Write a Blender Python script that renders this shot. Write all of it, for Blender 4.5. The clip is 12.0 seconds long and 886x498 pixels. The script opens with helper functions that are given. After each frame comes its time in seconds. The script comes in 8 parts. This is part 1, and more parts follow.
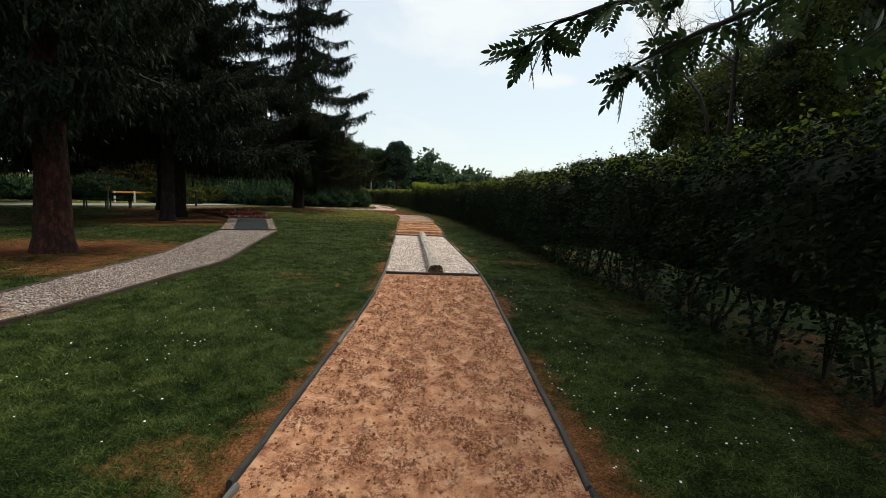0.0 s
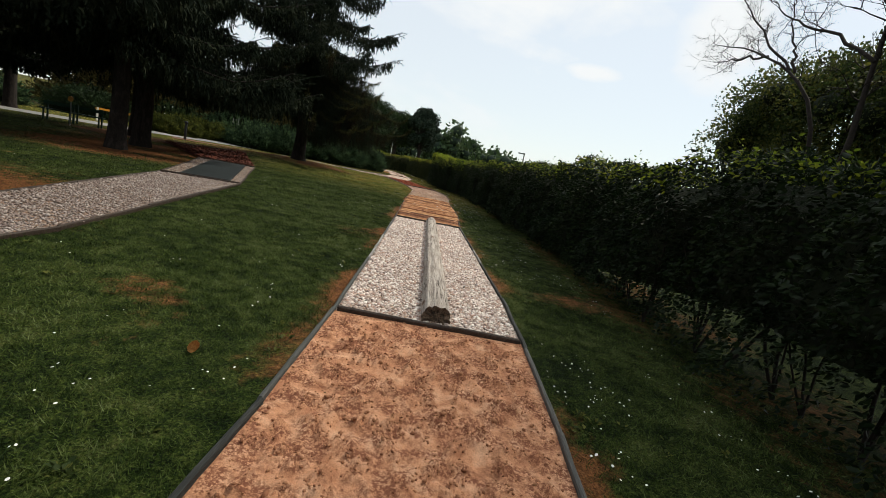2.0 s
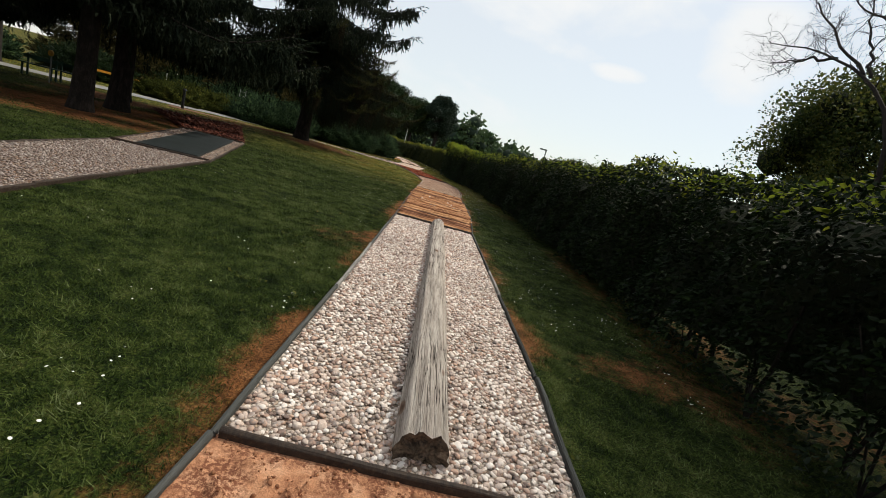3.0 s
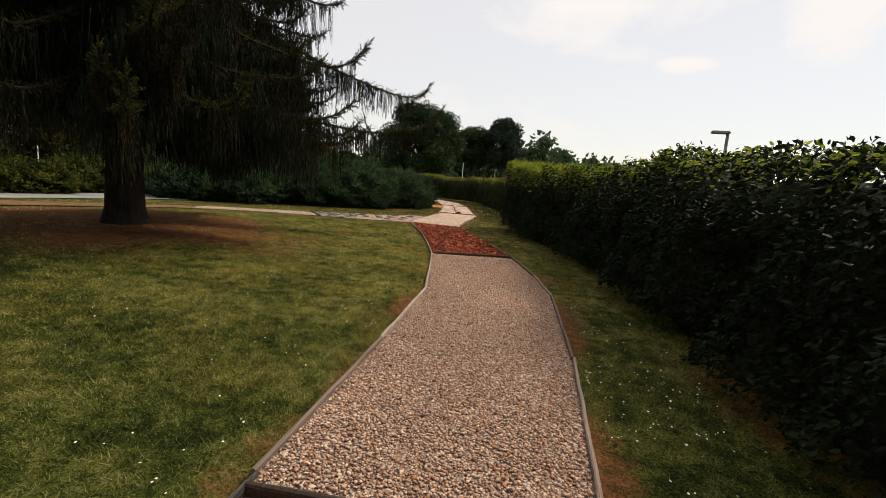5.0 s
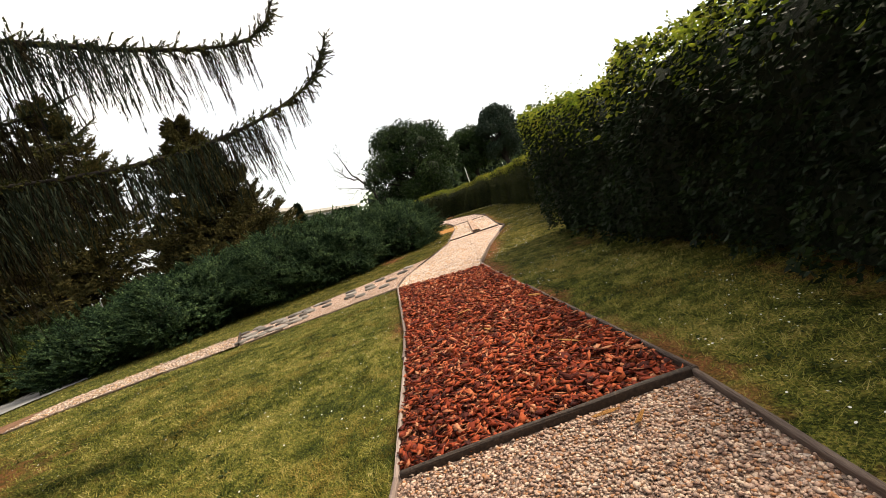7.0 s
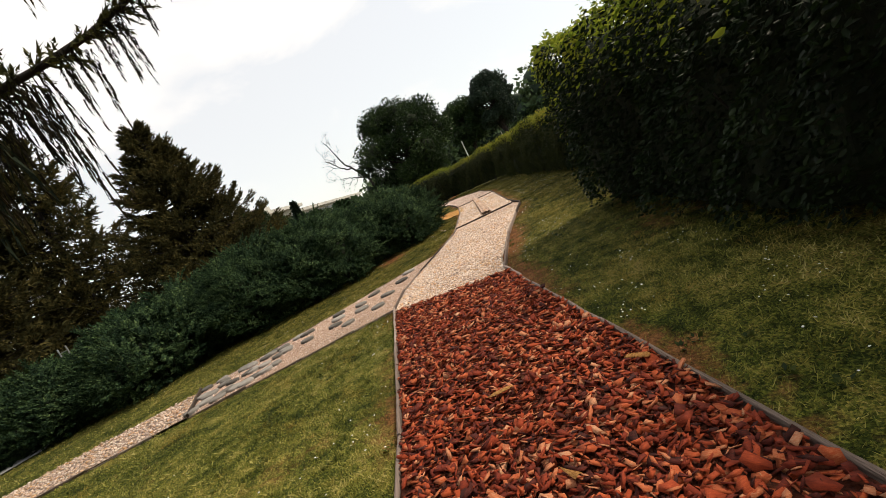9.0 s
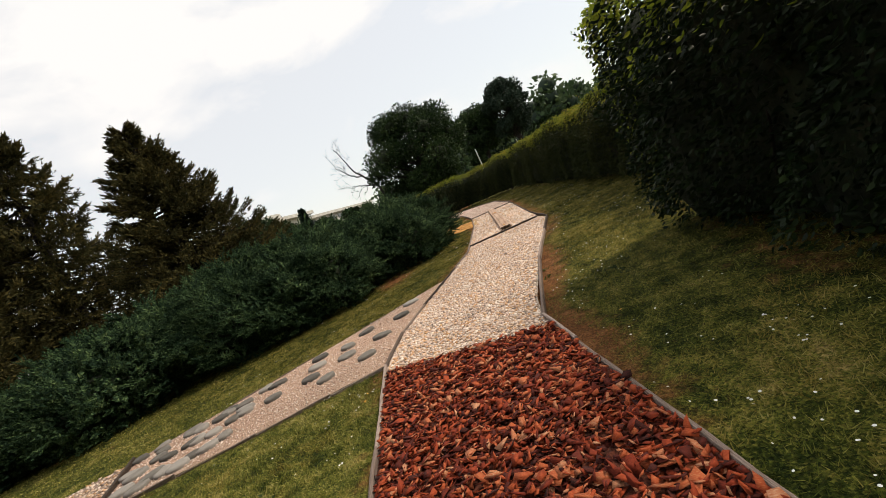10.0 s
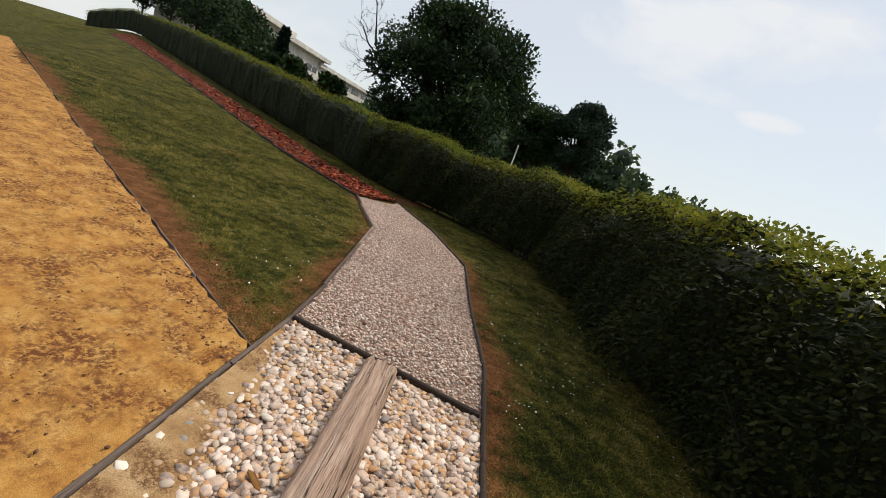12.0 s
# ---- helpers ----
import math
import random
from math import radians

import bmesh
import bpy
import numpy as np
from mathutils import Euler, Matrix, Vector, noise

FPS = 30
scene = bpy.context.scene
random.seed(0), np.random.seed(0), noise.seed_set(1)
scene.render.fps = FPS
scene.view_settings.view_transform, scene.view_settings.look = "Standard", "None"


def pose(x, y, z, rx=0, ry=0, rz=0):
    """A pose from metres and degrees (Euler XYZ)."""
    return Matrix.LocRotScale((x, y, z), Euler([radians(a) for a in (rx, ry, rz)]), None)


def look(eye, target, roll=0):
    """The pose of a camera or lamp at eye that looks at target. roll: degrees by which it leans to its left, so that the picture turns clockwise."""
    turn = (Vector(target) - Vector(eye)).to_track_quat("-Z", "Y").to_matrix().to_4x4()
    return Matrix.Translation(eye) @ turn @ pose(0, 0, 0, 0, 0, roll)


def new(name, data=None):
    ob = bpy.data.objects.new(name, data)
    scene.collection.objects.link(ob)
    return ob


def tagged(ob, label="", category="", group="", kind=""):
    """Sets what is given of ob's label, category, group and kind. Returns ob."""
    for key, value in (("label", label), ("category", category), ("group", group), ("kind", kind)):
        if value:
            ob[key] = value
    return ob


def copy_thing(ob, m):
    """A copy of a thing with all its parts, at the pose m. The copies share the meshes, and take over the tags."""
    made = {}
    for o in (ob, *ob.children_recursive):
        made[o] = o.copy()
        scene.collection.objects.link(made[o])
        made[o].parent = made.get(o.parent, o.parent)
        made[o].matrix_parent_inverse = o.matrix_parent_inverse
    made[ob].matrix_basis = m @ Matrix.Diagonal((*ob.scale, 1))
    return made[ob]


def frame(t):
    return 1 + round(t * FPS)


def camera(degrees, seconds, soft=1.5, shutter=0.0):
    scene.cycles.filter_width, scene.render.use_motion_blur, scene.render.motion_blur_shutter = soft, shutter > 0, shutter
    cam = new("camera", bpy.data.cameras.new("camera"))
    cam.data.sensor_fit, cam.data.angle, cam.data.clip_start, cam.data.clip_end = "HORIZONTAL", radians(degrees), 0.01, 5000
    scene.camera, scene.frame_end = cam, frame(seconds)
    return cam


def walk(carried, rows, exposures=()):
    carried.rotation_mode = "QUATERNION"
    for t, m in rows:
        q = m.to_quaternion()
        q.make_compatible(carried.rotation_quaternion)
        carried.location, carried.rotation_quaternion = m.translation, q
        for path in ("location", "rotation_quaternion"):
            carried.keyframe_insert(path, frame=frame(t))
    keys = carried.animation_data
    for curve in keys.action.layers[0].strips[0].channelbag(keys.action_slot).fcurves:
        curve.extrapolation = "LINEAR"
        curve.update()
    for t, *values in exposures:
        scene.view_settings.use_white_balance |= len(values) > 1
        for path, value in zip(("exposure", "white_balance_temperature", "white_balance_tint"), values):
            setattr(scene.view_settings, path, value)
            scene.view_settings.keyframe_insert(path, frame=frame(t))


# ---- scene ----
cam = camera(89.8, 12.0, 0.7)
PATH = [
    (0, (1.454, -3.93, 1.332), (1.428, -1.944, 1.097), 2.5),
    (0.5, (1.421, -2.329, 1.352), (1.39, -0.346, 1.097), 6.0),
    (1, (1.393, -1.604, 1.356), (1.349, 0.374, 1.069), 8.0),
    (1.5, (1.366, -0.917, 1.352), (1.314, 1.055, 1.022), 10.2),
    (2, (1.295, -0.136, 1.333), (1.236, 1.833, 0.986), 11.8),
    (2.5, (1.261, 0.587, 1.336), (1.192, 2.549, 0.954), 13.2),
    (2.7, (1.233, 0.895, 1.338), (1.165, 2.855, 0.95), 13.8),
    (4.3, (0.56, 10.562, 1.468), (0.334, 12.503, 1.046), 27.5),
    (4.5, (0.424, 12.154, 1.489), (0.161, 14.088, 1.053), 23.2),
    (4.7, (0.295, 13.957, 1.442), (-0.063, 15.893, 1.088), 17.4),
    (5, (0.205, 16.574, 1.517), (-0.286, 18.489, 1.212), 4.4),
    (5.5, (-0.288, 20.417, 1.325), (-0.882, 22.304, 1.032), -12.1),
    (6, (-0.556, 21.905, 1.316), (-1.177, 23.788, 1.048), -16.6),
    (6.5, (-0.724, 22.62, 1.324), (-1.357, 24.503, 1.093), -17.5),
    (7, (-0.93, 23.374, 1.323), (-1.581, 25.253, 1.115), -19.3),
    (7.2, (-1.023, 23.629, 1.35), (-1.675, 25.508, 1.136), -20.0),
    (8.8, (-1.441, 25.423, 1.375), (-2.16, 27.266, 1.081), -26.0),
    (9, (-1.559, 25.636, 1.372), (-2.272, 27.483, 1.089), -26.6),
    (9.5, (-1.751, 26.363, 1.352), (-2.498, 28.198, 1.08), -28.7),
    (10, (-2.088, 27.33, 1.363), (-2.83, 29.173, 1.137), -25.9),
    (10.5, (-2.972, 28.665, 1.639), (-3.44, 30.601, 1.462), -10.6),
    (10.8, (-3.521, 31.268, 1.629), (-3.882, 33.213, 1.335), -6.8),
    (11, (-3.797, 33.077, 1.548), (-4.132, 35.016, 1.188), 1.1),
    (11.3, (-4.085, 35.174, 1.517), (-4.391, 37.095, 1.051), 9.5),
    (11.5, (-4.223, 36.426, 1.489), (-4.528, 38.346, 1.019), 14.5),
    (11.7, (-4.527, 37.961, 1.584), (-4.889, 39.885, 1.178), 17.6),
    (12, (-5.142, 40.441, 1.50), (-5.718, 42.316, 1.11), 20.0),
]
EXPOSURES = [(0, -0.36, 6300, 6), (2.5, -0.38, 6450, 9), (4.4, -0.52, 6500, 12), (5.0, -0.38, 7000, 15), (5.5, 0.1, 7100, 14), (6.5, 0.22, 7150, 14), (7.2, 0.22, 7150, 14), (8.8, -0.12, 6950, 12), (9.5, -0.30, 6850, 12), (10, -0.30, 6800, 12), (11, -0.45, 6800, 14), (11.5, -0.38, 6750, 14), (12, -0.52, 6350, 11)]
walk(cam, [(t, look(eye, target, roll)) for t, eye, target, roll in PATH], EXPOSURES)

# World, sun and exposure
SUN_ELEV, SUN_AZ = 51.0, 50.0  # degrees; azimuth from +y towards +x
world = bpy.data.worlds.new("sky")
scene.world = world
world.use_nodes = True
wn, wl = world.node_tree.nodes, world.node_tree.links
wn.clear()
w_out = wn.new("ShaderNodeOutputWorld")
w_bg = wn.new("ShaderNodeBackground")
w_sky = wn.new("ShaderNodeTexSky")
w_sky.sky_type = "NISHITA"
w_sky.sun_disc = False
w_sky.sun_elevation = radians(SUN_ELEV)
w_sky.sun_rotation = radians(SUN_AZ)
w_sky.air_density, w_sky.dust_density, w_sky.ozone_density = 1.3, 0.4, 1.6
w_co = wn.new("ShaderNodeTexCoord")
w_map = wn.new("ShaderNodeMapping")
w_map.inputs["Scale"].default_value = (1.0, 1.0, 2.2)
w_map.inputs["Location"].default_value = (0.35, 0.1, 0.2)
w_noise = wn.new("ShaderNodeTexNoise")
w_noise.inputs["Scale"].default_value = 4.2
w_noise.inputs["Detail"].default_value = 8.0
w_noise.inputs["Roughness"].default_value = 0.58
w_noise.inputs["Distortion"].default_value = 0.3
wl.new(w_co.outputs["Generated"], w_map.inputs[0])
wl.new(w_map.outputs[0], w_noise.inputs["Vector"])


def sky_math(op, a, b=0.0):
    q = wn.new("ShaderNodeMath")
    q.operation = op
    for sock, v in zip(q.inputs, (a, b)):
        if isinstance(v, (int, float)):
            sock.default_value = v
        else:
            wl.new(v, sock)
    return q.outputs[0]


w_sep = wn.new("ShaderNodeSeparateXYZ")
wl.new(w_co.outputs["Generated"], w_sep.inputs[0])
w_az = sky_math("ARCTAN2", w_sep.outputs[0], w_sep.outputs[1])
w_el = sky_math("ARCSINE", w_sep.outputs[2])
# cloud banks (azimuth, elevation, half-widths in degrees): broken ahead; thick overhead, an unseen bank added for
# ambient light
w_bank = None
for c_az, c_el, h_az, h_el in ((4, 21, 15, 5.5), (24, 18.5, 5, 5), (-46, 28, 17, 11), (-27, 24.5, 17, 4.5), (12, 14.2, 3.5, 1.0), (0, 82, 400, 52)):
    da = sky_math("DIVIDE", sky_math("SUBTRACT", w_az, radians(c_az)), radians(h_az))
    de = sky_math("DIVIDE", sky_math("SUBTRACT", w_el, radians(c_el)), radians(h_el))
    bank = sky_math("SUBTRACT", 1.0, sky_math("ADD", sky_math("MULTIPLY", da, da), sky_math("MULTIPLY", de, de)))
    w_bank = bank if w_bank is None else sky_math("MAXIMUM", w_bank, bank)
w_bank = sky_math("MAXIMUM", w_bank, -0.45)
# unseen cloud behind, added to keep the ambient light level
w_back = sky_math("MULTIPLY", sky_math("LESS_THAN", w_sep.outputs[1], -0.1), 0.9)
w_val = sky_math("ADD", sky_math("ADD", w_bank, w_back), sky_math("MULTIPLY", sky_math("SUBTRACT", w_noise.outputs[0], 0.5), 3.2))
w_haze = wn.new("ShaderNodeMapRange")
w_haze.inputs[1].default_value, w_haze.inputs[2].default_value, w_haze.inputs[3].default_value, w_haze.inputs[4].default_value = radians(1), radians(13), 0.55, 0.0
wl.new(w_el, w_haze.inputs[0])
w_ramp = wn.new("ShaderNodeValToRGB")
w_ramp.color_ramp.elements[0].position, w_ramp.color_ramp.elements[1].position = 0.0, 0.75
w_ramp.color_ramp.elements[0].color = (0.73, 0.73, 0.73, 1)
wl.new(sky_math("ADD", w_val, w_haze.outputs[0]), w_ramp.inputs[0])
w_mix = wn.new("ShaderNodeMix")
w_mix.data_type = "RGBA"
w_mix.inputs[7].default_value = (10.7, 10.85, 10.9, 1)
wl.new(w_ramp.outputs[0], w_mix.inputs[0])
w_tint = wn.new("ShaderNodeMix")
w_tint.data_type, w_tint.blend_type = "RGBA", "MULTIPLY"
w_tint.inputs[0].default_value = 1.0
w_tint.inputs[7].default_value = (1.34, 1.46, 1.47, 1)
wl.new(w_sky.outputs[0], w_tint.inputs[6])
wl.new(w_tint.outputs[2], w_mix.inputs[6])
wl.new(w_mix.outputs[2], w_bg.inputs[0])
w_bg.inputs[1].default_value = 0.113
wl.new(w_bg.outputs[0], w_out.inputs[0])

sun_data = bpy.data.lights.new("sun", "SUN")
sun_data.energy, sun_data.angle, sun_data.color = 4.4, radians(9), (1.0, 0.91, 0.74)
sun = new("sun", sun_data)
az, el = radians(SUN_AZ), radians(SUN_ELEV)
sun.matrix_world = look((0, 0, 30), Vector((0, 0, 30)) - Vector((math.sin(az) * math.cos(el), math.cos(az) * math.cos(el), math.sin(el))))

R = np.random.RandomState(7)
rnd = random.Random(5)


# Materials
def tree(name):
    m = bpy.data.materials.new(name)
    m.use_nodes = True
    n, l = m.node_tree.nodes, m.node_tree.links
    n.clear()
    out = n.new("ShaderNodeOutputMaterial")
    return m, n, l, out


def ramp(n, stops):
    r = n.new("ShaderNodeValToRGB")
    e = r.color_ramp.elements
    while len(e) < len(stops):
        e.new(0.5)
    for el_, (p, c) in zip(e, stops):
        el_.position, el_.color = p, (*c, 1)
    return r


def noise_node(n, l, scale, detail=4.0, rough=0.6, stretch=None, coords="Object"):
    if coords == "Position":
        vec = n.new("ShaderNodeNewGeometry").outputs["Position"]
    else:
        vec = n.new("ShaderNodeTexCoord").outputs[coords]
    if stretch:
        mp = n.new("ShaderNodeMapping")
        mp.inputs["Scale"].default_value = stretch
        l.new(vec, mp.inputs[0])
        vec = mp.outputs[0]
    t = n.new("ShaderNodeTexNoise")
    t.inputs["Scale"].default_value, t.inputs["Detail"].default_value, t.inputs["Roughness"].default_value = scale, detail, rough
    l.new(vec, t.inputs["Vector"])
    return t


def mixrgb(n, l, a, b, fac, mode="MIX"):
    x = n.new("ShaderNodeMix")
    x.data_type, x.blend_type = "RGBA", mode
    for sock, v in ((x.inputs[6], a), (x.inputs[7], b), (x.inputs[0], fac)):
        if isinstance(v, (int, float)):
            sock.default_value = v
        elif isinstance(v, tuple):
            sock.default_value = (*v, 1)
        else:
            l.new(v, sock)
    return x.outputs[2]


def bump(n, l, height, strength=0.4, dist=0.01):
    b = n.new("ShaderNodeBump")
    b.inputs["Strength"].default_value, b.inputs["Distance"].default_value = strength, dist
    l.new(height, b.inputs["Height"])
    return b.outputs[0]


def grainy(name, stops, scale=8.0, fine=60.0, rough=0.85, bump_s=0.4, bump_d=0.01, stretch=None, coords="Object", fine_amt=0.35, big=0.7, vary=""):
    """Two scales of noise over a colour ramp; vary: '' none, 'object' or 'island' shifts the ramp piece by piece."""
    m, n, l, out = tree(name)
    p = n.new("ShaderNodeBsdfPrincipled")
    a = noise_node(n, l, scale, 5, 0.6, stretch, coords)
    b = noise_node(n, l, fine, 3, 0.6, stretch, coords)
    c = noise_node(n, l, big, 2, 0.5, None, "Position")
    add = n.new("ShaderNodeMath"); add.operation = "MULTIPLY_ADD"
    l.new(b.outputs[0], add.inputs[0]); add.inputs[1].default_value = fine_amt
    sub = n.new("ShaderNodeMath"); sub.operation = "ADD"; sub.inputs[1].default_value = -fine_amt / 2
    l.new(a.outputs[0], sub.inputs[0]); l.new(sub.outputs[0], add.inputs[2])
    val = add.outputs[0]
    if vary:
        src = n.new("ShaderNodeObjectInfo").outputs["Random"] if vary == "object" else n.new("ShaderNodeNewGeometry").outputs["Random Per Island"]
        mv = n.new("ShaderNodeMath"); mv.operation = "MULTIPLY_ADD"; mv.inputs[1].default_value = 0.7
        l.new(src, mv.inputs[0])
        sc = n.new("ShaderNodeMath"); sc.operation = "MULTIPLY_ADD"; sc.inputs[1].default_value = 0.5; sc.inputs[2].default_value = -0.1
        l.new(val, sc.inputs[0]); l.new(sc.outputs[0], mv.inputs[2])
        val = mv.outputs[0]
    r = ramp(n, stops)
    l.new(val, r.inputs[0])
    cc = n.new("ShaderNodeMath"); cc.operation = "MULTIPLY_ADD"; cc.inputs[1].default_value = 0.6; cc.inputs[2].default_value = 0.7
    l.new(c.outputs[0], cc.inputs[0])
    hv = n.new("ShaderNodeHueSaturation")
    l.new(r.outputs[0], hv.inputs["Color"]); l.new(cc.outputs[0], hv.inputs["Value"])
    l.new(hv.outputs[0], p.inputs["Base Color"])
    p.inputs["Roughness"].default_value = rough
    p.inputs["Specular IOR Level"].default_value = 0.3
    if bump_s:
        l.new(bump(n, l, add.outputs[0], bump_s, bump_d), p.inputs["Normal"])
    l.new(p.outputs[0], out.inputs[0])
    return m


def leafy(name, stops, trans=0.35, tcol=None, rough=0.55, patch=0.8, sheen=0.12):
    """Leaves and needles: colour by piece and by patch, light passing through."""
    m, n, l, out = tree(name)
    p = n.new("ShaderNodeBsdfPrincipled")
    isl = n.new("ShaderNodeNewGeometry").outputs["Random Per Island"]
    big = noise_node(n, l, patch, 3, 0.6, None, "Position")
    mv = n.new("ShaderNodeMath"); mv.operation = "MULTIPLY_ADD"; mv.inputs[1].default_value = 0.5
    l.new(isl, mv.inputs[0])
    sc = n.new("ShaderNodeMath"); sc.operation = "MULTIPLY_ADD"; sc.inputs[1].default_value, sc.inputs[2].default_value = 1.1, -0.3
    l.new(big.outputs[0], sc.inputs[0]); l.new(sc.outputs[0], mv.inputs[2])
    r = ramp(n, stops)
    l.new(mv.outputs[0], r.inputs[0])
    col = r.outputs[0]
    l.new(col, p.inputs["Base Color"])
    p.inputs["Roughness"].default_value = rough
    p.inputs["Specular IOR Level"].default_value = sheen
    if trans:
        t = n.new("ShaderNodeBsdfTranslucent")
        if tcol:
            t.inputs[0].default_value = (*tcol, 1)
        else:
            l.new(col, t.inputs[0])
        mx = n.new("ShaderNodeMixShader"); mx.inputs[0].default_value = trans
        l.new(p.outputs[0], mx.inputs[1]); l.new(t.outputs[0], mx.inputs[2])
        l.new(mx.outputs[0], out.inputs[0])
    else:
        l.new(p.outputs[0], out.inputs[0])
    return m


LUSH_SHADED = (0.255, 0.375, 0.375)  # greener turf before the bright middle, darkened further for shade and lens falloff
LATE_SHADED = (0.62, 0.58, 0.50)  # browner turf beyond it, with the hedge's shade mixed into the colour


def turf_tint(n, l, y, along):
    """White on the bright middle; before and after it the turf tints with shade painted in."""
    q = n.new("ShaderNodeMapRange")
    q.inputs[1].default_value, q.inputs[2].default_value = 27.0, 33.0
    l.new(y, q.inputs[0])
    return mixrgb(n, l, mixrgb(n, l, LUSH_SHADED, LATE_SHADED, q.outputs[0]), (1.0, 1.0, 1.0), along.outputs[0])


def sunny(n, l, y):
    """One on the dry middle of the lawn, painted as sunlit, falling to nought on either side along the walk."""
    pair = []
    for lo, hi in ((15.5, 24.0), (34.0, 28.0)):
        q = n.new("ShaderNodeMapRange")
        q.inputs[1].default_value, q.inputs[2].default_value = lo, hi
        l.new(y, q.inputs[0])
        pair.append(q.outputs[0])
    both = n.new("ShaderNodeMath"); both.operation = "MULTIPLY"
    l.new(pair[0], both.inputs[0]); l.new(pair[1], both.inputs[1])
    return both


def grass_material():
    """Grass blades: each of its own tone from dark green to straw, in lush and dry patches."""
    m, n, l, out = tree("grass_blade")
    p = n.new("ShaderNodeBsdfPrincipled")
    geo = n.new("ShaderNodeNewGeometry")
    mid = noise_node(n, l, 5.5, 4, 0.65, None, "Position")
    big = noise_node(n, l, 1.1, 5, 0.65, None, "Position")
    val = n.new("ShaderNodeMath"); val.operation = "MULTIPLY_ADD"; val.inputs[1].default_value = 0.62
    l.new(geo.outputs["Random Per Island"], val.inputs[0])
    two = n.new("ShaderNodeMath"); two.operation = "MULTIPLY_ADD"; two.inputs[1].default_value = 1.7
    l.new(mid.outputs[0], two.inputs[0])
    off = n.new("ShaderNodeMath"); off.operation = "MULTIPLY_ADD"; off.inputs[1].default_value, off.inputs[2].default_value = 1.4, -1.32
    l.new(big.outputs[0], off.inputs[0]); l.new(off.outputs[0], two.inputs[2]); l.new(two.outputs[0], val.inputs[2])
    r = ramp(n, [(0.0, (0.022, 0.038, 0.006)), (0.28, (0.082, 0.104, 0.018)), (0.52, (0.205, 0.215, 0.042)), (0.74, (0.37, 0.34, 0.090)), (1.0, (0.54, 0.46, 0.19))])
    l.new(val.outputs[0], r.inputs[0])
    sep = n.new("ShaderNodeSeparateXYZ")
    l.new(geo.outputs["Position"], sep.inputs[0])
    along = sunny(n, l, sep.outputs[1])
    # multiplies the painted shade on both sides of the middle into the blades
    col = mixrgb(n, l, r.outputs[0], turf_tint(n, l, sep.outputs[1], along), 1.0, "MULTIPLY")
    dn = noise_node(n, l, 0.9, 6, 0.7, None, "Position")
    dr = ramp(n, [(0.50, (0, 0, 0)), (0.64, (0.85, 0.85, 0.85))])
    l.new(dn.outputs[0], dr.inputs[0])
    col = mixrgb(n, l, col, (0.33, 0.215, 0.055), mixrgb(n, l, (0, 0, 0), dr.outputs[0], along.outputs[0]))
    l.new(col, p.inputs["Base Color"])
    p.inputs["Roughness"].default_value = 0.6
    p.inputs["Specular IOR Level"].default_value = 0.12
    t = n.new("ShaderNodeBsdfTranslucent")
    l.new(col, t.inputs[0])
    mx = n.new("ShaderNodeMixShader"); mx.inputs[0].default_value = 0.3
    l.new(p.outputs[0], mx.inputs[1]); l.new(t.outputs[0], mx.inputs[2])
    l.new(mx.outputs[0], out.inputs[0])
    return m


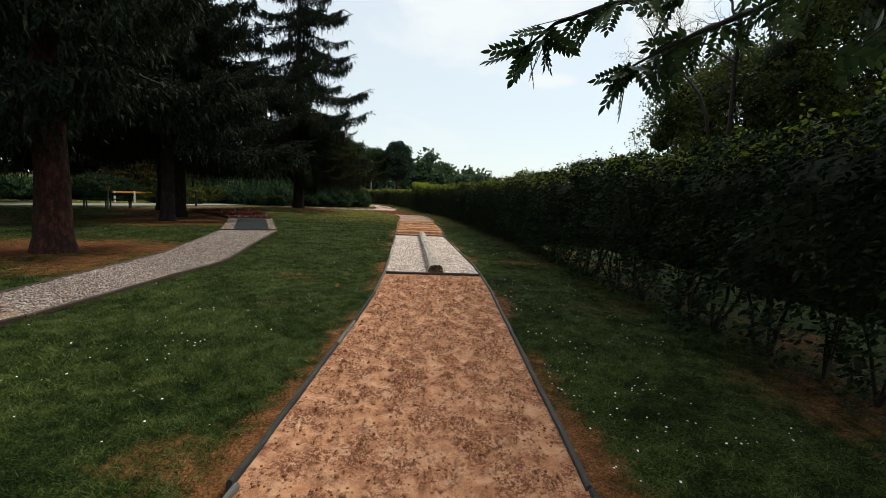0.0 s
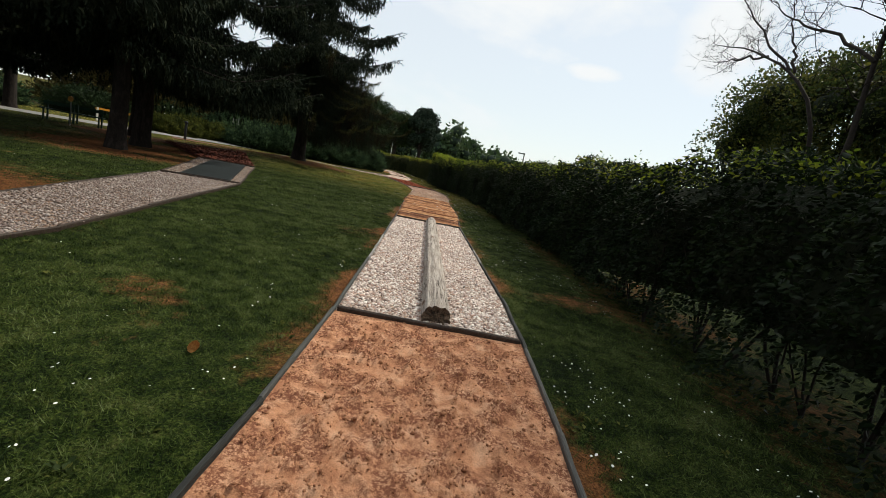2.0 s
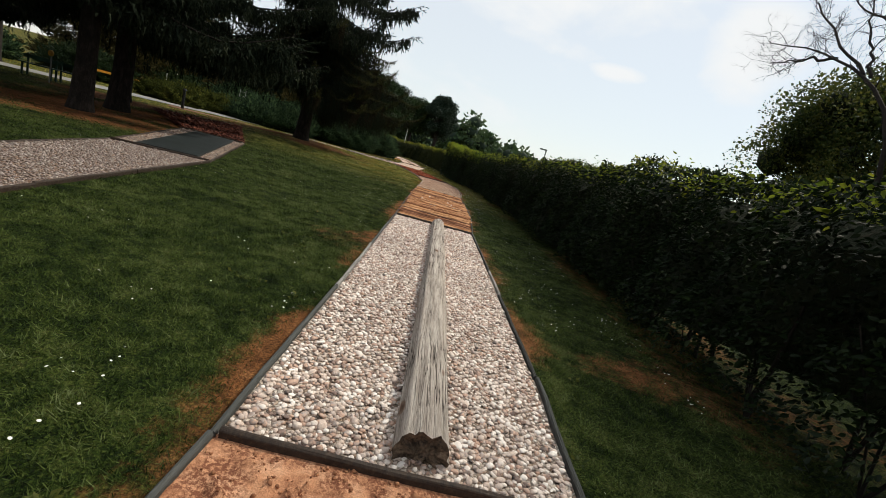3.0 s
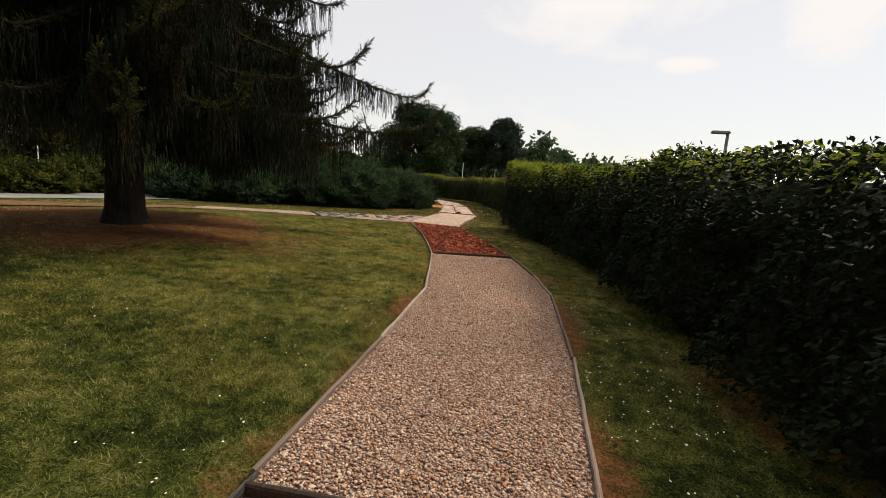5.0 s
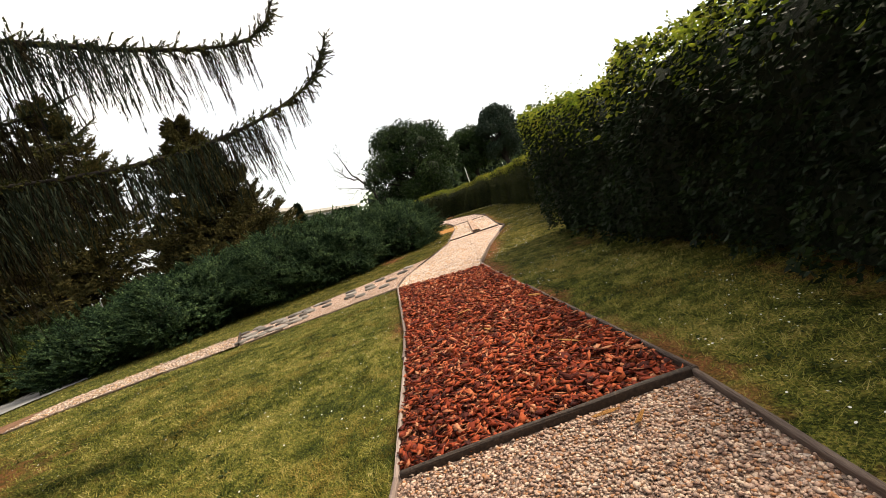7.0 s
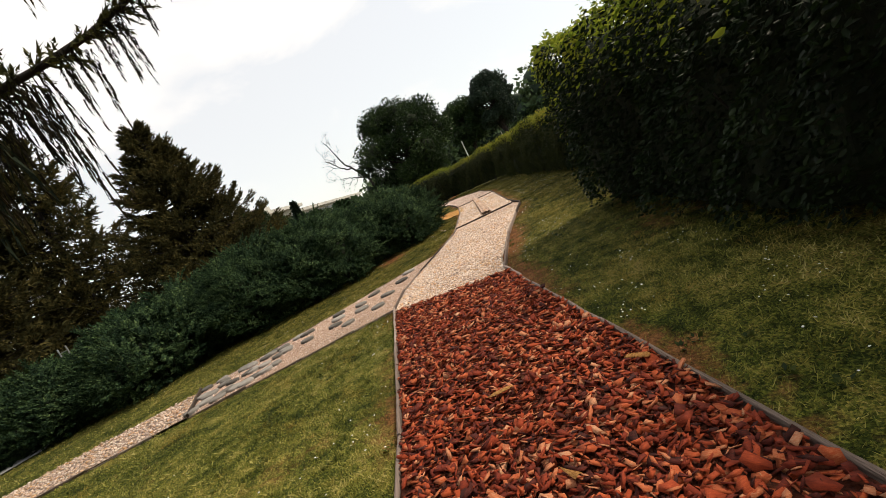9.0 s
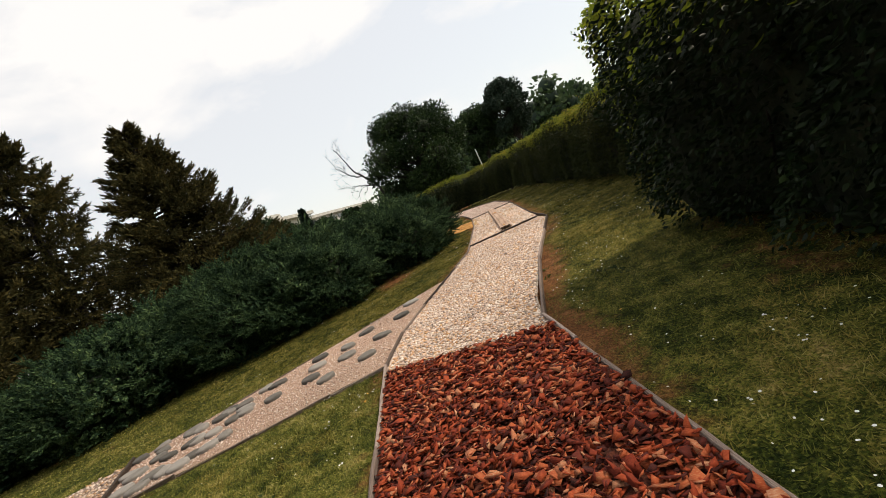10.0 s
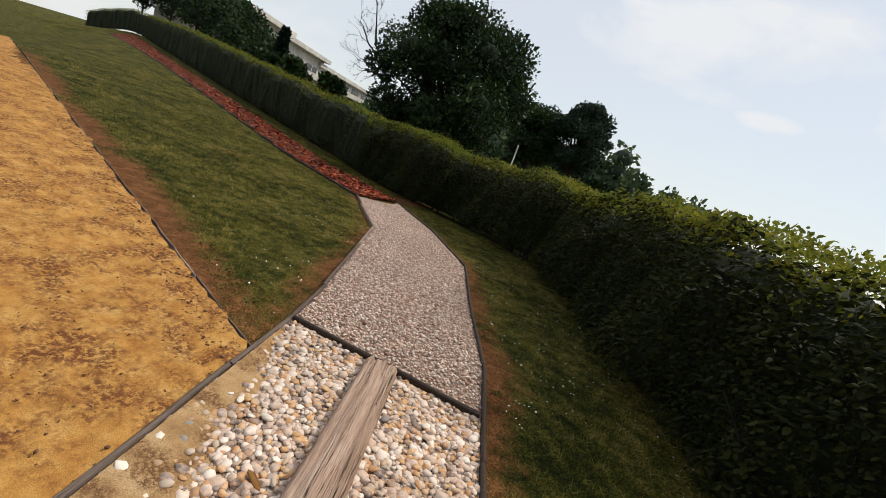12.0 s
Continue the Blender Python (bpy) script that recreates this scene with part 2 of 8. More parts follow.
def lawn_material():
    """Short turf, thatch and soil under the longer blades; the mesh's "bare" value says where the turf is worn away."""
    m, n, l, out = tree("lawn_soil")
    p = n.new("ShaderNodeBsdfPrincipled")
    pos = n.new("ShaderNodeNewGeometry").outputs["Position"]
    a = noise_node(n, l, 1.1, 5, 0.65, None, "Position")
    mid = noise_node(n, l, 5.5, 5, 0.7, None, "Position")
    c = noise_node(n, l, 6, 5, 0.7, None, "Position")
    b = noise_node(n, l, 60, 3, 0.7, None, "Position")
    vor = n.new("ShaderNodeTexVoronoi")
    vor.inputs["Scale"].default_value = 95.0
    warp = n.new("ShaderNodeVectorMath"); warp.operation = "MULTIPLY_ADD"
    warp.inputs[1].default_value = (0.03, 0.03, 0.03)
    l.new(b.outputs["Color"], warp.inputs[0]); l.new(pos, warp.inputs[2]); l.new(warp.outputs[0], vor.inputs["Vector"])
    tuft = n.new("ShaderNodeSeparateColor")
    l.new(vor.outputs["Color"], tuft.inputs[0])
    sep = n.new("ShaderNodeSeparateXYZ")
    l.new(pos, sep.inputs[0])
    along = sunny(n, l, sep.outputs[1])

    def weigh(src, k, rest):
        q = n.new("ShaderNodeMath"); q.operation = "MULTIPLY_ADD"; q.inputs[1].default_value = k
        l.new(src, q.inputs[0])
        if isinstance(rest, float):
            q.inputs[2].default_value = rest
        else:
            l.new(rest, q.inputs[2])
        return q.outputs[0]
    val = weigh(tuft.outputs[0], 0.55, weigh(mid.outputs[0], 1.5, weigh(a.outputs[0], 1.3, -1.25)))
    r = ramp(n, [(0.0, (0.013, 0.022, 0.004)), (0.30, (0.050, 0.064, 0.010)), (0.55, (0.14, 0.142, 0.026)), (0.80, (0.26, 0.215, 0.052)), (1.0, (0.37, 0.27, 0.10))])
    l.new(val, r.inputs[0])
    soil = ramp(n, [(0.3, (0.085, 0.034, 0.014)), (0.55, (0.20, 0.082, 0.032)), (0.75, (0.32, 0.155, 0.068))])
    l.new(c.outputs[0], soil.inputs[0])
    at = n.new("ShaderNodeAttribute"); at.attribute_name = "bare"
    th = ramp(n, [(0.70, (0, 0, 0)), (1.0, (0.9, 0.9, 0.9))])
    l.new(weigh(c.outputs[0], 0.9, at.outputs["Fac"]), th.inputs[0])
    f = ramp(n, [(0.32, (0.35, 0.35, 0.35)), (0.5, (0.95, 0.95, 0.95)), (0.68, (1.6, 1.6, 1.5))])
    l.new(b.outputs[0], f.inputs[0])
    # the same painted shade darkens the turf under the blades
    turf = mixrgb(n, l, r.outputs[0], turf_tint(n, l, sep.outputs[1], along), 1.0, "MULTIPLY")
    col = mixrgb(n, l, turf, soil.outputs[0], th.outputs[0])
    l.new(mixrgb(n, l, col, f.outputs[0], 1.0, "MULTIPLY"), p.inputs["Base Color"])
    p.inputs["Roughness"].default_value = 0.95
    p.inputs["Specular IOR Level"].default_value = 0.1
    l.new(bump(n, l, weigh(tuft.outputs[1], 0.6, b.outputs[0]), 1.0, 0.02), p.inputs["Normal"])
    l.new(p.outputs[0], out.inputs[0])
    return m


M = {}
M["lawn"] = lawn_material()
M["blade"] = grass_material()
def sand_material(name, dark, mid, light, speck, patch_lo, patch_hi, patch=4.2, crumb=62):
    """Loose sand: soft tone changes, fine grain, and patches of dark damp crumbs that also paint the shade of scuffs.
    """
    m, n, l, out = tree(name)
    p = n.new("ShaderNodeBsdfPrincipled")
    a = noise_node(n, l, 7, 4, 0.6, None, "Position")
    g = noise_node(n, l, 170, 2, 0.7, None, "Position")
    s = noise_node(n, l, crumb, 3, 0.75, None, "Position")
    q = noise_node(n, l, patch, 8, 0.72, None, "Position")
    r = ramp(n, [(0.30, dark), (0.48, mid), (0.68, light)])
    l.new(a.outputs[0], r.inputs[0])
    gr = ramp(n, [(0.25, (0.68, 0.66, 0.64)), (0.5, (1, 1, 1)), (0.75, (1.22, 1.2, 1.2))])
    l.new(g.outputs[0], gr.inputs[0])
    col = mixrgb(n, l, r.outputs[0], gr.outputs[0], 1.0, "MULTIPLY")
    # dark specks: damp crumbs, and relief shading put into the base colour
    sp = ramp(n, [(0.40, (0, 0, 0)), (0.54, (1, 1, 1))])
    l.new(s.outputs[0], sp.inputs[0])
    pm = ramp(n, [(patch_lo, (0, 0, 0)), (patch_hi, (1, 1, 1))])
    l.new(q.outputs[0], pm.inputs[0])
    f = mixrgb(n, l, sp.outputs[0], pm.outputs[0], 1.0, "MULTIPLY")
    col = mixrgb(n, l, col, speck, f)
    l.new(col, p.inputs["Base Color"])
    p.inputs["Roughness"].default_value = 0.95
    p.inputs["Specular IOR Level"].default_value = 0.2
    ad = n.new("ShaderNodeMath"); ad.operation = "ADD"
    l.new(g.outputs[0], ad.inputs[0]); l.new(s.outputs[0], ad.inputs[1])
    l.new(bump(n, l, ad.outputs[0], 0.7, 0.008), p.inputs["Normal"])
    l.new(p.outputs[0], out.inputs[0])
    return m


M["sand"] = sand_material("orange_sand", (0.39, 0.172, 0.093), (0.56, 0.285, 0.160), (0.66, 0.39, 0.245), (0.20, 0.078, 0.044), 0.43, 0.54, 4.6, 50)
M["sand_damp"] = grainy("damp_sand_clod", [(0.0, (0.16, 0.062, 0.034)), (0.5, (0.32, 0.145, 0.075)), (1.0, (0.50, 0.26, 0.14))], 40, 150, 0.95, 0.3, 0.004, None, "Object", 0.4, 0.7, "island")
M["sand_y"] = sand_material("yellow_sand", (0.33, 0.145, 0.034), (0.46, 0.235, 0.060), (0.53, 0.31, 0.10), (0.15, 0.055, 0.020), 0.42, 0.58, 3.0, 30)
M["sand_mixed"] = sand_material("spilled_sand", (0.24, 0.14, 0.065), (0.38, 0.235, 0.11), (0.48, 0.33, 0.18), (0.15, 0.075, 0.035), 0.5, 0.6)
M["soil"] = grainy("bare_soil", [(0.25, (0.09, 0.045, 0.025)), (0.5, (0.17, 0.085, 0.045)), (0.8, (0.28, 0.15, 0.085))], 4, 70, 0.95, 0.6, 0.01, None, "Position", 0.6)
def packed_stones(name, stops, scale):
    """A bed of stones trodden close together: each cell a stone of its own colour, rounded at its rim."""
    m, n, l, out = tree(name)
    p = n.new("ShaderNodeBsdfPrincipled")
    pos = n.new("ShaderNodeNewGeometry").outputs["Position"]
    wob = noise_node(n, l, scale * 0.7, 2, 0.5, None, "Position")
    warp = n.new("ShaderNodeVectorMath"); warp.operation = "MULTIPLY_ADD"
    warp.inputs[1].default_value = (0.5 / scale,) * 3
    l.new(wob.outputs["Color"], warp.inputs[0]); l.new(pos, warp.inputs[2])
    cell, rim = n.new("ShaderNodeTexVoronoi"), n.new("ShaderNodeTexVoronoi")
    rim.feature = "DISTANCE_TO_EDGE"
    for q in (cell, rim):
        q.inputs["Scale"].default_value = scale
        l.new(warp.outputs[0], q.inputs["Vector"])
    tone = n.new("ShaderNodeSeparateColor")
    l.new(cell.outputs["Color"], tone.inputs[0])
    r = ramp(n, stops)
    l.new(tone.outputs[0], r.inputs[0])
    grain = noise_node(n, l, 220, 3, 0.6, None, "Position")
    g = ramp(n, [(0.3, (0.75, 0.75, 0.75)), (0.7, (1.15, 1.15, 1.15))])
    l.new(grain.outputs[0], g.inputs[0])
    # the shadow between neighbouring stones, multiplied into the colour at each rim
    gap = ramp(n, [(0.0, (0.25, 0.22, 0.20)), (0.10, (1, 1, 1))])
    l.new(rim.outputs["Distance"], gap.inputs[0])
    col = mixrgb(n, l, mixrgb(n, l, r.outputs[0], g.outputs[0], 1.0, "MULTIPLY"), gap.outputs[0], 1.0, "MULTIPLY")
    l.new(col, p.inputs["Base Color"])
    p.inputs["Roughness"].default_value = 0.85
    dome = ramp(n, [(0.0, (0, 0, 0)), (0.35, (1, 1, 1))])
    l.new(rim.outputs["Distance"], dome.inputs[0])
    l.new(bump(n, l, dome.outputs[0], 0.9, 0.35 / scale), p.inputs["Normal"])
    l.new(p.outputs[0], out.inputs[0])
    return m


M["gravel_bed"] = packed_stones("gravel_bed", [(0.0, (0.09, 0.058, 0.048)), (0.18, (0.22, 0.135, 0.10)), (0.35, (0.33, 0.18, 0.10)), (0.5, (0.36, 0.25, 0.19)), (0.7, (0.30, 0.23, 0.19)), (0.85, (0.45, 0.34, 0.27)), (1.0, (0.56, 0.46, 0.39))], 48)
M["pale_bed"] = packed_stones("pale_pebble_bed", [(0.0, (0.16, 0.125, 0.105)), (0.18, (0.34, 0.24, 0.17)), (0.35, (0.44, 0.34, 0.27)), (0.5, (0.38, 0.33, 0.29)), (0.7, (0.50, 0.41, 0.34)), (1.0, (0.60, 0.54, 0.48))], 34)
M["pebble_white"] = grainy("white_pebble", [(0.12, (0.14, 0.105, 0.095)), (0.20, (0.33, 0.25, 0.21)), (0.28, (0.52, 0.27, 0.11)), (0.36, (0.59, 0.39, 0.23)), (0.44, (0.36, 0.30, 0.27)), (0.53, (0.62, 0.46, 0.36)), (0.61, (0.47, 0.34, 0.28)), (0.70, (0.64, 0.51, 0.42)), (0.86, (0.75, 0.66, 0.59))], 30, 160, 0.6, 0.15, 0.002, None, "Object", 0.3, 0.7, "island")
M["pebble_piece"] = grainy("white_pebble_piece", [(0.15, (0.20, 0.19, 0.18)), (0.24, (0.33, 0.30, 0.28)), (0.31, (0.50, 0.24, 0.075)), (0.40, (0.62, 0.40, 0.19)), (0.47, (0.40, 0.35, 0.32)), (0.56, (0.62, 0.48, 0.34)), (0.65, (0.54, 0.49, 0.45)), (0.75, (0.72, 0.62, 0.52)), (0.86, (0.80, 0.75, 0.69))], 30, 160, 0.55, 0.15, 0.002, None, "Object", 0.3, 0.7, "object")
PALE = [(0.12, (0.10, 0.085, 0.08)), (0.22, (0.30, 0.21, 0.175)), (0.30, (0.56, 0.37, 0.28)), (0.38, (0.36, 0.31, 0.29)), (0.47, (0.68, 0.55, 0.48)), (0.56, (0.46, 0.37, 0.32)), (0.66, (0.74, 0.64, 0.58)), (0.86, (0.86, 0.81, 0.77))]
M["pebble_pale"] = grainy("pale_pebble", PALE, 30, 160, 0.6, 0.15, 0.002, None, "Object", 0.3, 0.7, "island")
M["pebble_pale_piece"] = grainy("pale_pebble_piece", PALE, 30, 160, 0.6, 0.15, 0.002, None, "Object", 0.3, 0.7, "object")
M["pebble_grey"] = grainy("greyish_gravel", [(0.0, (0.08, 0.066, 0.062)), (0.3, (0.22, 0.165, 0.145)), (0.6, (0.33, 0.275, 0.25)), (0.95, (0.52, 0.47, 0.44))], 30, 160, 0.7, 0.15, 0.002, None, "Object", 0.3, 0.7, "island")
M["pebble_brown"] = grainy("mixed_gravel", [(0.13, (0.085, 0.055, 0.046)), (0.22, (0.27, 0.16, 0.12)), (0.31, (0.44, 0.215, 0.10)), (0.40, (0.29, 0.185, 0.145)), (0.50, (0.55, 0.37, 0.28)), (0.60, (0.34, 0.245, 0.205)), (0.72, (0.54, 0.385, 0.29)), (0.86, (0.67, 0.53, 0.42))], 30, 160, 0.95, 0.15, 0.002, None, "Object", 0.3, 0.7, "island")
M["pebble_pink"] = grainy("pale_pink_gravel", [(0.0, (0.09, 0.062, 0.054)), (0.22, (0.36, 0.215, 0.165)), (0.45, (0.58, 0.42, 0.34)), (0.7, (0.66, 0.54, 0.47)), (0.95, (0.84, 0.76, 0.70))], 30, 160, 0.7, 0.15, 0.002, None, "Object", 0.3, 0.7, "island")
BARK = [(0.12, (0.018, 0.0035, 0.0025)), (0.28, (0.085, 0.0105, 0.0045)), (0.46, (0.19, 0.024, 0.007)), (0.64, (0.32, 0.052, 0.014)), (0.76, (0.38, 0.105, 0.040)), (0.86, (0.43, 0.20, 0.11)), (0.95, (0.52, 0.32, 0.20))]
M["bark_dark"] = grainy("dark_red_bark_chip", [(0.0, (0.025, 0.008, 0.006)), (0.5, (0.085, 0.022, 0.013)), (0.9, (0.18, 0.055, 0.03))], 25, 120, 0.85, 0.5, 0.004, None, "Object", 0.5, 0.7, "island")
M["bark_chip"] = grainy("red_bark_chip", BARK, 60, 220, 0.9, 0.4, 0.0012, (1, 6, 1), "Object", 0.5, 0.7, "island")
M["bark_piece"] = grainy("red_bark_piece", BARK, 60, 220, 0.9, 0.4, 0.0012, (1, 6, 1), "Object", 0.5, 0.7, "object")
M["bark_bed"] = grainy("bark_bed", [(0.3, (0.03, 0.010, 0.007)), (0.6, (0.12, 0.03, 0.014)), (0.8, (0.2, 0.06, 0.03))], 20, 90, 0.95, 0.8, 0.02, None, "Position", 0.5)
def pole_material():
    """Peeled poles: each of its own tone, streaked along the grain, with dark stains and knots."""
    m, n, l, out = tree("peeled_pole_wood")
    p = n.new("ShaderNodeBsdfPrincipled")
    rv = n.new("ShaderNodeObjectInfo").outputs["Random"]
    tone = ramp(n, [(0.0, (0.12, 0.052, 0.028)), (0.18, (0.24, 0.100, 0.046)), (0.34, (0.39, 0.180, 0.082)), (0.65, (0.52, 0.270, 0.125)), (1.0, (0.60, 0.37, 0.205))])
    l.new(rv, tone.inputs[0])
    off = n.new("ShaderNodeMath"); off.operation = "MULTIPLY"; off.inputs[1].default_value = 37.0
    l.new(rv, off.inputs[0])
    cmb = n.new("ShaderNodeCombineXYZ")
    l.new(off.outputs[0], cmb.inputs[0]); l.new(off.outputs[0], cmb.inputs[1])
    co = n.new("ShaderNodeTexCoord").outputs["Object"]
    ad = n.new("ShaderNodeVectorMath"); ad.operation = "ADD"
    l.new(co, ad.inputs[0]); l.new(cmb.outputs[0], ad.inputs[1])

    def nz(scale, stretch, detail, rough):
        mp = n.new("ShaderNodeMapping"); mp.inputs["Scale"].default_value = stretch
        l.new(ad.outputs[0], mp.inputs[0])
        t = n.new("ShaderNodeTexNoise")
        t.inputs["Scale"].default_value, t.inputs["Detail"].default_value, t.inputs["Roughness"].default_value = scale, detail, rough
        l.new(mp.outputs[0], t.inputs["Vector"])
        return t.outputs[0]
    streak, stain, grain = nz(26, (0.22, 1, 1), 6, 0.78), nz(8, (0.75, 1.5, 1.5), 7, 0.8), nz(120, (0.2, 1, 1), 3, 0.65)
    s1 = ramp(n, [(0.30, (0.40, 0.31, 0.26)), (0.45, (0.92, 0.88, 0.84)), (0.68, (1.3, 1.27, 1.25))])
    l.new(streak, s1.inputs[0])
    s2 = ramp(n, [(0.36, (0.07, 0.045, 0.035)), (0.42, (0.34, 0.25, 0.20)), (0.485, (0.86, 0.82, 0.78)), (0.56, (1.0, 1.0, 1.0)), (0.72, (1.12, 1.12, 1.15))])
    l.new(stain, s2.inputs[0])
    col = mixrgb(n, l, tone.outputs[0], s1.outputs[0], 1.0, "MULTIPLY")
    col = mixrgb(n, l, col, s2.outputs[0], 0.9, "MULTIPLY")
    l.new(col, p.inputs["Base Color"])
    p.inputs["Roughness"].default_value = 0.78
    p.inputs["Specular IOR Level"].default_value = 0.25
    mx = n.new("ShaderNodeMath"); mx.operation = "ADD"
    l.new(streak, mx.inputs[0]); l.new(grain, mx.inputs[1])
    l.new(bump(n, l, mx.outputs[0], 0.7, 0.008), p.inputs["Normal"])
    l.new(p.outputs[0], out.inputs[0])
    return m


M["pole"] = pole_material()
def log_material(name, stops):
    """Weathered wood: long fibres, thin dark drying cracks and round knots."""
    m, n, l, out = tree(name)
    p = n.new("ShaderNodeBsdfPrincipled")
    tone = noise_node(n, l, 5, 5, 0.62, (7, 0.30, 7)).outputs[0]
    fibre = noise_node(n, l, 30, 4, 0.65, (9, 0.30, 9)).outputs[0]
    crack = noise_node(n, l, 5.0, 3, 0.55, (8, 0.16, 8)).outputs[0]
    place = noise_node(n, l, 1.6, 3, 0.6, (2, 1, 2)).outputs[0]
    r = ramp(n, stops)
    l.new(tone, r.inputs[0])
    f = ramp(n, [(0.30, (0.55, 0.52, 0.50)), (0.5, (1, 1, 1)), (0.72, (1.14, 1.12, 1.10))])
    l.new(fibre, f.inputs[0])
    col = mixrgb(n, l, r.outputs[0], f.outputs[0], 1.0, "MULTIPLY")
    c = ramp(n, [(0.482, (0, 0, 0)), (0.495, (1, 1, 1)), (0.505, (1, 1, 1)), (0.518, (0, 0, 0))])
    l.new(crack, c.inputs[0])
    pm = ramp(n, [(0.40, (0.15, 0.15, 0.15)), (0.55, (1, 1, 1))])
    l.new(place, pm.inputs[0])
    lines = mixrgb(n, l, c.outputs[0], pm.outputs[0], 1.0, "MULTIPLY")
    knot = n.new("ShaderNodeTexVoronoi")
    mp = n.new("ShaderNodeMapping")
    mp.inputs["Scale"].default_value = (6.0, 2.2, 6.0)
    l.new(n.new("ShaderNodeTexCoord").outputs["Object"], mp.inputs[0])
    l.new(mp.outputs[0], knot.inputs["Vector"]); knot.inputs["Scale"].default_value = 1.0
    k = ramp(n, [(0.05, (0.22, 0.14, 0.10)), (0.13, (0.62, 0.48, 0.40)), (0.17, (1, 1, 1))])
    l.new(knot.outputs["Distance"], k.inputs[0])
    col = mixrgb(n, l, col, k.outputs[0], 1.0, "MULTIPLY")
    col = mixrgb(n, l, col, (0.030, 0.021, 0.016), lines)
    l.new(col, p.inputs["Base Color"])
    p.inputs["Roughness"].default_value = 0.88
    p.inputs["Specular IOR Level"].default_value = 0.2
    sub = n.new("ShaderNodeMath"); sub.operation = "SUBTRACT"
    l.new(fibre, sub.inputs[0]); l.new(lines, sub.inputs[1])
    l.new(bump(n, l, sub.outputs[0], 0.9, 0.012), p.inputs["Normal"])
    l.new(p.outputs[0], out.inputs[0])
    return m


M["old_log"] = log_material("weathered_tan_wood", [(0.30, (0.27, 0.185, 0.135)), (0.45, (0.43, 0.295, 0.225)), (0.60, (0.52, 0.38, 0.30)), (0.75, (0.62, 0.49, 0.40))])
M["pale_log"] = log_material("silver_grey_wood", [(0.30, (0.24, 0.205, 0.18)), (0.45, (0.42, 0.37, 0.33)), (0.60, (0.54, 0.49, 0.445)), (0.75, (0.66, 0.62, 0.57))])
M["log_end"] = grainy("dark_rotten_end_grain", [(0.3, (0.03, 0.022, 0.016)), (0.6, (0.16, 0.11, 0.075)), (0.8, (0.27, 0.2, 0.14))], 22, 80, 0.95, 0.9, 0.012, None, "Object", 0.6)
M["rot"] = grainy("orange_rotten_wood", [(0.25, (0.22, 0.08, 0.02)), (0.5, (0.42, 0.19, 0.05)), (0.75, (0.56, 0.33, 0.12))], 14, 70, 0.95, 0.9, 0.01, (6, 1, 6), "Object", 0.6)
M["edge"] = grainy("weathered_edging_wood", [(0.15, (0.026, 0.028, 0.027)), (0.34, (0.062, 0.066, 0.064)), (0.55, (0.088, 0.092, 0.089)), (0.74, (0.15, 0.15, 0.145)), (0.92, (0.34, 0.33, 0.315))], 7, 26, 0.88, 0.9, 0.01, (9, 0.5, 9), "Object", 0.9, 0.7, "object")
M["edge_warm"] = grainy("brownish_edging_wood", [(0.06, (0.060, 0.044, 0.037)), (0.26, (0.14, 0.104, 0.088)), (0.52, (0.22, 0.165, 0.14)), (0.74, (0.34, 0.265, 0.23)), (0.92, (0.48, 0.40, 0.36))], 7, 26, 0.88, 0.9, 0.01, (9, 0.5, 9), "Object", 0.9, 0.7, "object")
M["edge_brown"] = grainy("dark_brown_edging_wood", [(0.12, (0.022, 0.016, 0.013)), (0.30, (0.060, 0.043, 0.036)), (0.52, (0.115, 0.085, 0.070)), (0.74, (0.19, 0.145, 0.122)), (0.92, (0.32, 0.26, 0.225))], 7, 26, 0.88, 0.9, 0.01, (9, 0.5, 9), "Object", 0.9, 0.7, "object")
M["edge_old"] = grainy("dark_tarred_edging_wood", [(0.30, (0.012, 0.010, 0.010)), (0.5, (0.040, 0.034, 0.033)), (0.66, (0.10, 0.088, 0.084)), (0.82, (0.27, 0.24, 0.22))], 7, 26, 0.8, 0.9, 0.01, (9, 0.5, 9), "Object", 0.9)
M["edge_dark"] = grainy("dark_cross_board", [(0.3, (0.016, 0.011, 0.009)), (0.6, (0.048, 0.032, 0.023)), (0.85, (0.11, 0.078, 0.056))], 6, 40, 0.6, 0.6, 0.006, (0.6, 8, 8), "Object", 0.5)
M["mat"] = grainy("dark_green_rubber_mat", [(0.3, (0.008, 0.012, 0.013)), (0.7, (0.017, 0.023, 0.024))], 3, 120, 0.6, 0.2, 0.003, None, "Object", 0.4)
M["stone"] = grainy("grey_slice_top", [(0.25, (0.070, 0.064, 0.057)), (0.5, (0.145, 0.132, 0.118)), (0.8, (0.25, 0.23, 0.21))], 9, 60, 0.85, 0.6, 0.008, None, "Object", 0.5, 0.9, "object")
M["asphalt"] = grainy("grey_asphalt", [(0.3, (0.19, 0.19, 0.19)), (0.7, (0.30, 0.30, 0.29))], 1.2, 90, 0.9, 0.3, 0.004, None, "Position", 0.3)
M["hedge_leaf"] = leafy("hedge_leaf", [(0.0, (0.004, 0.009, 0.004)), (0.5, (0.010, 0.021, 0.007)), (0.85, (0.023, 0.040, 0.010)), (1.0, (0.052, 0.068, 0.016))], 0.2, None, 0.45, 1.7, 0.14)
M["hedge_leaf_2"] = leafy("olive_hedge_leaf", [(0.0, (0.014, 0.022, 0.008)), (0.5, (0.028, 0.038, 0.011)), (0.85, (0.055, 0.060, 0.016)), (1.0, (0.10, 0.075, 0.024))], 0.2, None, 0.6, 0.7)
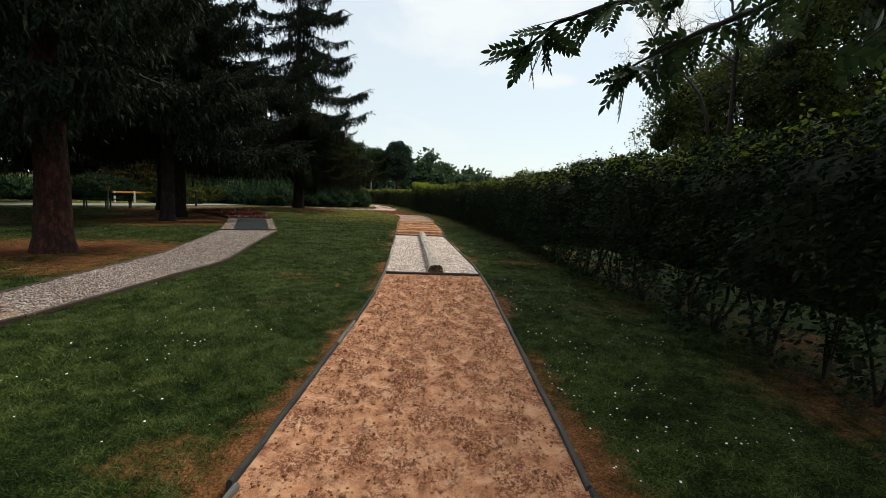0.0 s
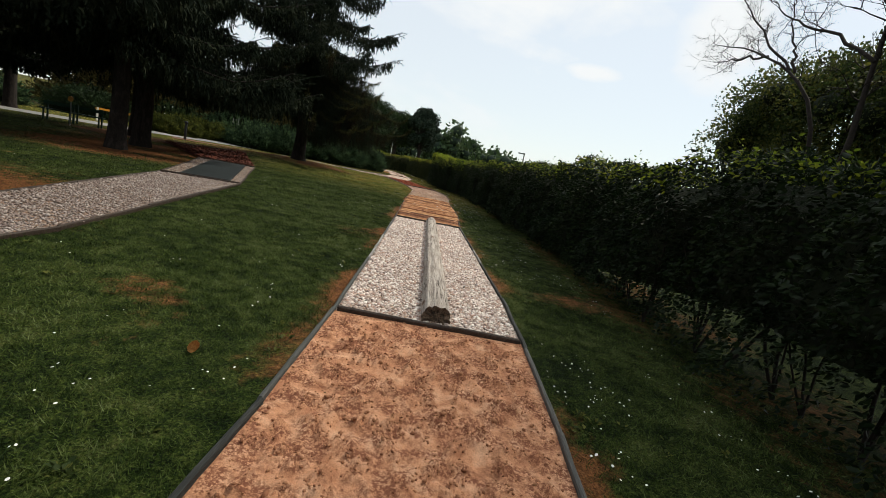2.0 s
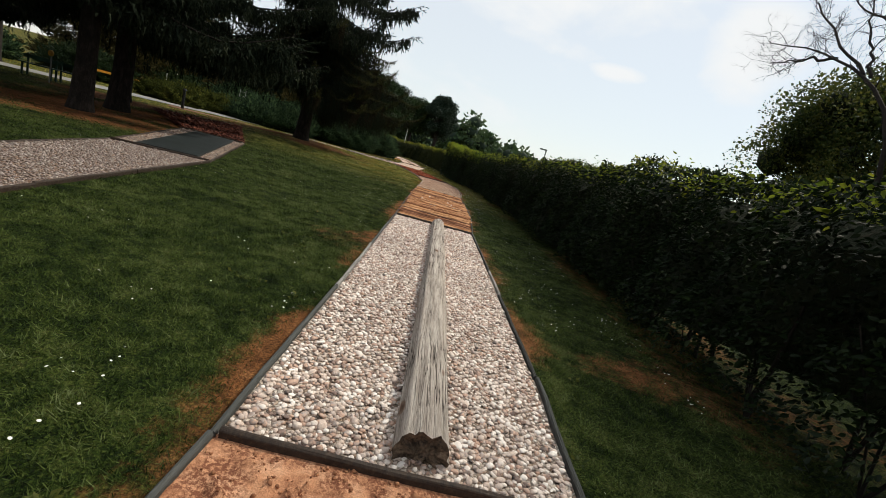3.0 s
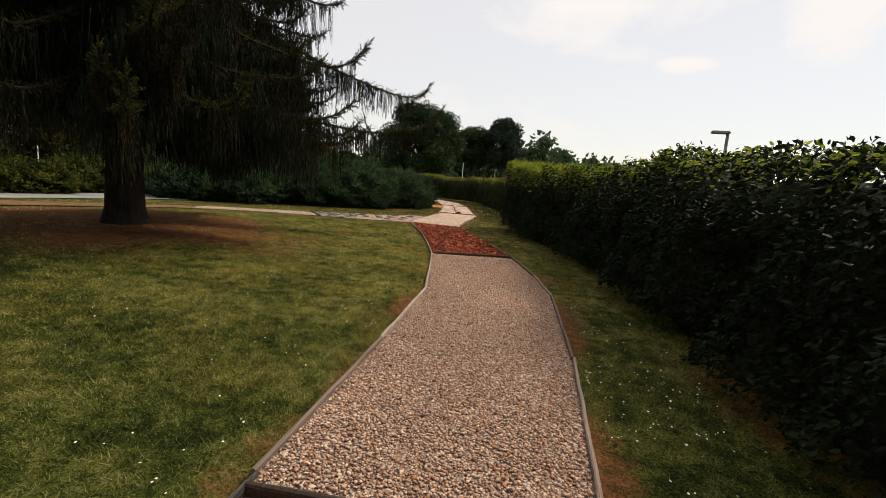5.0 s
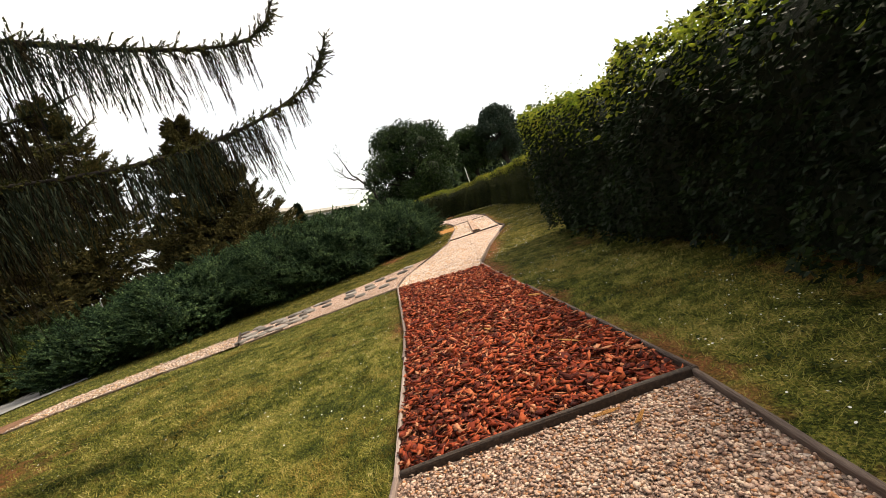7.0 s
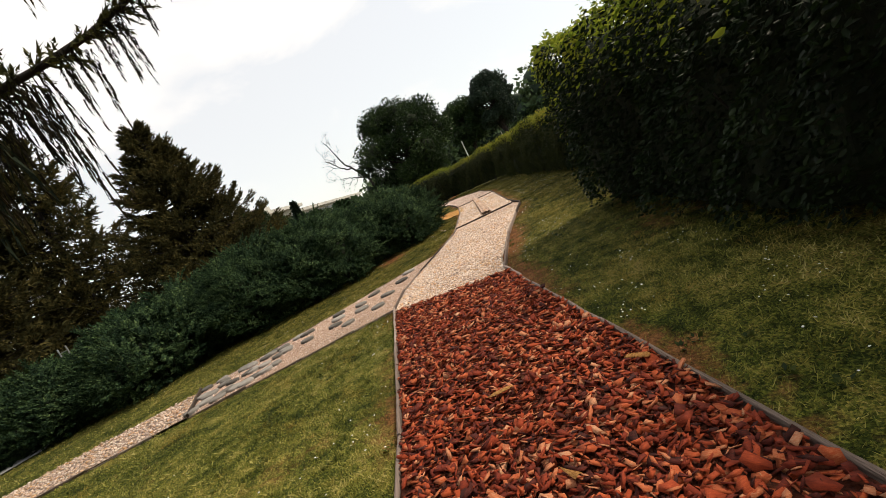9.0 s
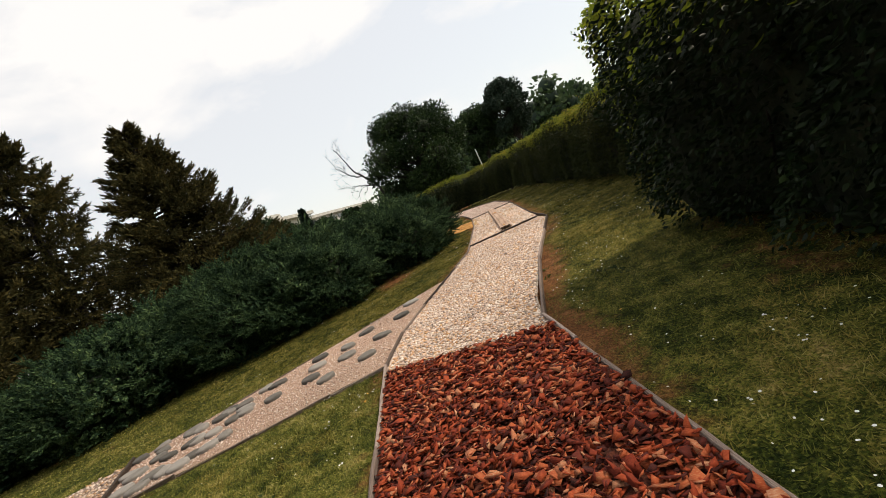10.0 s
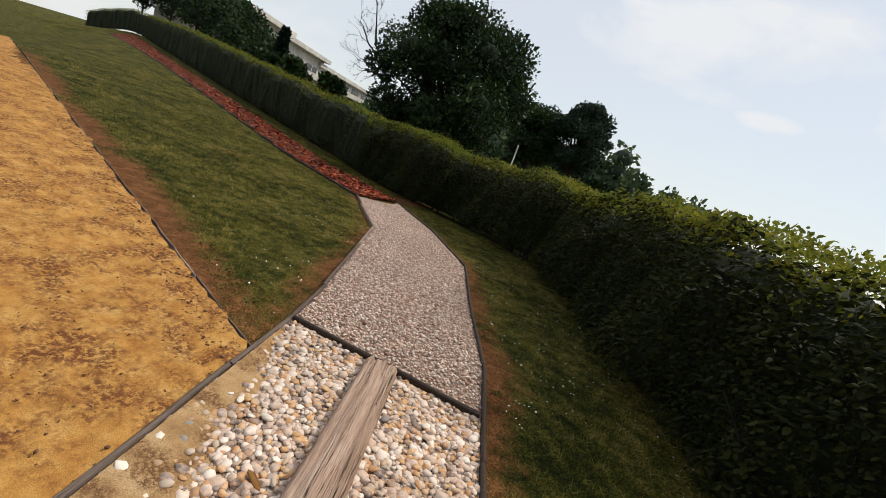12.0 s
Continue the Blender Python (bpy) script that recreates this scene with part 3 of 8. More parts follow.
# young leaves, coloured brighter to carry the sunlight on the hedge's rim
M["hedge_young_lit"] = leafy("sunlit_young_hedge_leaf", [(0.0, (0.040, 0.078, 0.010)), (0.4, (0.14, 0.20, 0.020)), (0.8, (0.30, 0.33, 0.036)), (1.0, (0.42, 0.36, 0.06))], 0.6, None, 0.6, 0.7)
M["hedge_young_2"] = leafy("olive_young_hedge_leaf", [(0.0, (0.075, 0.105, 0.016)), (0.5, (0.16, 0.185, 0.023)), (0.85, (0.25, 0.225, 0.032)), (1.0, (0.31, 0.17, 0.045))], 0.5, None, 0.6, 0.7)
M["pink_bed"] = grainy("fine_pink_grit", [(0.3, (0.20, 0.125, 0.09)), (0.5, (0.36, 0.24, 0.175)), (0.7, (0.50, 0.36, 0.28))], 60, 150, 0.95, 0.8, 0.01, None, "Position", 0.6)
# nearly black colour standing for the shade deep inside foliage
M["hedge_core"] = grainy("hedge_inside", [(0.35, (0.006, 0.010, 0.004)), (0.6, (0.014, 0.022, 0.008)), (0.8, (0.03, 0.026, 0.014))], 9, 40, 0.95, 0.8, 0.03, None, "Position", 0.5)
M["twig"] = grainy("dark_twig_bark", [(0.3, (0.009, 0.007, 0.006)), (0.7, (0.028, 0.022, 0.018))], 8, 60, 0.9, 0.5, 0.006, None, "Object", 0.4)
M["juniper"] = leafy("juniper_needles", [(0.0, (0.005, 0.013, 0.008)), (0.42, (0.024, 0.050, 0.026)), (0.75, (0.085, 0.140, 0.058)), (1.0, (0.24, 0.31, 0.13))], 0.15, None, 0.7, 2.6, 0.06)
M["yew"] = leafy("yellow_juniper_needles", [(0.0, (0.010, 0.018, 0.005)), (0.5, (0.048, 0.062, 0.012)), (1.0, (0.19, 0.185, 0.034))], 0.15, None, 0.7, 1.6, 0.05)
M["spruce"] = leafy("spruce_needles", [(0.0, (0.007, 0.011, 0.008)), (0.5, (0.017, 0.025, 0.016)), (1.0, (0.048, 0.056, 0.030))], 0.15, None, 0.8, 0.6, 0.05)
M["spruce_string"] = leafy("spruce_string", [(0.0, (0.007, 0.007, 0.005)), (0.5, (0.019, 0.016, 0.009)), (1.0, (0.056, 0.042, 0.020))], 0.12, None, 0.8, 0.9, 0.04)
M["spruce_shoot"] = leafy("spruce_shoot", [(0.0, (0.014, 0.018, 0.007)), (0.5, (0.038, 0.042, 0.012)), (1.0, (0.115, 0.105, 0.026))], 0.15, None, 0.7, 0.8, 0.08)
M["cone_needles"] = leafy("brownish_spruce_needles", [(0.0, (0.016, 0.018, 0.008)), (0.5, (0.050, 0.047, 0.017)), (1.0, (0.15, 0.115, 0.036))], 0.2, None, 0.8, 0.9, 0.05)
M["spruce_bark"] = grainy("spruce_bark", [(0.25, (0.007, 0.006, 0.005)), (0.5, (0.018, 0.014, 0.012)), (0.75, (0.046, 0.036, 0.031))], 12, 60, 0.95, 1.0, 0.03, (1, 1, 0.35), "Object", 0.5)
M["red_bark"] = grainy("reddish_scaly_bark", [(0.25, (0.010, 0.007, 0.006)), (0.5, (0.040, 0.018, 0.013)), (0.75, (0.14, 0.052, 0.034))], 12, 60, 0.95, 1.0, 0.03, (1, 1, 0.45), "Object", 0.5)
M["oak_leaf"] = leafy("dark_tree_leaf", [(0.0, (0.005, 0.013, 0.005)), (0.5, (0.017, 0.035, 0.011)), (1.0, (0.060, 0.095, 0.025))], 0.2, None, 0.5, 0.35)
M["pine_leaf"] = leafy("dark_pine_needles", [(0.0, (0.012, 0.024, 0.016)), (1.0, (0.035, 0.055, 0.036))], 0.1, None, 0.6, 0.35)
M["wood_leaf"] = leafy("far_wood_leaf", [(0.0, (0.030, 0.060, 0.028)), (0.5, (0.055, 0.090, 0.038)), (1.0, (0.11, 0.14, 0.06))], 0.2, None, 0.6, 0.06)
M["tree_leaf"] = leafy("green_tree_leaf", [(0.0, (0.013, 0.028, 0.012)), (0.45, (0.044, 0.066, 0.018)), (1.0, (0.20, 0.19, 0.038))], 0.45, None, 0.5, 0.35)
M["petal"] = grainy("white_petal", [(0.2, (0.7, 0.7, 0.68)), (0.8, (0.85, 0.85, 0.84))], 40, 90, 0.7, 0, 0.01)
M["metal"] = grainy("grey_metal", [(0.3, (0.2, 0.2, 0.2)), (0.7, (0.3, 0.3, 0.3))], 6, 60, 0.45, 0.1, 0.002)
M["concrete"] = grainy("pale_concrete", [(0.3, (0.42, 0.40, 0.37)), (0.7, (0.58, 0.56, 0.52))], 0.6, 8, 0.9, 0.2, 0.02, None, "Object", 0.3)
M["glass"] = grainy("dark_window", [(0.3, (0.02, 0.022, 0.025)), (0.7, (0.05, 0.052, 0.055))], 0.5, 4, 0.15, 0, 0.02)
M["paint_yellow"] = grainy("yellow_paint", [(0.3, (0.5, 0.22, 0.02)), (0.7, (0.62, 0.30, 0.03))], 5, 60, 0.5, 0.1, 0.002)
M["paint_green"] = grainy("green_paint", [(0.3, (0.008, 0.035, 0.022)), (0.7, (0.014, 0.06, 0.036))], 5, 60, 0.5, 0.1, 0.002)
M["paint_white"] = grainy("white_paint", [(0.3, (0.6, 0.6, 0.58)), (0.7, (0.75, 0.75, 0.73))], 5, 60, 0.5, 0.1, 0.002)


# Mesh helpers
def mesh_np(name, verts, faces, material, smooth=False):
    """A mesh from arrays: faces all with the same number of corners."""
    verts, faces = np.asarray(verts, np.float32), np.asarray(faces, np.int32)
    me = bpy.data.meshes.new(name)
    k = faces.shape[1]
    me.vertices.add(len(verts)); me.vertices.foreach_set("co", verts.ravel())
    me.loops.add(faces.size); me.loops.foreach_set("vertex_index", faces.ravel())
    me.polygons.add(len(faces)); me.polygons.foreach_set("loop_start", np.arange(0, faces.size, k, dtype=np.int32))
    if smooth:
        me.polygons.foreach_set("use_smooth", np.ones(len(faces), bool))
    me.update(calc_edges=True)
    me.materials.append(material)
    return me


def put(name, me, parent=None, label="", m=None):
    ob = new(name, me)
    if parent:
        ob.parent = parent
    if m is not None:
        ob.matrix_basis = m
    if label:
        ob["label"] = label
    return ob


def part(name, bm, material, parent=None, label="", smooth=False):
    me = bpy.data.meshes.new(name)
    for f in bm.faces:
        f.smooth = smooth
    bm.to_mesh(me); bm.free()
    me.materials.append(material)
    return put(name, me, parent, label)


def thing(name, label, category, group="", kind="", at=(0, 0, 0)):
    ob = new(name)
    ob.location = at
    ob.empty_display_size = 0.2
    return tagged(ob, label, category, group, kind)


def rotations(n, rs, tilt=math.pi):
    """n random rotation matrices; tilt limits the lean from upright."""
    az_, ti, sp = rs.uniform(0, 2 * np.pi, n), rs.uniform(0, tilt, n), rs.uniform(0, 2 * np.pi, n)
    return rot_zyz(az_, ti, sp)


def rot_zyz(a, b, c):
    ca, sa, cb, sb, cc, sc = np.cos(a), np.sin(a), np.cos(b), np.sin(b), np.cos(c), np.sin(c)
    m = np.empty((len(a), 3, 3))
    m[:, 0, 0], m[:, 0, 1], m[:, 0, 2] = ca * cb * cc - sa * sc, -ca * cb * sc - sa * cc, ca * sb
    m[:, 1, 0], m[:, 1, 1], m[:, 1, 2] = sa * cb * cc + ca * sc, -sa * cb * sc + ca * cc, sa * sb
    m[:, 2, 0], m[:, 2, 1], m[:, 2, 2] = -sb * cc, sb * sc, cb
    return m


def basis(direction, rs, up=None):
    """Rotation matrices whose y axis is the given direction, spun at random (or with z near up)."""
    d = direction / np.linalg.norm(direction, axis=1, keepdims=True)
    ref = rs.normal(size=d.shape) if up is None else np.broadcast_to(np.asarray(up, float), d.shape) + rs.normal(size=d.shape) * 0.35
    x = np.cross(d, ref); x /= np.linalg.norm(x, axis=1, keepdims=True) + 1e-9
    z = np.cross(x, d)
    return np.stack([x, d, z], axis=2)


def scatter(tv, tf, pos, rot, scale):
    """Copies of a template (tv, tf) joined: pos (n,3), rot (n,3,3), scale (n,) or (n,3)."""
    tv, tf = np.asarray(tv, float), np.asarray(tf, int)
    scale = np.asarray(scale, float)
    s = scale[:, None, None] if scale.ndim == 1 else scale[:, None, :]
    v = np.einsum("nij,nkj->nki", rot, tv[None] * s) + np.asarray(pos)[:, None, :]
    f = tf[None] + (np.arange(len(pos)) * len(tv))[:, None, None]
    return v.reshape(-1, 3), f.reshape(-1, tf.shape[1])


def icosphere(sub):
    bm = bmesh.new()
    bmesh.ops.create_icosphere(bm, subdivisions=sub, radius=1.0)
    v = np.array([x.co[:] for x in bm.verts]); f = np.array([[x.index for x in p.verts] for p in bm.faces])
    bm.free()
    return v, f


LEAF_V = [(0, 0, 0), (-0.33, 0.45, 0.10), (0, 1, -0.04), (0.33, 0.45, 0.10)]
LEAF_F = [(0, 3, 2), (0, 2, 1)]
OVAL_V = [(0, 0, 0), (-0.23, 0.28, 0.07), (-0.21, 0.64, 0.06), (0, 1, -0.07), (0.21, 0.64, 0.06), (0.23, 0.28, 0.07)]
OVAL_F = [(0, 5, 4), (0, 4, 3), (0, 3, 2), (0, 2, 1)]
CARD_V = [(0, 0, 0), (-0.36, 0.45, 0.06), (0, 1, 0), (0.36, 0.45, 0.06)]
CARD_F = [(0, 3, 1), (1, 3, 2)]


def spray_template(n, rs, length=1.0, spread=0.35, needle=0.3, width=0.05, stem=0.0):
    """A feathery twig along +y: thin blades set round a stalk."""
    v, f = [], []
    for i in range(n):
        y = length * (i + 0.3) / n
        a = rs.uniform(0, 2 * np.pi)
        s = spread * (1 - 0.6 * i / n)
        d = np.array([math.cos(a) * s, needle * rs.uniform(0.7, 1.4), math.sin(a) * s])
        side = np.cross(d, rs.normal(size=3)); side *= width / (np.linalg.norm(side) + 1e-9)
        b = np.array([0, y, 0])
        k = len(v)
        v += [b - side, b + side, b + d]
        f.append((k, k + 1, k + 2))
    if stem:
        for ax in ((stem, 0, 0), (0, 0, stem)):
            k = len(v)
            v += [np.array([-ax[0], -0.05, -ax[2]]), np.array([ax[0], -0.05, ax[2]]), np.array([0.0, length * 1.03, 0.0])]
            f.append((k, k + 1, k + 2))
    return np.array(v), np.array(f)


def brush_template(n, rs, flare=1.0, reach=2.4):
    """A bristly string along +y, one long and about one thick: short blades lapping over one another."""
    v, f = [], []
    for i in range(n):
        y, a = i / n, i * 2.4 + rs.uniform(-0.4, 0.4)
        k, q = len(v), flare * rs.uniform(0.75, 1.25) * (1.0 - 0.45 * y)
        c, s_ = math.cos(a), math.sin(a)
        v += [(-0.34 * s_, y, 0.34 * c), (0.34 * s_, y, -0.34 * c), (c * q, min(1.03, y + reach / n), s_ * q)]
        f.append((k, k + 1, k + 2))
    return np.array(v), np.array(f)


def tube(points, radii, sides=8):
    """Vertices and quads of a bent, tapering limb through the points, with a closed tip."""
    pts = np.asarray(points, float)
    v, f = [], []
    t = np.gradient(pts, axis=0); t /= np.linalg.norm(t, axis=1, keepdims=True) + 1e-9
    ref = np.array([0.31, 0.17, 0.93]) if abs(t[0][2]) < 0.8 else np.array([0.97, 0.2, 0.1])
    for i, p in enumerate(pts):
        x = np.cross(t[i], ref); x /= np.linalg.norm(x); y = np.cross(t[i], x)
        for k in range(sides):
            a = 2 * np.pi * k / sides
            v.append(p + radii[i] * (math.cos(a) * x + math.sin(a) * y))
    for i in range(len(pts) - 1):
        for k in range(sides):
            a, b = i * sides + k, i * sides + (k + 1) % sides
            f.append((a, b, b + sides, a + sides))
    return np.array(v), np.array(f)


def join(pieces):
    vs, fs, o = [], [], 0
    for v, f in pieces:
        vs.append(v); fs.append(np.asarray(f) + o); o += len(v)
    return np.concatenate(vs), np.concatenate(fs)


def poly_x(poly, y):
    p = np.asarray(poly, float)
    return np.interp(y, p[:, 1], p[:, 0])


def inside(poly, x, y):
    p = np.asarray(poly, float)
    hit = np.zeros(np.shape(x), bool)
    j = len(p) - 1
    for i in range(len(p)):
        c = ((p[i, 1] > y) != (p[j, 1] > y)) & (x < (p[j, 0] - p[i, 0]) * (y - p[i, 1]) / (p[j, 1] - p[i, 1] + 1e-12) + p[i, 0])
        hit ^= c
        j = i
    return hit


def swell(x, y):
    """The lawn's gentle rise under the spruces, and its slow climb along the far red strip."""
    x, y = np.asarray(x, float), np.asarray(y, float)
    s, n = -0.857 * (x + 10) + 0.515 * (y - 50), 0.515 * (x + 10) + 0.857 * (y - 50)
    climb = 0.045 * np.clip(s - 4, 0, 70) * np.clip((n + 8) / 6, 0, 1)
    return 0.30 * np.exp(-((x + 8.6) ** 2 / 13 + (y - 23.6) ** 2 / 27)) + climb


def fnoise(x, y, scale, seed=0.0):
    return np.array([noise.noise((a * scale, b * scale, seed)) for a, b in zip(np.ravel(x), np.ravel(y))]).reshape(np.shape(x))

# Plan of the paths (metres; the main path runs along +y)
LEFT = [(0.56, -12), (0.53, -2.1), (0.52, 0.5), (0.48, 1.9), (0.39, 3.4), (0.2, 5.5), (-0.28, 10.2), (-0.60, 13.2), (-0.9, 15.9), (-1.12, 18.3), (-1.28, 20.3), (-1.5, 22.4),
        (-2.03, 24.45), (-2.25, 25.25), (-3.25, 27.85), (-4.72, 31.05), (-4.95, 32.0), (-5.02, 33.0), (-5.15, 36.15), (-6.13, 40.5), (-6.87, 43.05), (-7.17, 43.9), (-8.43, 47.0), (-10.2, 49.3)]
RIGHT = [(2.17, -12), (2.16, -2), (2.12, 0.4), (2.09, 2.2), (2.04, 3.43), (1.93, 4.87), (1.60, 7.8), (1.27, 10.7), (1.15, 13.2), (0.98, 15.0), (0.82, 16.4), (0.57, 18.4), (0.46, 20.6),
         (0.21, 22.95), (-0.11, 24.2), (-0.66, 25.85), (-1.12, 26.9), (-3.0, 31.05), (-3.12, 31.6), (-3.26, 33.3), (-3.41, 36.6), (-3.64, 37.03), (-5.2, 42.7), (-5.53, 43.9), (-6.1, 45.3), (-6.74, 47.05), (-8.0, 48.75), (-9.9, 50.7)]
CUTS = [("start", -12.0, -12.0), ("b1", 3.42, 3.57), ("b2", 10.52, 10.72), ("pe", 18.20, 18.40), ("b3", 25.28, 25.85), ("b4", 30.90, 30.80), ("b5", 36.72, 37.03), ("b6", 43.12, 43.14), ("end", 49.3, 50.7)]


def path_point(i, u, v):
    """A point of the main path's bed i: u across from left to right, v along, both 0 to 1."""
    y0 = CUTS[i][1] + (CUTS[i][2] - CUTS[i][1]) * u
    y1 = CUTS[i + 1][1] + (CUTS[i + 1][2] - CUTS[i + 1][1]) * u
    y = y0 + (y1 - y0) * v
    xl, xr = poly_x(LEFT, y), poly_x(RIGHT, y)
    return xl + (xr - xl) * u, y


# Side beds as four corners: near left, near right, far right, far left
SIDE = {
    "left_a": [(-6.2, -7.0), (-4.6, -8.0), (-2.62, 0.2), (-3.68, 0.9)],
    "left_b": [(-3.68, 0.9), (-2.62, 0.2), (-2.62, 4.0), (-4.1, 4.6)],
    "left_c": [(-4.1, 4.6), (-2.62, 4.0), (-4.12, 10.3), (-5.6, 9.6)],
    "mat_bed": [(-5.6, 9.6), (-4.12, 10.3), (-6.4, 15.6), (-8.0, 14.9)],
    "mulch": [(-8.0, 14.9), (-6.4, 15.6), (-9.2, 20.3), (-12.0, 18.6)],
    "stone_bed": [(-4.75, 31.15), (-5.1, 34.3), (-8.3, 30.6), (-7.35, 29.55)],
    "white_strip": [(-7.35, 29.55), (-8.3, 30.6), (-11.3, 28.7), (-10.4, 27.5)],
    "brown_strip": [(-10.4, 27.5), (-11.3, 28.7), (-16.0, 25.0), (-15.0, 23.6)],
    "sand_path": [(-6.06, 40.45), (-6.72, 42.55), (-29, 52.0), (-29, 49.2)],
    "red_strip": [(-10.2, 49.3), (-9.9, 50.7), (-59.2, 77.1), (-60.0, 75.1)],
}
PAVED = [[(-31, 6), (-28.5, 4.5), (-17.6, 21.5), (-20.2, 22.5)], [(-20.2, 22.5), (-17.6, 21.5), (-14.6, 30.0), (-16.9, 31.6)], [(-16.9, 31.6), (-14.6, 30.0), (-13.9, 31.0), (-30, 44)]]
HEDGE_1 = [(4.2, -12), (4.05, -1), (3.87, 1.9), (3.5, 6.1), (3.3, 8.7), (2.9, 12.5), (2.4, 16.3), (1.95, 19), (1.45, 22), (0.85, 25.2), (0.1, 27.5), (-1.1, 30.5), (-1.75, 32.5)]
# first two points, hidden behind HEDGE_1, are added to block sun through the gap
HEDGE_2 = [(1.6, 31.4), (0.4, 33.0), (-0.7, 34.2), (-1.05, 35.3), (-1.9, 37.6), (-3.2, 41.6), (-4.4, 45.0), (-5.9, 49.3), (-7.6, 50.9), (-10.0, 51.8), (-14.0, 54.1), (-24.5, 59.7), (-38, 67.0), (-62, 80.0), (-80, 84.5)]


def bilinear(c, u, v):
    c = np.asarray(c, float)
    u, v = np.asarray(u)[..., None], np.asarray(v)[..., None]
    return (c[0] * (1 - u) + c[1] * u) * (1 - v) + (c[3] * (1 - u) + c[2] * u) * v


def on_beds(x, y, margin=0.03):
    hit = (x > poly_x(LEFT, y) - margin) & (x < poly_x(RIGHT, y) + margin) & (y < 49.6)
    for c in list(SIDE.values()) + PAVED:
        hit |= inside(c, x, y)
    return hit


TRUNKS = [(-7.9, 23.3), (-9.2, 12.7), (-10.2, 15.0), (-6.05, 4.35), (-13.5, 19.0), (-14.5, 8.5)]


def bare(x, y):
    """How far the turf is worn away: beside the boards, under the spruces, at the hedge's foot."""
    x, y = np.asarray(x, float), np.asarray(y, float)
    w = fnoise(x, y, 0.8, 21.0)
    d = np.minimum(np.abs(x - poly_x(LEFT, y)), np.abs(x - poly_x(RIGHT, y)))
    b = 0.66 * np.exp(-(d / 0.26) ** 2) * np.clip(0.65 + 1.7 * w, 0, 1.2)
    b = np.maximum(b, 0.62 * np.exp(-((x - poly_x(RIGHT, y)) / 0.36) ** 2) * (y > 29) * np.clip(0.95 + 0.7 * w, 0, 1.2))
    b = np.maximum(b, 0.95 * np.exp(-(((x + 9.0) / 4.6) ** 2 + ((y - 24.0) / 2.3) ** 2)) * (0.9 + 0.7 * w))
    for tx, ty in TRUNKS:
        r = np.hypot(x - tx, y - ty)
        b = np.maximum(b, 0.95 * np.exp(-(r / 2.7) ** 2) * (0.8 + 0.6 * w))
    b = np.maximum(b, 0.5 * np.exp(-(np.hypot((x + 11.5) / 2.0, (y - 22.5)) / 2.2) ** 2))
    b = np.maximum(b, 0.60 * np.exp(-((x - poly_x(LEFT, y)) / 0.34) ** 2) * (y > 31) * np.clip(1.0 + 0.6 * w, 0, 1.2))
    b = np.maximum(b, 0.62 * np.exp(-(np.hypot(x + 7.45, (y - 36.8) / 2.4) / 0.85) ** 2) * np.clip(0.8 + 1.2 * w, 0, 1.2))
    b = np.maximum(b, 0.70 * np.exp(-((x - poly_x(LEFT, y) + 0.08) / 0.15) ** 2) * (y > -2) * (y < 3.3) * np.clip(0.7 + 1.6 * fnoise(x, y, 1.3, 77.0), 0, 1.1))
    (ax, ay), (bx, by) = SIDE["sand_path"][1], SIDE["sand_path"][2]
    off = ((bx - ax) * (y - ay) - (by - ay) * (x - ax)) / math.hypot(bx - ax, by - ay)
    b = np.maximum(b, 0.75 * np.exp(-((np.abs(off) - 0.1) / 0.38) ** 2) * (x < ax + 0.8) * (x > -24) * np.clip(0.85 + 1.0 * w, 0, 1.2))
    foot = x - poly_x(HEDGE_1, y)
    b = np.maximum(b, np.where((foot > -0.7) & (foot < 1.6) & (y < 34), 0.36 * np.clip((foot + 0.7) / 0.7, 0, 1) * (0.8 + 0.8 * w), 0))
    b = np.maximum(b, 0.55 * np.clip(w - 0.22, 0, 1) * 1.6)
    return b


# Ground: one sheet to the horizon
def build_ground():
    xs = np.concatenate([-np.geomspace(2500, 64, 16), np.arange(-63, -16, 0.8), np.arange(-16, 6, 0.25), np.arange(6, 14, 0.5), np.geomspace(14, 2500, 18)])
    ys = np.concatenate([-np.geomspace(2500, 14, 16), np.arange(-13, -4, 0.5), np.arange(-4, 50, 0.25), np.arange(50, 84, 0.5), np.geomspace(84, 3000, 20)])
    X, Y = np.meshgrid(xs, ys, indexing="ij")
    Z = swell(X, Y) - 0.03 + 0.012 * fnoise(X, Y, 0.7)
    v = np.stack([X, Y, Z], -1).reshape(-1, 3)
    a = np.arange(X.size).reshape(X.shape)
    f = np.stack([a[:-1, :-1], a[1:, :-1], a[1:, 1:], a[:-1, 1:]], -1).reshape(-1, 4)
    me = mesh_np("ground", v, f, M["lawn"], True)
    me.attributes.new("bare", "FLOAT", "POINT").data.foreach_set("value", bare(X, Y).ravel().astype(np.float32))
    ob = put("ground", me)
    tagged(ob, "short mown lawn with dry brownish patches", "lawn", kind="structure")


build_ground()


def bed_mesh(name, fn, nu, nv, material, zfn, label, category="path"):
    U, V = np.meshgrid(np.linspace(0, 1, nu), np.linspace(0, 1, nv), indexing="ij")
    X, Y = fn(U, V)
    Z = zfn(X, Y)
    v = np.stack([X, Y, Z], -1).reshape(-1, 3)
    a = np.arange(X.size).reshape(X.shape)
    f = np.stack([a[:-1, :-1], a[1:, :-1], a[1:, 1:], a[:-1, 1:]], -1).reshape(-1, 4)
    ob = put(name, mesh_np(name, v, f, material, True))
    return tagged(ob, label, category, kind="structure")


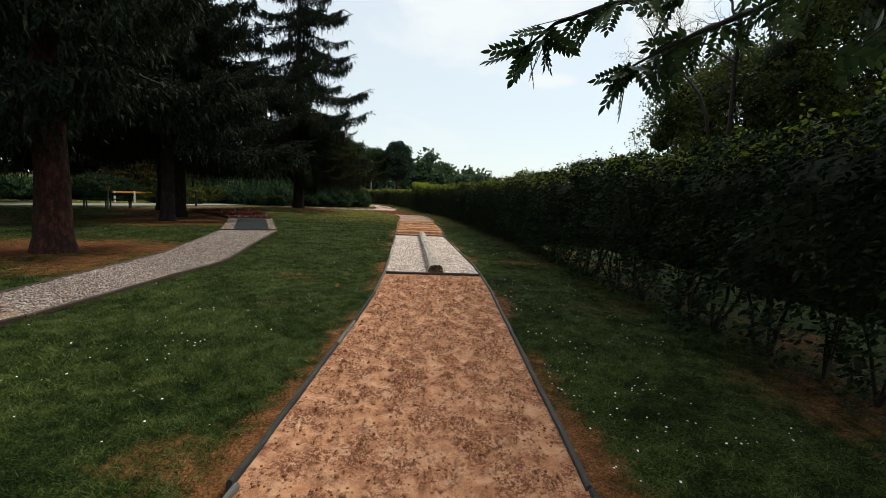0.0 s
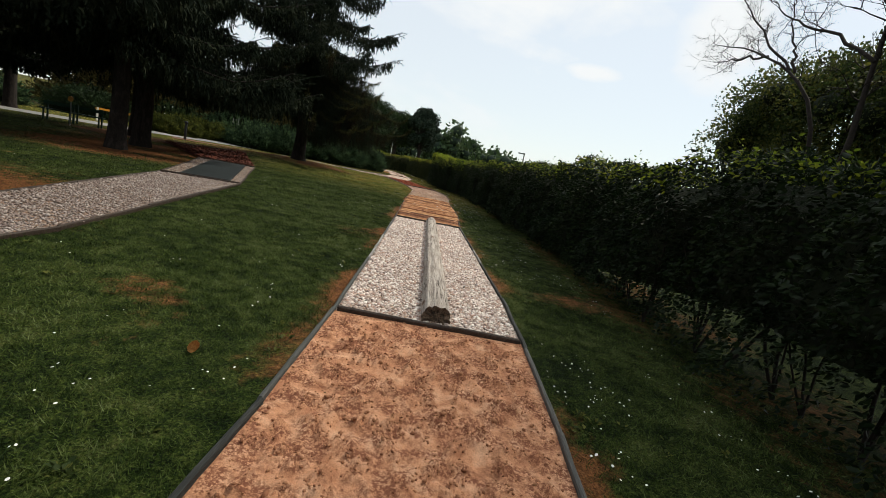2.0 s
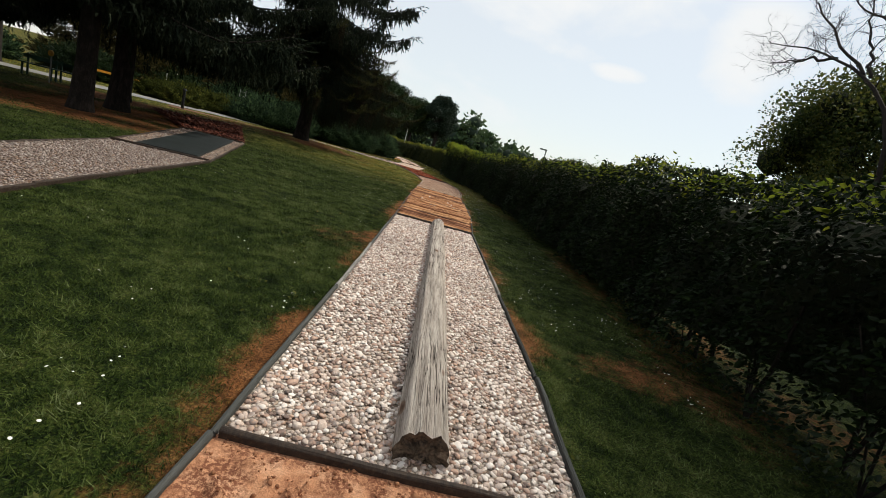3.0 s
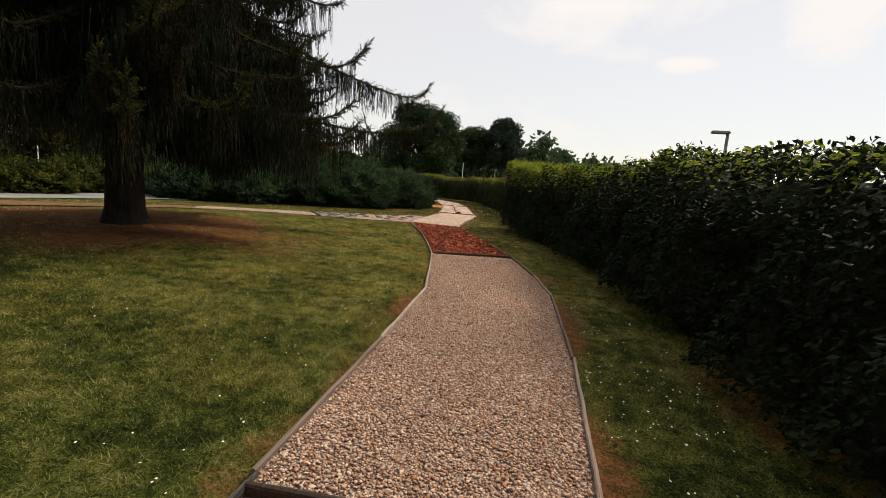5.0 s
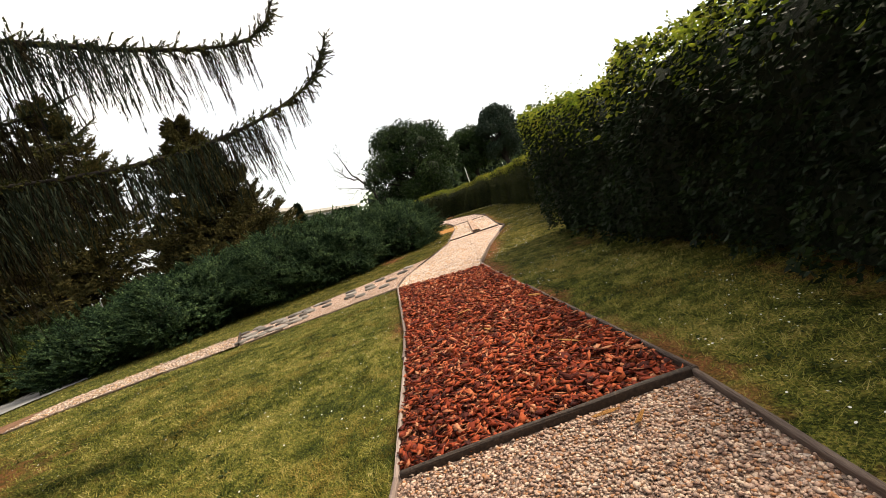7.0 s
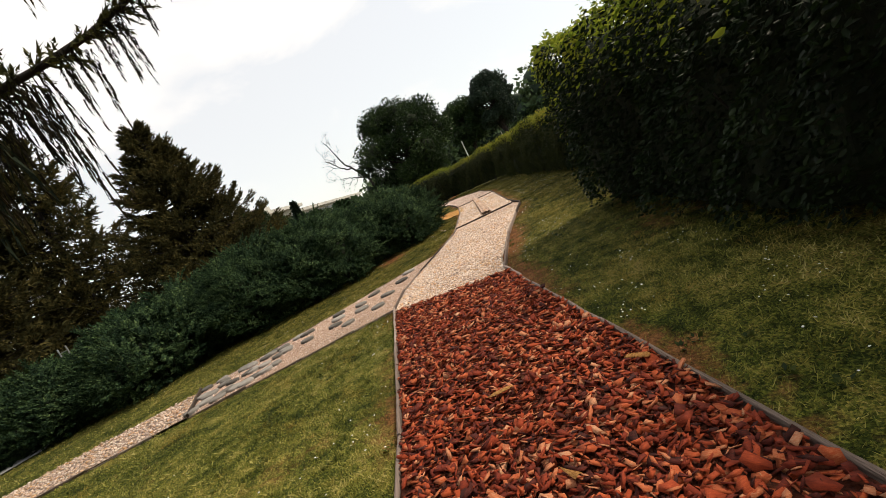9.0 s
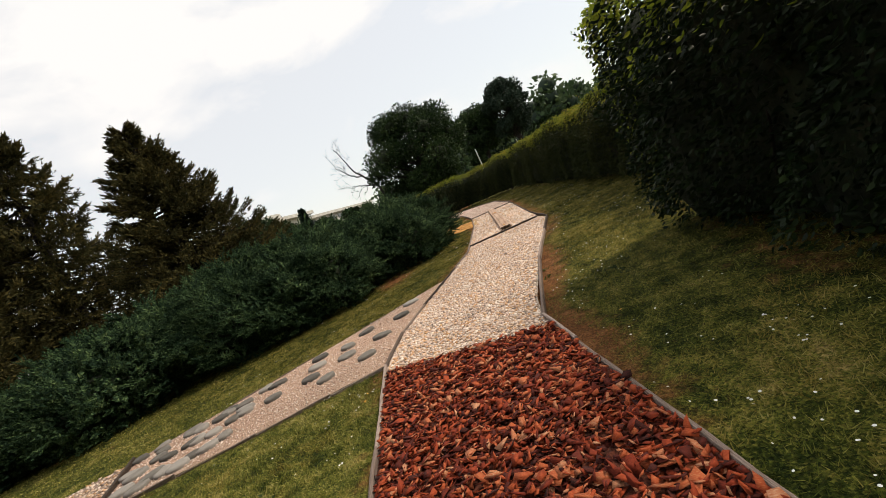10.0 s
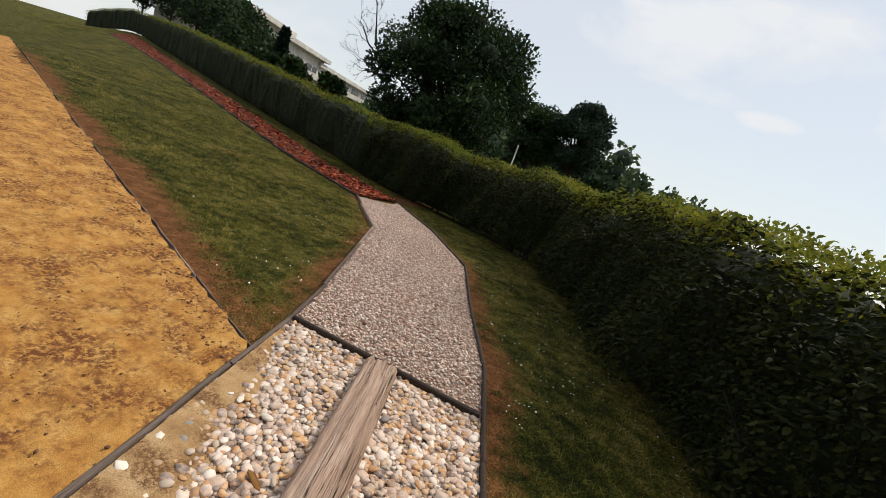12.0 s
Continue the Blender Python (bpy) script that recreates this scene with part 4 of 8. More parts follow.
def sand_relief(x, y):
    """Trampled sand: smooth heel marks between scuffed, crumbly patches."""
    a = fnoise(x, y, 3.6, 3.0)
    b = fnoise(x, y, 9.0, 8.0)
    c = fnoise(x, y, 24.0, 5.0)
    e = fnoise(x, y, 55.0, 9.0)
    rough = np.clip(0.55 + 2.0 * b, 0, 1)
    edge = np.where(y < 5, np.clip(np.minimum(x - poly_x(LEFT, y), poly_x(RIGHT, y) - x) / 0.16, 0.12, 1), 1.0)
    edge = edge * np.where(y < 5, np.clip((3.40 + 0.09 * (x - 0.4) - y) / 0.14, 0.05, 1), 1.0)
    return 0.004 + edge * (0.016 * a + 0.030 * b + rough * (0.042 * c + 0.026 * e) + 0.004 * e)


def side_fn(key):
    return lambda u, v: tuple(np.moveaxis(bilinear(SIDE[key], u, v), -1, 0))


bed_mesh("sand_bed", lambda u, v: path_point(0, u, 0.52 + 0.48 * v), 90, 420, M["sand"], sand_relief, "trampled orange sand bed of the barefoot path")
flat = lambda h, amp: (lambda x, y: swell(x, y) + h + amp * fnoise(x, y, 5.0))
bed_mesh("pebble_bed", lambda u, v: path_point(1, u, v), 16, 60, M["pale_bed"], flat(0.0, 0.006), "pale pebble bed round a grey log")
bed_mesh("pole_bed", lambda u, v: path_point(2, u, v), 8, 60, M["soil"], flat(-0.02, 0.006), "dark soil under the wooden poles")
bed_mesh("gravel_bed_1", lambda u, v: path_point(3, u, v), 16, 60, M["gravel_bed"], flat(0.0, 0.006), "brownish mixed gravel bed of the path")
bed_mesh("bark_bed", lambda u, v: path_point(4, u, v), 16, 60, M["bark_bed"], flat(0.0, 0.012), "bed of reddish bark mulch")
bed_mesh("gravel_bed_2", lambda u, v: path_point(5, u, v), 16, 60, M["pale_bed"], flat(0.0, 0.006), "bed of white and ochre pebbles")
bed_mesh("pebble_bed_2", lambda u, v: path_point(6, u, v), 16, 60, M["pale_bed"], flat(0.0, 0.006), "bed of large white and ochre pebbles")
bed_mesh("gravel_bed_3", lambda u, v: path_point(7, u, v), 16, 60, M["gravel_bed"], flat(0.0, 0.006), "fine pinkish gravel bed of the path")
for key in ("left_a", "left_b", "left_c", "mat_bed", "white_strip", "stone_bed"):
    bed_mesh("side_gravel_bed", side_fn(key), 12, 30, M["pink_bed" if key == "stone_bed" else "gravel_bed"], flat(0.0, 0.006), "pale gravel bed of the side path")
bed_mesh("mulch_bed", side_fn("mulch"), 12, 30, M["bark_bed"], flat(0.01, 0.02), "dark red bark mulch bed under the spruces")
bed_mesh("brown_bed", side_fn("brown_strip"), 12, 30, M["soil"], flat(0.0, 0.006), "bare brown earth of the side path")
def ragged_sand(u, v):
    """The yellow sand path with trodden, uneven sides."""
    x, y = side_fn("sand_path")(u, v)
    e = 2 * np.asarray(u) - 1
    return x, y + (0.08 * fnoise(x, y * 0 + np.sign(e), 2.2, 61.0) + 0.05 * fnoise(x, y * 0 + np.sign(e), 9.0, 62.0)) * np.abs(e) ** 3


bed_mesh("sand_path", ragged_sand, 40, 260, M["sand_y"], lambda x, y: 0.6 * sand_relief(x, y), "yellow sand side path, trampled")
bed_mesh("red_bark_path", side_fn("red_strip"), 10, 90, M["bark_bed"], flat(0.0, 0.01), "long strip of red bark mulch along the hedge")
for c in PAVED:
    bed_mesh("paved_path", lambda u, v, c=c: tuple(np.moveaxis(bilinear(c, u, v), -1, 0)), 12, 40, M["asphalt"], lambda x, y: swell(x, y) + 0.0 * x, "light grey paved park path")


# Edging boards and cross boards
def board_mesh(length, w, h, rs, sides=6):
    """A weathered board along +y with rounded, worn top."""
    n = max(3, int(length / 0.25))
    r = w / 2
    prof = [(-r * 0.9, -0.12), (-r * 0.98, h - r * 1.1)] + [(-r * math.cos(t), h - r + r * math.sin(t)) for t in np.linspace(0.15, math.pi - 0.15, 8)] + [(r * 0.98, h - r * 1.1), (r * 0.9, -0.12)]
    v, f = [], []
    k = len(prof)
    for i in range(n + 1):
        y = length * i / n
        ox, oz = rs.normal() * 0.002, rs.normal() * 0.0025
        for px, pz in prof:
            v.append((px + ox + rs.normal() * 0.0008, y, pz + oz * (pz > 0) + rs.normal() * 0.0008))
    for i in range(n):
        for j in range(k - 1):
            a = i * k + j
            f.append((a, a + 1, a + k + 1, a + k))
    bm = bmesh.new()
    vs = [bm.verts.new(x) for x in v]
    for q in f:
        bm.faces.new([vs[i] for i in q]).smooth = True
    bm.faces.new(vs[:k]); bm.faces.new(vs[-k:][::-1])
    bmesh.ops.recalc_face_normals(bm, faces=bm.faces)
    return bm


def edging(name, poly, y0, y1, label, w=0.030, h=0.042, step=1.9, mat="edge"):
    """Boards end to end along a polyline."""
    p = np.asarray(poly, float)
    seg = np.r_[0, np.cumsum(np.linalg.norm(np.diff(p, axis=0), axis=1))]
    par = thing(name, label, "path edging", kind="structure")
    cuts = [s for s, q in zip(seg, p) if y0 <= q[1] <= y1]
    if not cuts:
        return
    marks = [cuts[0]]
    for c in cuts[1:]:
        while c - marks[-1] > step * 1.35:
            marks.append(marks[-1] + step)
        if c - marks[-1] > 0.6:
            marks.append(c)
    for a, b in zip(marks, marks[1:]):
        pa = np.array([np.interp(a, seg, p[:, 0]), np.interp(a, seg, p[:, 1])])
        pb = np.array([np.interp(b, seg, p[:, 0]), np.interp(b, seg, p[:, 1])])
        d = pb - pa
        ln = np.linalg.norm(d)
        ob = part("board", board_mesh(ln - 0.008, w, h + R.normal() * 0.004, R), M["edge_brown" if name == "edging_left" and 31 < pa[1] < 37 else "edge_old" if name == "edging_left" and 8.5 < pa[1] < 16.5 else "edge_dark" if name == "edging_right" and pa[1] > 35 else "edge_warm" if mat == "edge" and pa[1] > 17 else mat], par)
        ob.matrix_basis = pose(pa[0], pa[1], float(swell(*pa) + swell(*pb)) / 2 - 0.005, 0, 0, math.degrees(math.atan2(-d[0], d[1])) + R.normal() * 0.3)


edging("edging_left", LEFT, -12, 49.3, "weathered grey wooden edging boards along the barefoot path")
edging("edging_right", RIGHT, -12, 50.7, "weathered grey wooden edging boards along the barefoot path")
for a, b in (("left_b", 0), ("left_c", 0), ("left_a", 0), ("mat_bed", 0)):
    c = SIDE[a]
    for e in ((c[0], c[3]), (c[1], c[2])):
        edging("side_edging", e, -99, 99, "dark wooden edging board of the side path", 0.032, 0.03, 1.9, "edge_dark")
for a in ("stone_bed", "white_strip"):
    c = SIDE[a]
    for e in ((c[0], c[3]), (c[1], c[2])):
        q = sorted(e, key=lambda p: p[1])
        edging("side_edging", q, -99, 99, "thin dark wooden edging of the stepping path", 0.020, 0.008, 0.8, "edge_warm")
q = sorted([SIDE["sand_path"][1], SIDE["sand_path"][2]], key=lambda p: p[1])
edging("side_edging", [(x, y + 0.02) for x, y in q], -99, 99, "thin split wooden edging of the yellow sand path", 0.010, 0.010, 0.55, "edge_warm")
q = sorted([SIDE["red_strip"][0], SIDE["red_strip"][3]], key=lambda p: p[1])
edging("side_edging", q, -99, 99, "dark wooden edging of the red bark strip", 0.04, 0.04, 1.8, "edge_dark")


def cross_board(a, b, w=0.036, h=0.048, label="dark wooden cross board between two path beds"):
    d = np.subtract(b, a)
    ob = part("cross_board", board_mesh(float(np.linalg.norm(d)), w, h, R), M["edge_dark"])
    ob.matrix_basis = pose(a[0], a[1], float(swell(*a)) - 0.003, 0, 0, math.degrees(math.atan2(-d[0], d[1])))
    tagged(ob, label, "board", "cross boards")


for i in (1, 2, 3, 4, 5, 6, 7):
    if i == 5:
        continue
    y0, y1 = CUTS[i][1], CUTS[i][2]
    cross_board((poly_x(LEFT, y0) + 0.03, y0), (poly_x(RIGHT, y1) - 0.03, y1))
cross_board(SIDE["mat_bed"][0], SIDE["mat_bed"][1])
cross_board(SIDE["mat_bed"][3], SIDE["mat_bed"][2])
cross_board(SIDE["white_strip"][0], SIDE["white_strip"][1])


# Stones, chips and poles
ICO1, ICO2 = icosphere(1), icosphere(2)
DOME_V = np.array([(r * math.cos(t), r * math.sin(t), z) for j, (r, z) in enumerate(((0.86, -0.45), (1.0, 0.10), (0.72, 0.66))) for t in np.linspace(0, 2 * math.pi, 7, endpoint=False)] + [(0, 0, 0.95)])
DOME_F = np.array([q for j in range(2) for i in range(7) for q in ((j * 7 + i, j * 7 + (i + 1) % 7, j * 7 + 7 + (i + 1) % 7), (j * 7 + i, j * 7 + 7 + (i + 1) % 7, j * 7 + 7 + i))] + [(14 + i, 14 + (i + 1) % 7, 21) for i in range(7)])
DOME = (DOME_V, DOME_F)
PENT_V = np.array([(math.cos(t), math.sin(t), 0.1 * math.sin(2.5 * t)) for t in np.linspace(0, 2 * math.pi, 5, endpoint=False)] + [(0.1, 0, 0.95), (0, 0.1, -0.8)])
PENT_F = np.array([(i, (i + 1) % 5, 5) for i in range(5)] + [((i + 1) % 5, i, 6) for i in range(5)])
OCT_V = np.array([(1, 0, 0), (0, 1, 0), (-1, 0, 0), (0, -1, 0), (0, 0, 1), (0, 0, -0.5)], float)
OCT_F = np.array([(0, 1, 4), (1, 2, 4), (2, 3, 4), (3, 0, 4), (1, 0, 5), (2, 1, 5), (3, 2, 5), (0, 3, 5)])


def stones_on(name, fn, n, size, material, rs, parent, label, template, z0=0.004):
    """Loose stones strewn over a bed, joined as one."""
    k = np.arange(n) + rs.randint(0, 9999)
    u, v = 0.015 + 0.97 * (k * 0.7548776662 % 1.0), 0.005 + 0.99 * (k * 0.5698402910 % 1.0)
    x, y = fn(u, v)
    jit = size * (0.3 if template is DOME else 1.0)
    x, y = x + rs.uniform(-jit, jit, n), y + rs.uniform(-jit, jit, n)
    s = size * rs.lognormal(0, 0.24, n)
    sc = np.stack([s * rs.uniform(0.8, 1.3, n), s * rs.uniform(0.7, 1.0, n), s * rs.uniform(0.42, 0.62, n)], 1) / 2
    pos = np.stack([x, y, swell(x, y) + z0 + sc[:, 2] * rs.uniform(-0.5, 0.5, n)], 1)
    vv, ff = scatter(template[0], template[1], pos, rotations(n, rs, 0.45), sc)
    vv += rs.normal(0, size * 0.045, vv.shape)
    ob = put(name, mesh_np(name, vv, ff, material, True), parent, label)
    ob["kind"] = "stuff"
    return ob


def stone_pieces(name, fn, n, size, material, rs, parent, z0, meshes):
    for i in range(n):
        x, y = fn(rs.uniform(0.04, 0.96), rs.uniform(0, 1))
        s = size * rs.lognormal(0, 0.22) / 2
        ob = put(name, meshes[i % len(meshes)], parent)
        ob.matrix_basis = pose(float(x), float(y), float(swell(x, y)) + z0 + s * 0.4, rs.uniform(-20, 20), rs.uniform(-20, 20), rs.uniform(0, 360)) @ Matrix.Diagonal((s * rs.uniform(0.9, 1.35), s * rs.uniform(0.65, 0.95), s * rs.uniform(0.38, 0.58), 1))


def stone_meshes(name, material, rs, k=8):
    out = []
    for _ in range(k):
        v = ICO1[0] * (1 + rs.normal(0, 0.07, (len(ICO1[0]), 1)))
        out.append(mesh_np(name, v, ICO1[1], material, True))
    return out


gravel = thing("pebble_bed_stones", "white, grey and ochre pebbles round the grey log", "pebbles", kind="stuff")
stones_on("pebbles", lambda u, v: path_point(1, u, v), 15000, 0.030, M["pebble_pale"], R, gravel, "", DOME)
pieces = stone_meshes("pebble", M["pebble_piece"], R)
stone_pieces("pebble", lambda u, v: path_point(1, u, 0.30 * v), 280, 0.031, M["pebble_piece"], R, gravel, 0.006, stone_meshes("pebble", M["pebble_pale_piece"], R))
gravel = thing("mixed_gravel", "small brown, grey and cream gravel on the path", "gravel", kind="stuff")
stones_on("gravel_stones", lambda u, v: path_point(3, u, v), 50000, 0.0235, M["pebble_brown"], R, gravel, "", (OCT_V, OCT_F))
gravel = thing("white_gravel", "white and ochre pebbles covering the path", "pebbles", kind="stuff")
stones_on("gravel_stones", lambda u, v: path_point(5, u, v), 17000, 0.031, M["pebble_white"], R, gravel, "", DOME)
gravel = thing("large_pebbles", "large rounded white and ochre pebbles beside a log", "pebbles", kind="stuff")
stones_on("pebbles", lambda u, v: path_point(6, u, v), 11500, 0.043, M["pebble_white"], R, gravel, "", DOME)
stone_pieces("pebble", lambda u, v: path_point(6, u, 0.45 + 0.5 * v), 280, 0.045, M["pebble_piece"], R, gravel, 0.012, pieces)
gravel = thing("pink_gravel", "fine pinkish grey gravel on the path", "gravel", kind="stuff")
stones_on("gravel_stones", lambda u, v: path_point(7, u, v), 17000, 0.029, M["pebble_pink"], R, gravel, "", (OCT_V, OCT_F))
gravel = thing("side_gravel", "pale pinkish gravel on the side path", "gravel", kind="stuff")
for key, n, sz in (("left_b", 6500, 0.034), ("left_c", 7500, 0.038), ("left_a", 1000, 0.06), ("mat_bed", 1800, 0.05), ("white_strip", 2500, 0.045), ("stone_bed", 6500, 0.022)):
    stones_on("gravel_stones", side_fn(key), n, sz, M[{"white_strip": "pebble_white", "stone_bed": "pebble_pink"}.get(key, "pebble_grey")], R, gravel, "", (OCT_V, OCT_F))


def crumbs(name, fn, n, rs, material, label, size, lift=1.0, least=0.0):
    """Clods of damp sand lying in scuffed patches."""
    u, v = rs.uniform(0.02, 0.98, n), rs.uniform(0, 1, n)
    x, y = fn(u, v)
    keep = fnoise(x, y, 9.0, 8.0) + 0.2 * rs.normal(size=n) > least
    x, y = x[keep], y[keep]
    m = len(x)
    s = size * rs.lognormal(0, 0.4, m)
    sc = np.stack([s, s * rs.uniform(0.6, 1, m), s * rs.uniform(0.4, 0.8, m)], 1) / 2
    z = lift * sand_relief(x, y) + 0.2 * sc[:, 2]
    vv, ff = scatter(PENT_V, PENT_F, np.stack([x, y, z], 1), rotations(m, rs, 0.8), sc)
    vv += rs.normal(0, size * 0.06, vv.shape)
    tagged(put(name, mesh_np(name, vv, ff, material)), label, "sand clods", kind="stuff")


crumbs("sand_clods", lambda u, v: path_point(0, u, 0.55 + 0.45 * v), 22000, R, M["sand_damp"], "small clods of damp orange sand", 0.014, 1.0, 0.02)
crumbs("sand_clods", lambda u, v: side_fn("sand_path")(u, 0.22 * v), 5000, R, M["soil"], "brown crumbs of soil on the yellow sand", 0.010, 0.6, 0.12)
crumbs("sand_clods", lambda u, v: side_fn("sand_path")(0.86 + 0.13 * u, 0.3 * v), 2500, R, M["soil"], "brown crumbs along the edge of the yellow sand", 0.012, 0.6, -0.2)


def chip_template(rs):
    """A splinter of bark: a thin, skewed, tapering slab."""
    t, b = 0.07, -0.07
    o = [(-1, -0.35), (-0.45, -0.62), (0.55, -0.52), (1, -0.05), (0.7, 0.55), (-0.75, 0.5)]
    o = [(x * rs.uniform(0.45, 1.25), y * rs.uniform(0.35, 1.45)) for x, y in o]
    bend = rs.uniform(-0.12, 0.12)
    v = [(x, y, t + bend * x * x) for x, y in o] + [(x * 0.95, y * 0.95, b + bend * x * x) for x, y in o]
    f = [(0, 1, 2), (0, 2, 3), (0, 3, 4), (0, 4, 5)]
    for i in range(6):
        j = (i + 1) % 6
        f += [(i, i + 6, j), (j, i + 6, j + 6)]
    return np.array(v), np.array(f)


def chips_on(name, fn, n, size, rs, parent, z0, mat="bark_chip"):
    vs = []
    for k in range(6):
        t = chip_template(rs)
        m = n // 6
        u, v = rs.uniform(0.015, 0.985, m), rs.uniform(0.005, 0.995, m)
        x, y = fn(u, v)
        s = np.minimum(size * rs.lognormal(0, 0.32, m), size * 1.7)
        sc = np.stack([s, s * rs.uniform(0.38, 0.9, m), s * rs.uniform(0.4, 0.8, m)], 1) / 2
        pos = np.stack([x, y, swell(x, y) + z0 + rs.uniform(0, 0.036, m)], 1)
        vs.append(scatter(t[0], t[1], pos, rotations(m, rs, 0.8), sc))
    vv, ff = join(vs)
    ob = put(name, mesh_np(name, vv, ff, M[mat]), parent)
    ob["kind"] = "stuff"


mulch = thing("bark_mulch", "coarse reddish brown bark chips on the path", "bark mulch", kind="stuff")
chips_on("bark_chips", lambda u, v: path_point(4, u, v), 15000, 0.066, R, mulch, 0.008)
chip_meshes = [mesh_np("bark_chip", *chip_template(R), M["bark_piece"]) for _ in range(10)]
for i in range(290):
    x, y = path_point(4, R.uniform(0.03, 0.97), R.uniform(0.25, 0.95))
    s = min(0.068 * R.lognormal(0, 0.3), 0.12) / 2
    ob = put("bark_chip", chip_meshes[i % 10], mulch)
    ob.matrix_basis = pose(float(x), float(y), R.uniform(0.03, 0.045), R.uniform(-40, 40), R.uniform(-40, 40), R.uniform(0, 360)) @ Matrix.Diagonal((s, s * R.uniform(0.45, 0.95), s, 1))
mulch = thing("red_bark_strip", "red bark chips in a strip along the hedge", "bark mulch", kind="stuff")
chips_on("bark_chips", lambda u, v: side_fn("red_strip")(u, v ** 1.7), 4500, 0.14, R, mulch, 0.015)
mulch = thing("dark_mulch", "dark red bark mulch beside the spruces", "bark mulch", kind="stuff")
chips_on("bark_chips", side_fn("mulch"), 2400, 0.15, R, mulch, 0.03, "bark_dark")


def pole_mesh(rs):
    """A peeled pole one long along x, tapering, crooked, with knots and sawn, rounded ends."""
    n, k = 16, 12
    bx, bz = rs.normal() * 0.014, rs.normal() * 0.006
    r0 = rs.choice([rs.uniform(0.028, 0.037), rs.uniform(0.036, 0.050)], p=[0.45, 0.55])
    r1 = r0 * rs.uniform(0.78, 0.98)
    wob = rs.uniform(0, 6)
    pts = [(-0.5 + i / n, bx * math.sin(math.pi * i / n) + 0.004 * math.sin(i * 0.9 + wob), bz * math.sin(math.pi * i / n) + 0.002 * math.sin(i * 1.3 + wob)) for i in range(n + 1)]
    rad = [(r0 + (r1 - r0) * i / n) * (1 + 0.05 * math.sin(i * 1.7 + wob * 2)) for i in range(n + 1)]
    for _ in range(rs.randint(0, 3)):
        rad[rs.randint(2, n - 1)] *= 1.12
    pts = [(-0.504, 0, 0), (-0.5005, 0, 0)] + pts + [(0.5005, 0, 0), (0.504, 0, 0)]
    rad = [rad[0] * 0.70, rad[0] * 0.92] + rad + [rad[-1] * 0.92, rad[-1] * 0.70]
    v, f = tube(pts, rad, k)
    v[:, 1:] += rs.normal(0, 0.0012, (len(v), 2))
    bm = bmesh.new()
    vs = [bm.verts.new(x) for x in v]
    for q in f:
        bm.faces.new([vs[i] for i in q])
    bm.faces.new(vs[:k]); bm.faces.new(vs[-k:][::-1])
    bmesh.ops.recalc_face_normals(bm, faces=bm.faces)
    me = bpy.data.meshes.new("pole")
    for fc in bm.faces:
        fc.smooth = len(fc.verts) == 4
    bm.to_mesh(me); bm.free()
    me.materials.append(M["pole"])
    return me, r0


deck = thing("pole_walkway", "row of peeled brown wooden poles laid across the path", "walkway")
pole_meshes = [pole_mesh(R) for _ in range(30)]
yy = 10.72
while yy < 18.16:
    me, r0 = pole_meshes[R.randint(30)]
    xl, xr = float(poly_x(LEFT, yy)) + 0.02, float(poly_x(RIGHT, yy + 0.15)) - 0.03
    ob = put("pole", me, deck)
    slant = math.degrees(math.atan2(0.17, xr - xl)) + R.normal() * 0.8
    flip = 180 if R.rand() < 0.5 else 0
    ob.matrix_basis = pose((xl + xr) / 2 + R.normal() * 0.014, yy + 0.02 + r0, 0.045 - r0 + R.normal() * 0.006, 0, 0, slant + flip) @ pose(0, 0, 0, R.uniform(0, 360)) @ Matrix.Diagonal((xr - xl - R.uniform(0.0, 0.05), 1, 1, 1))
    yy += 2 * r0 * R.uniform(0.93, 1.06)


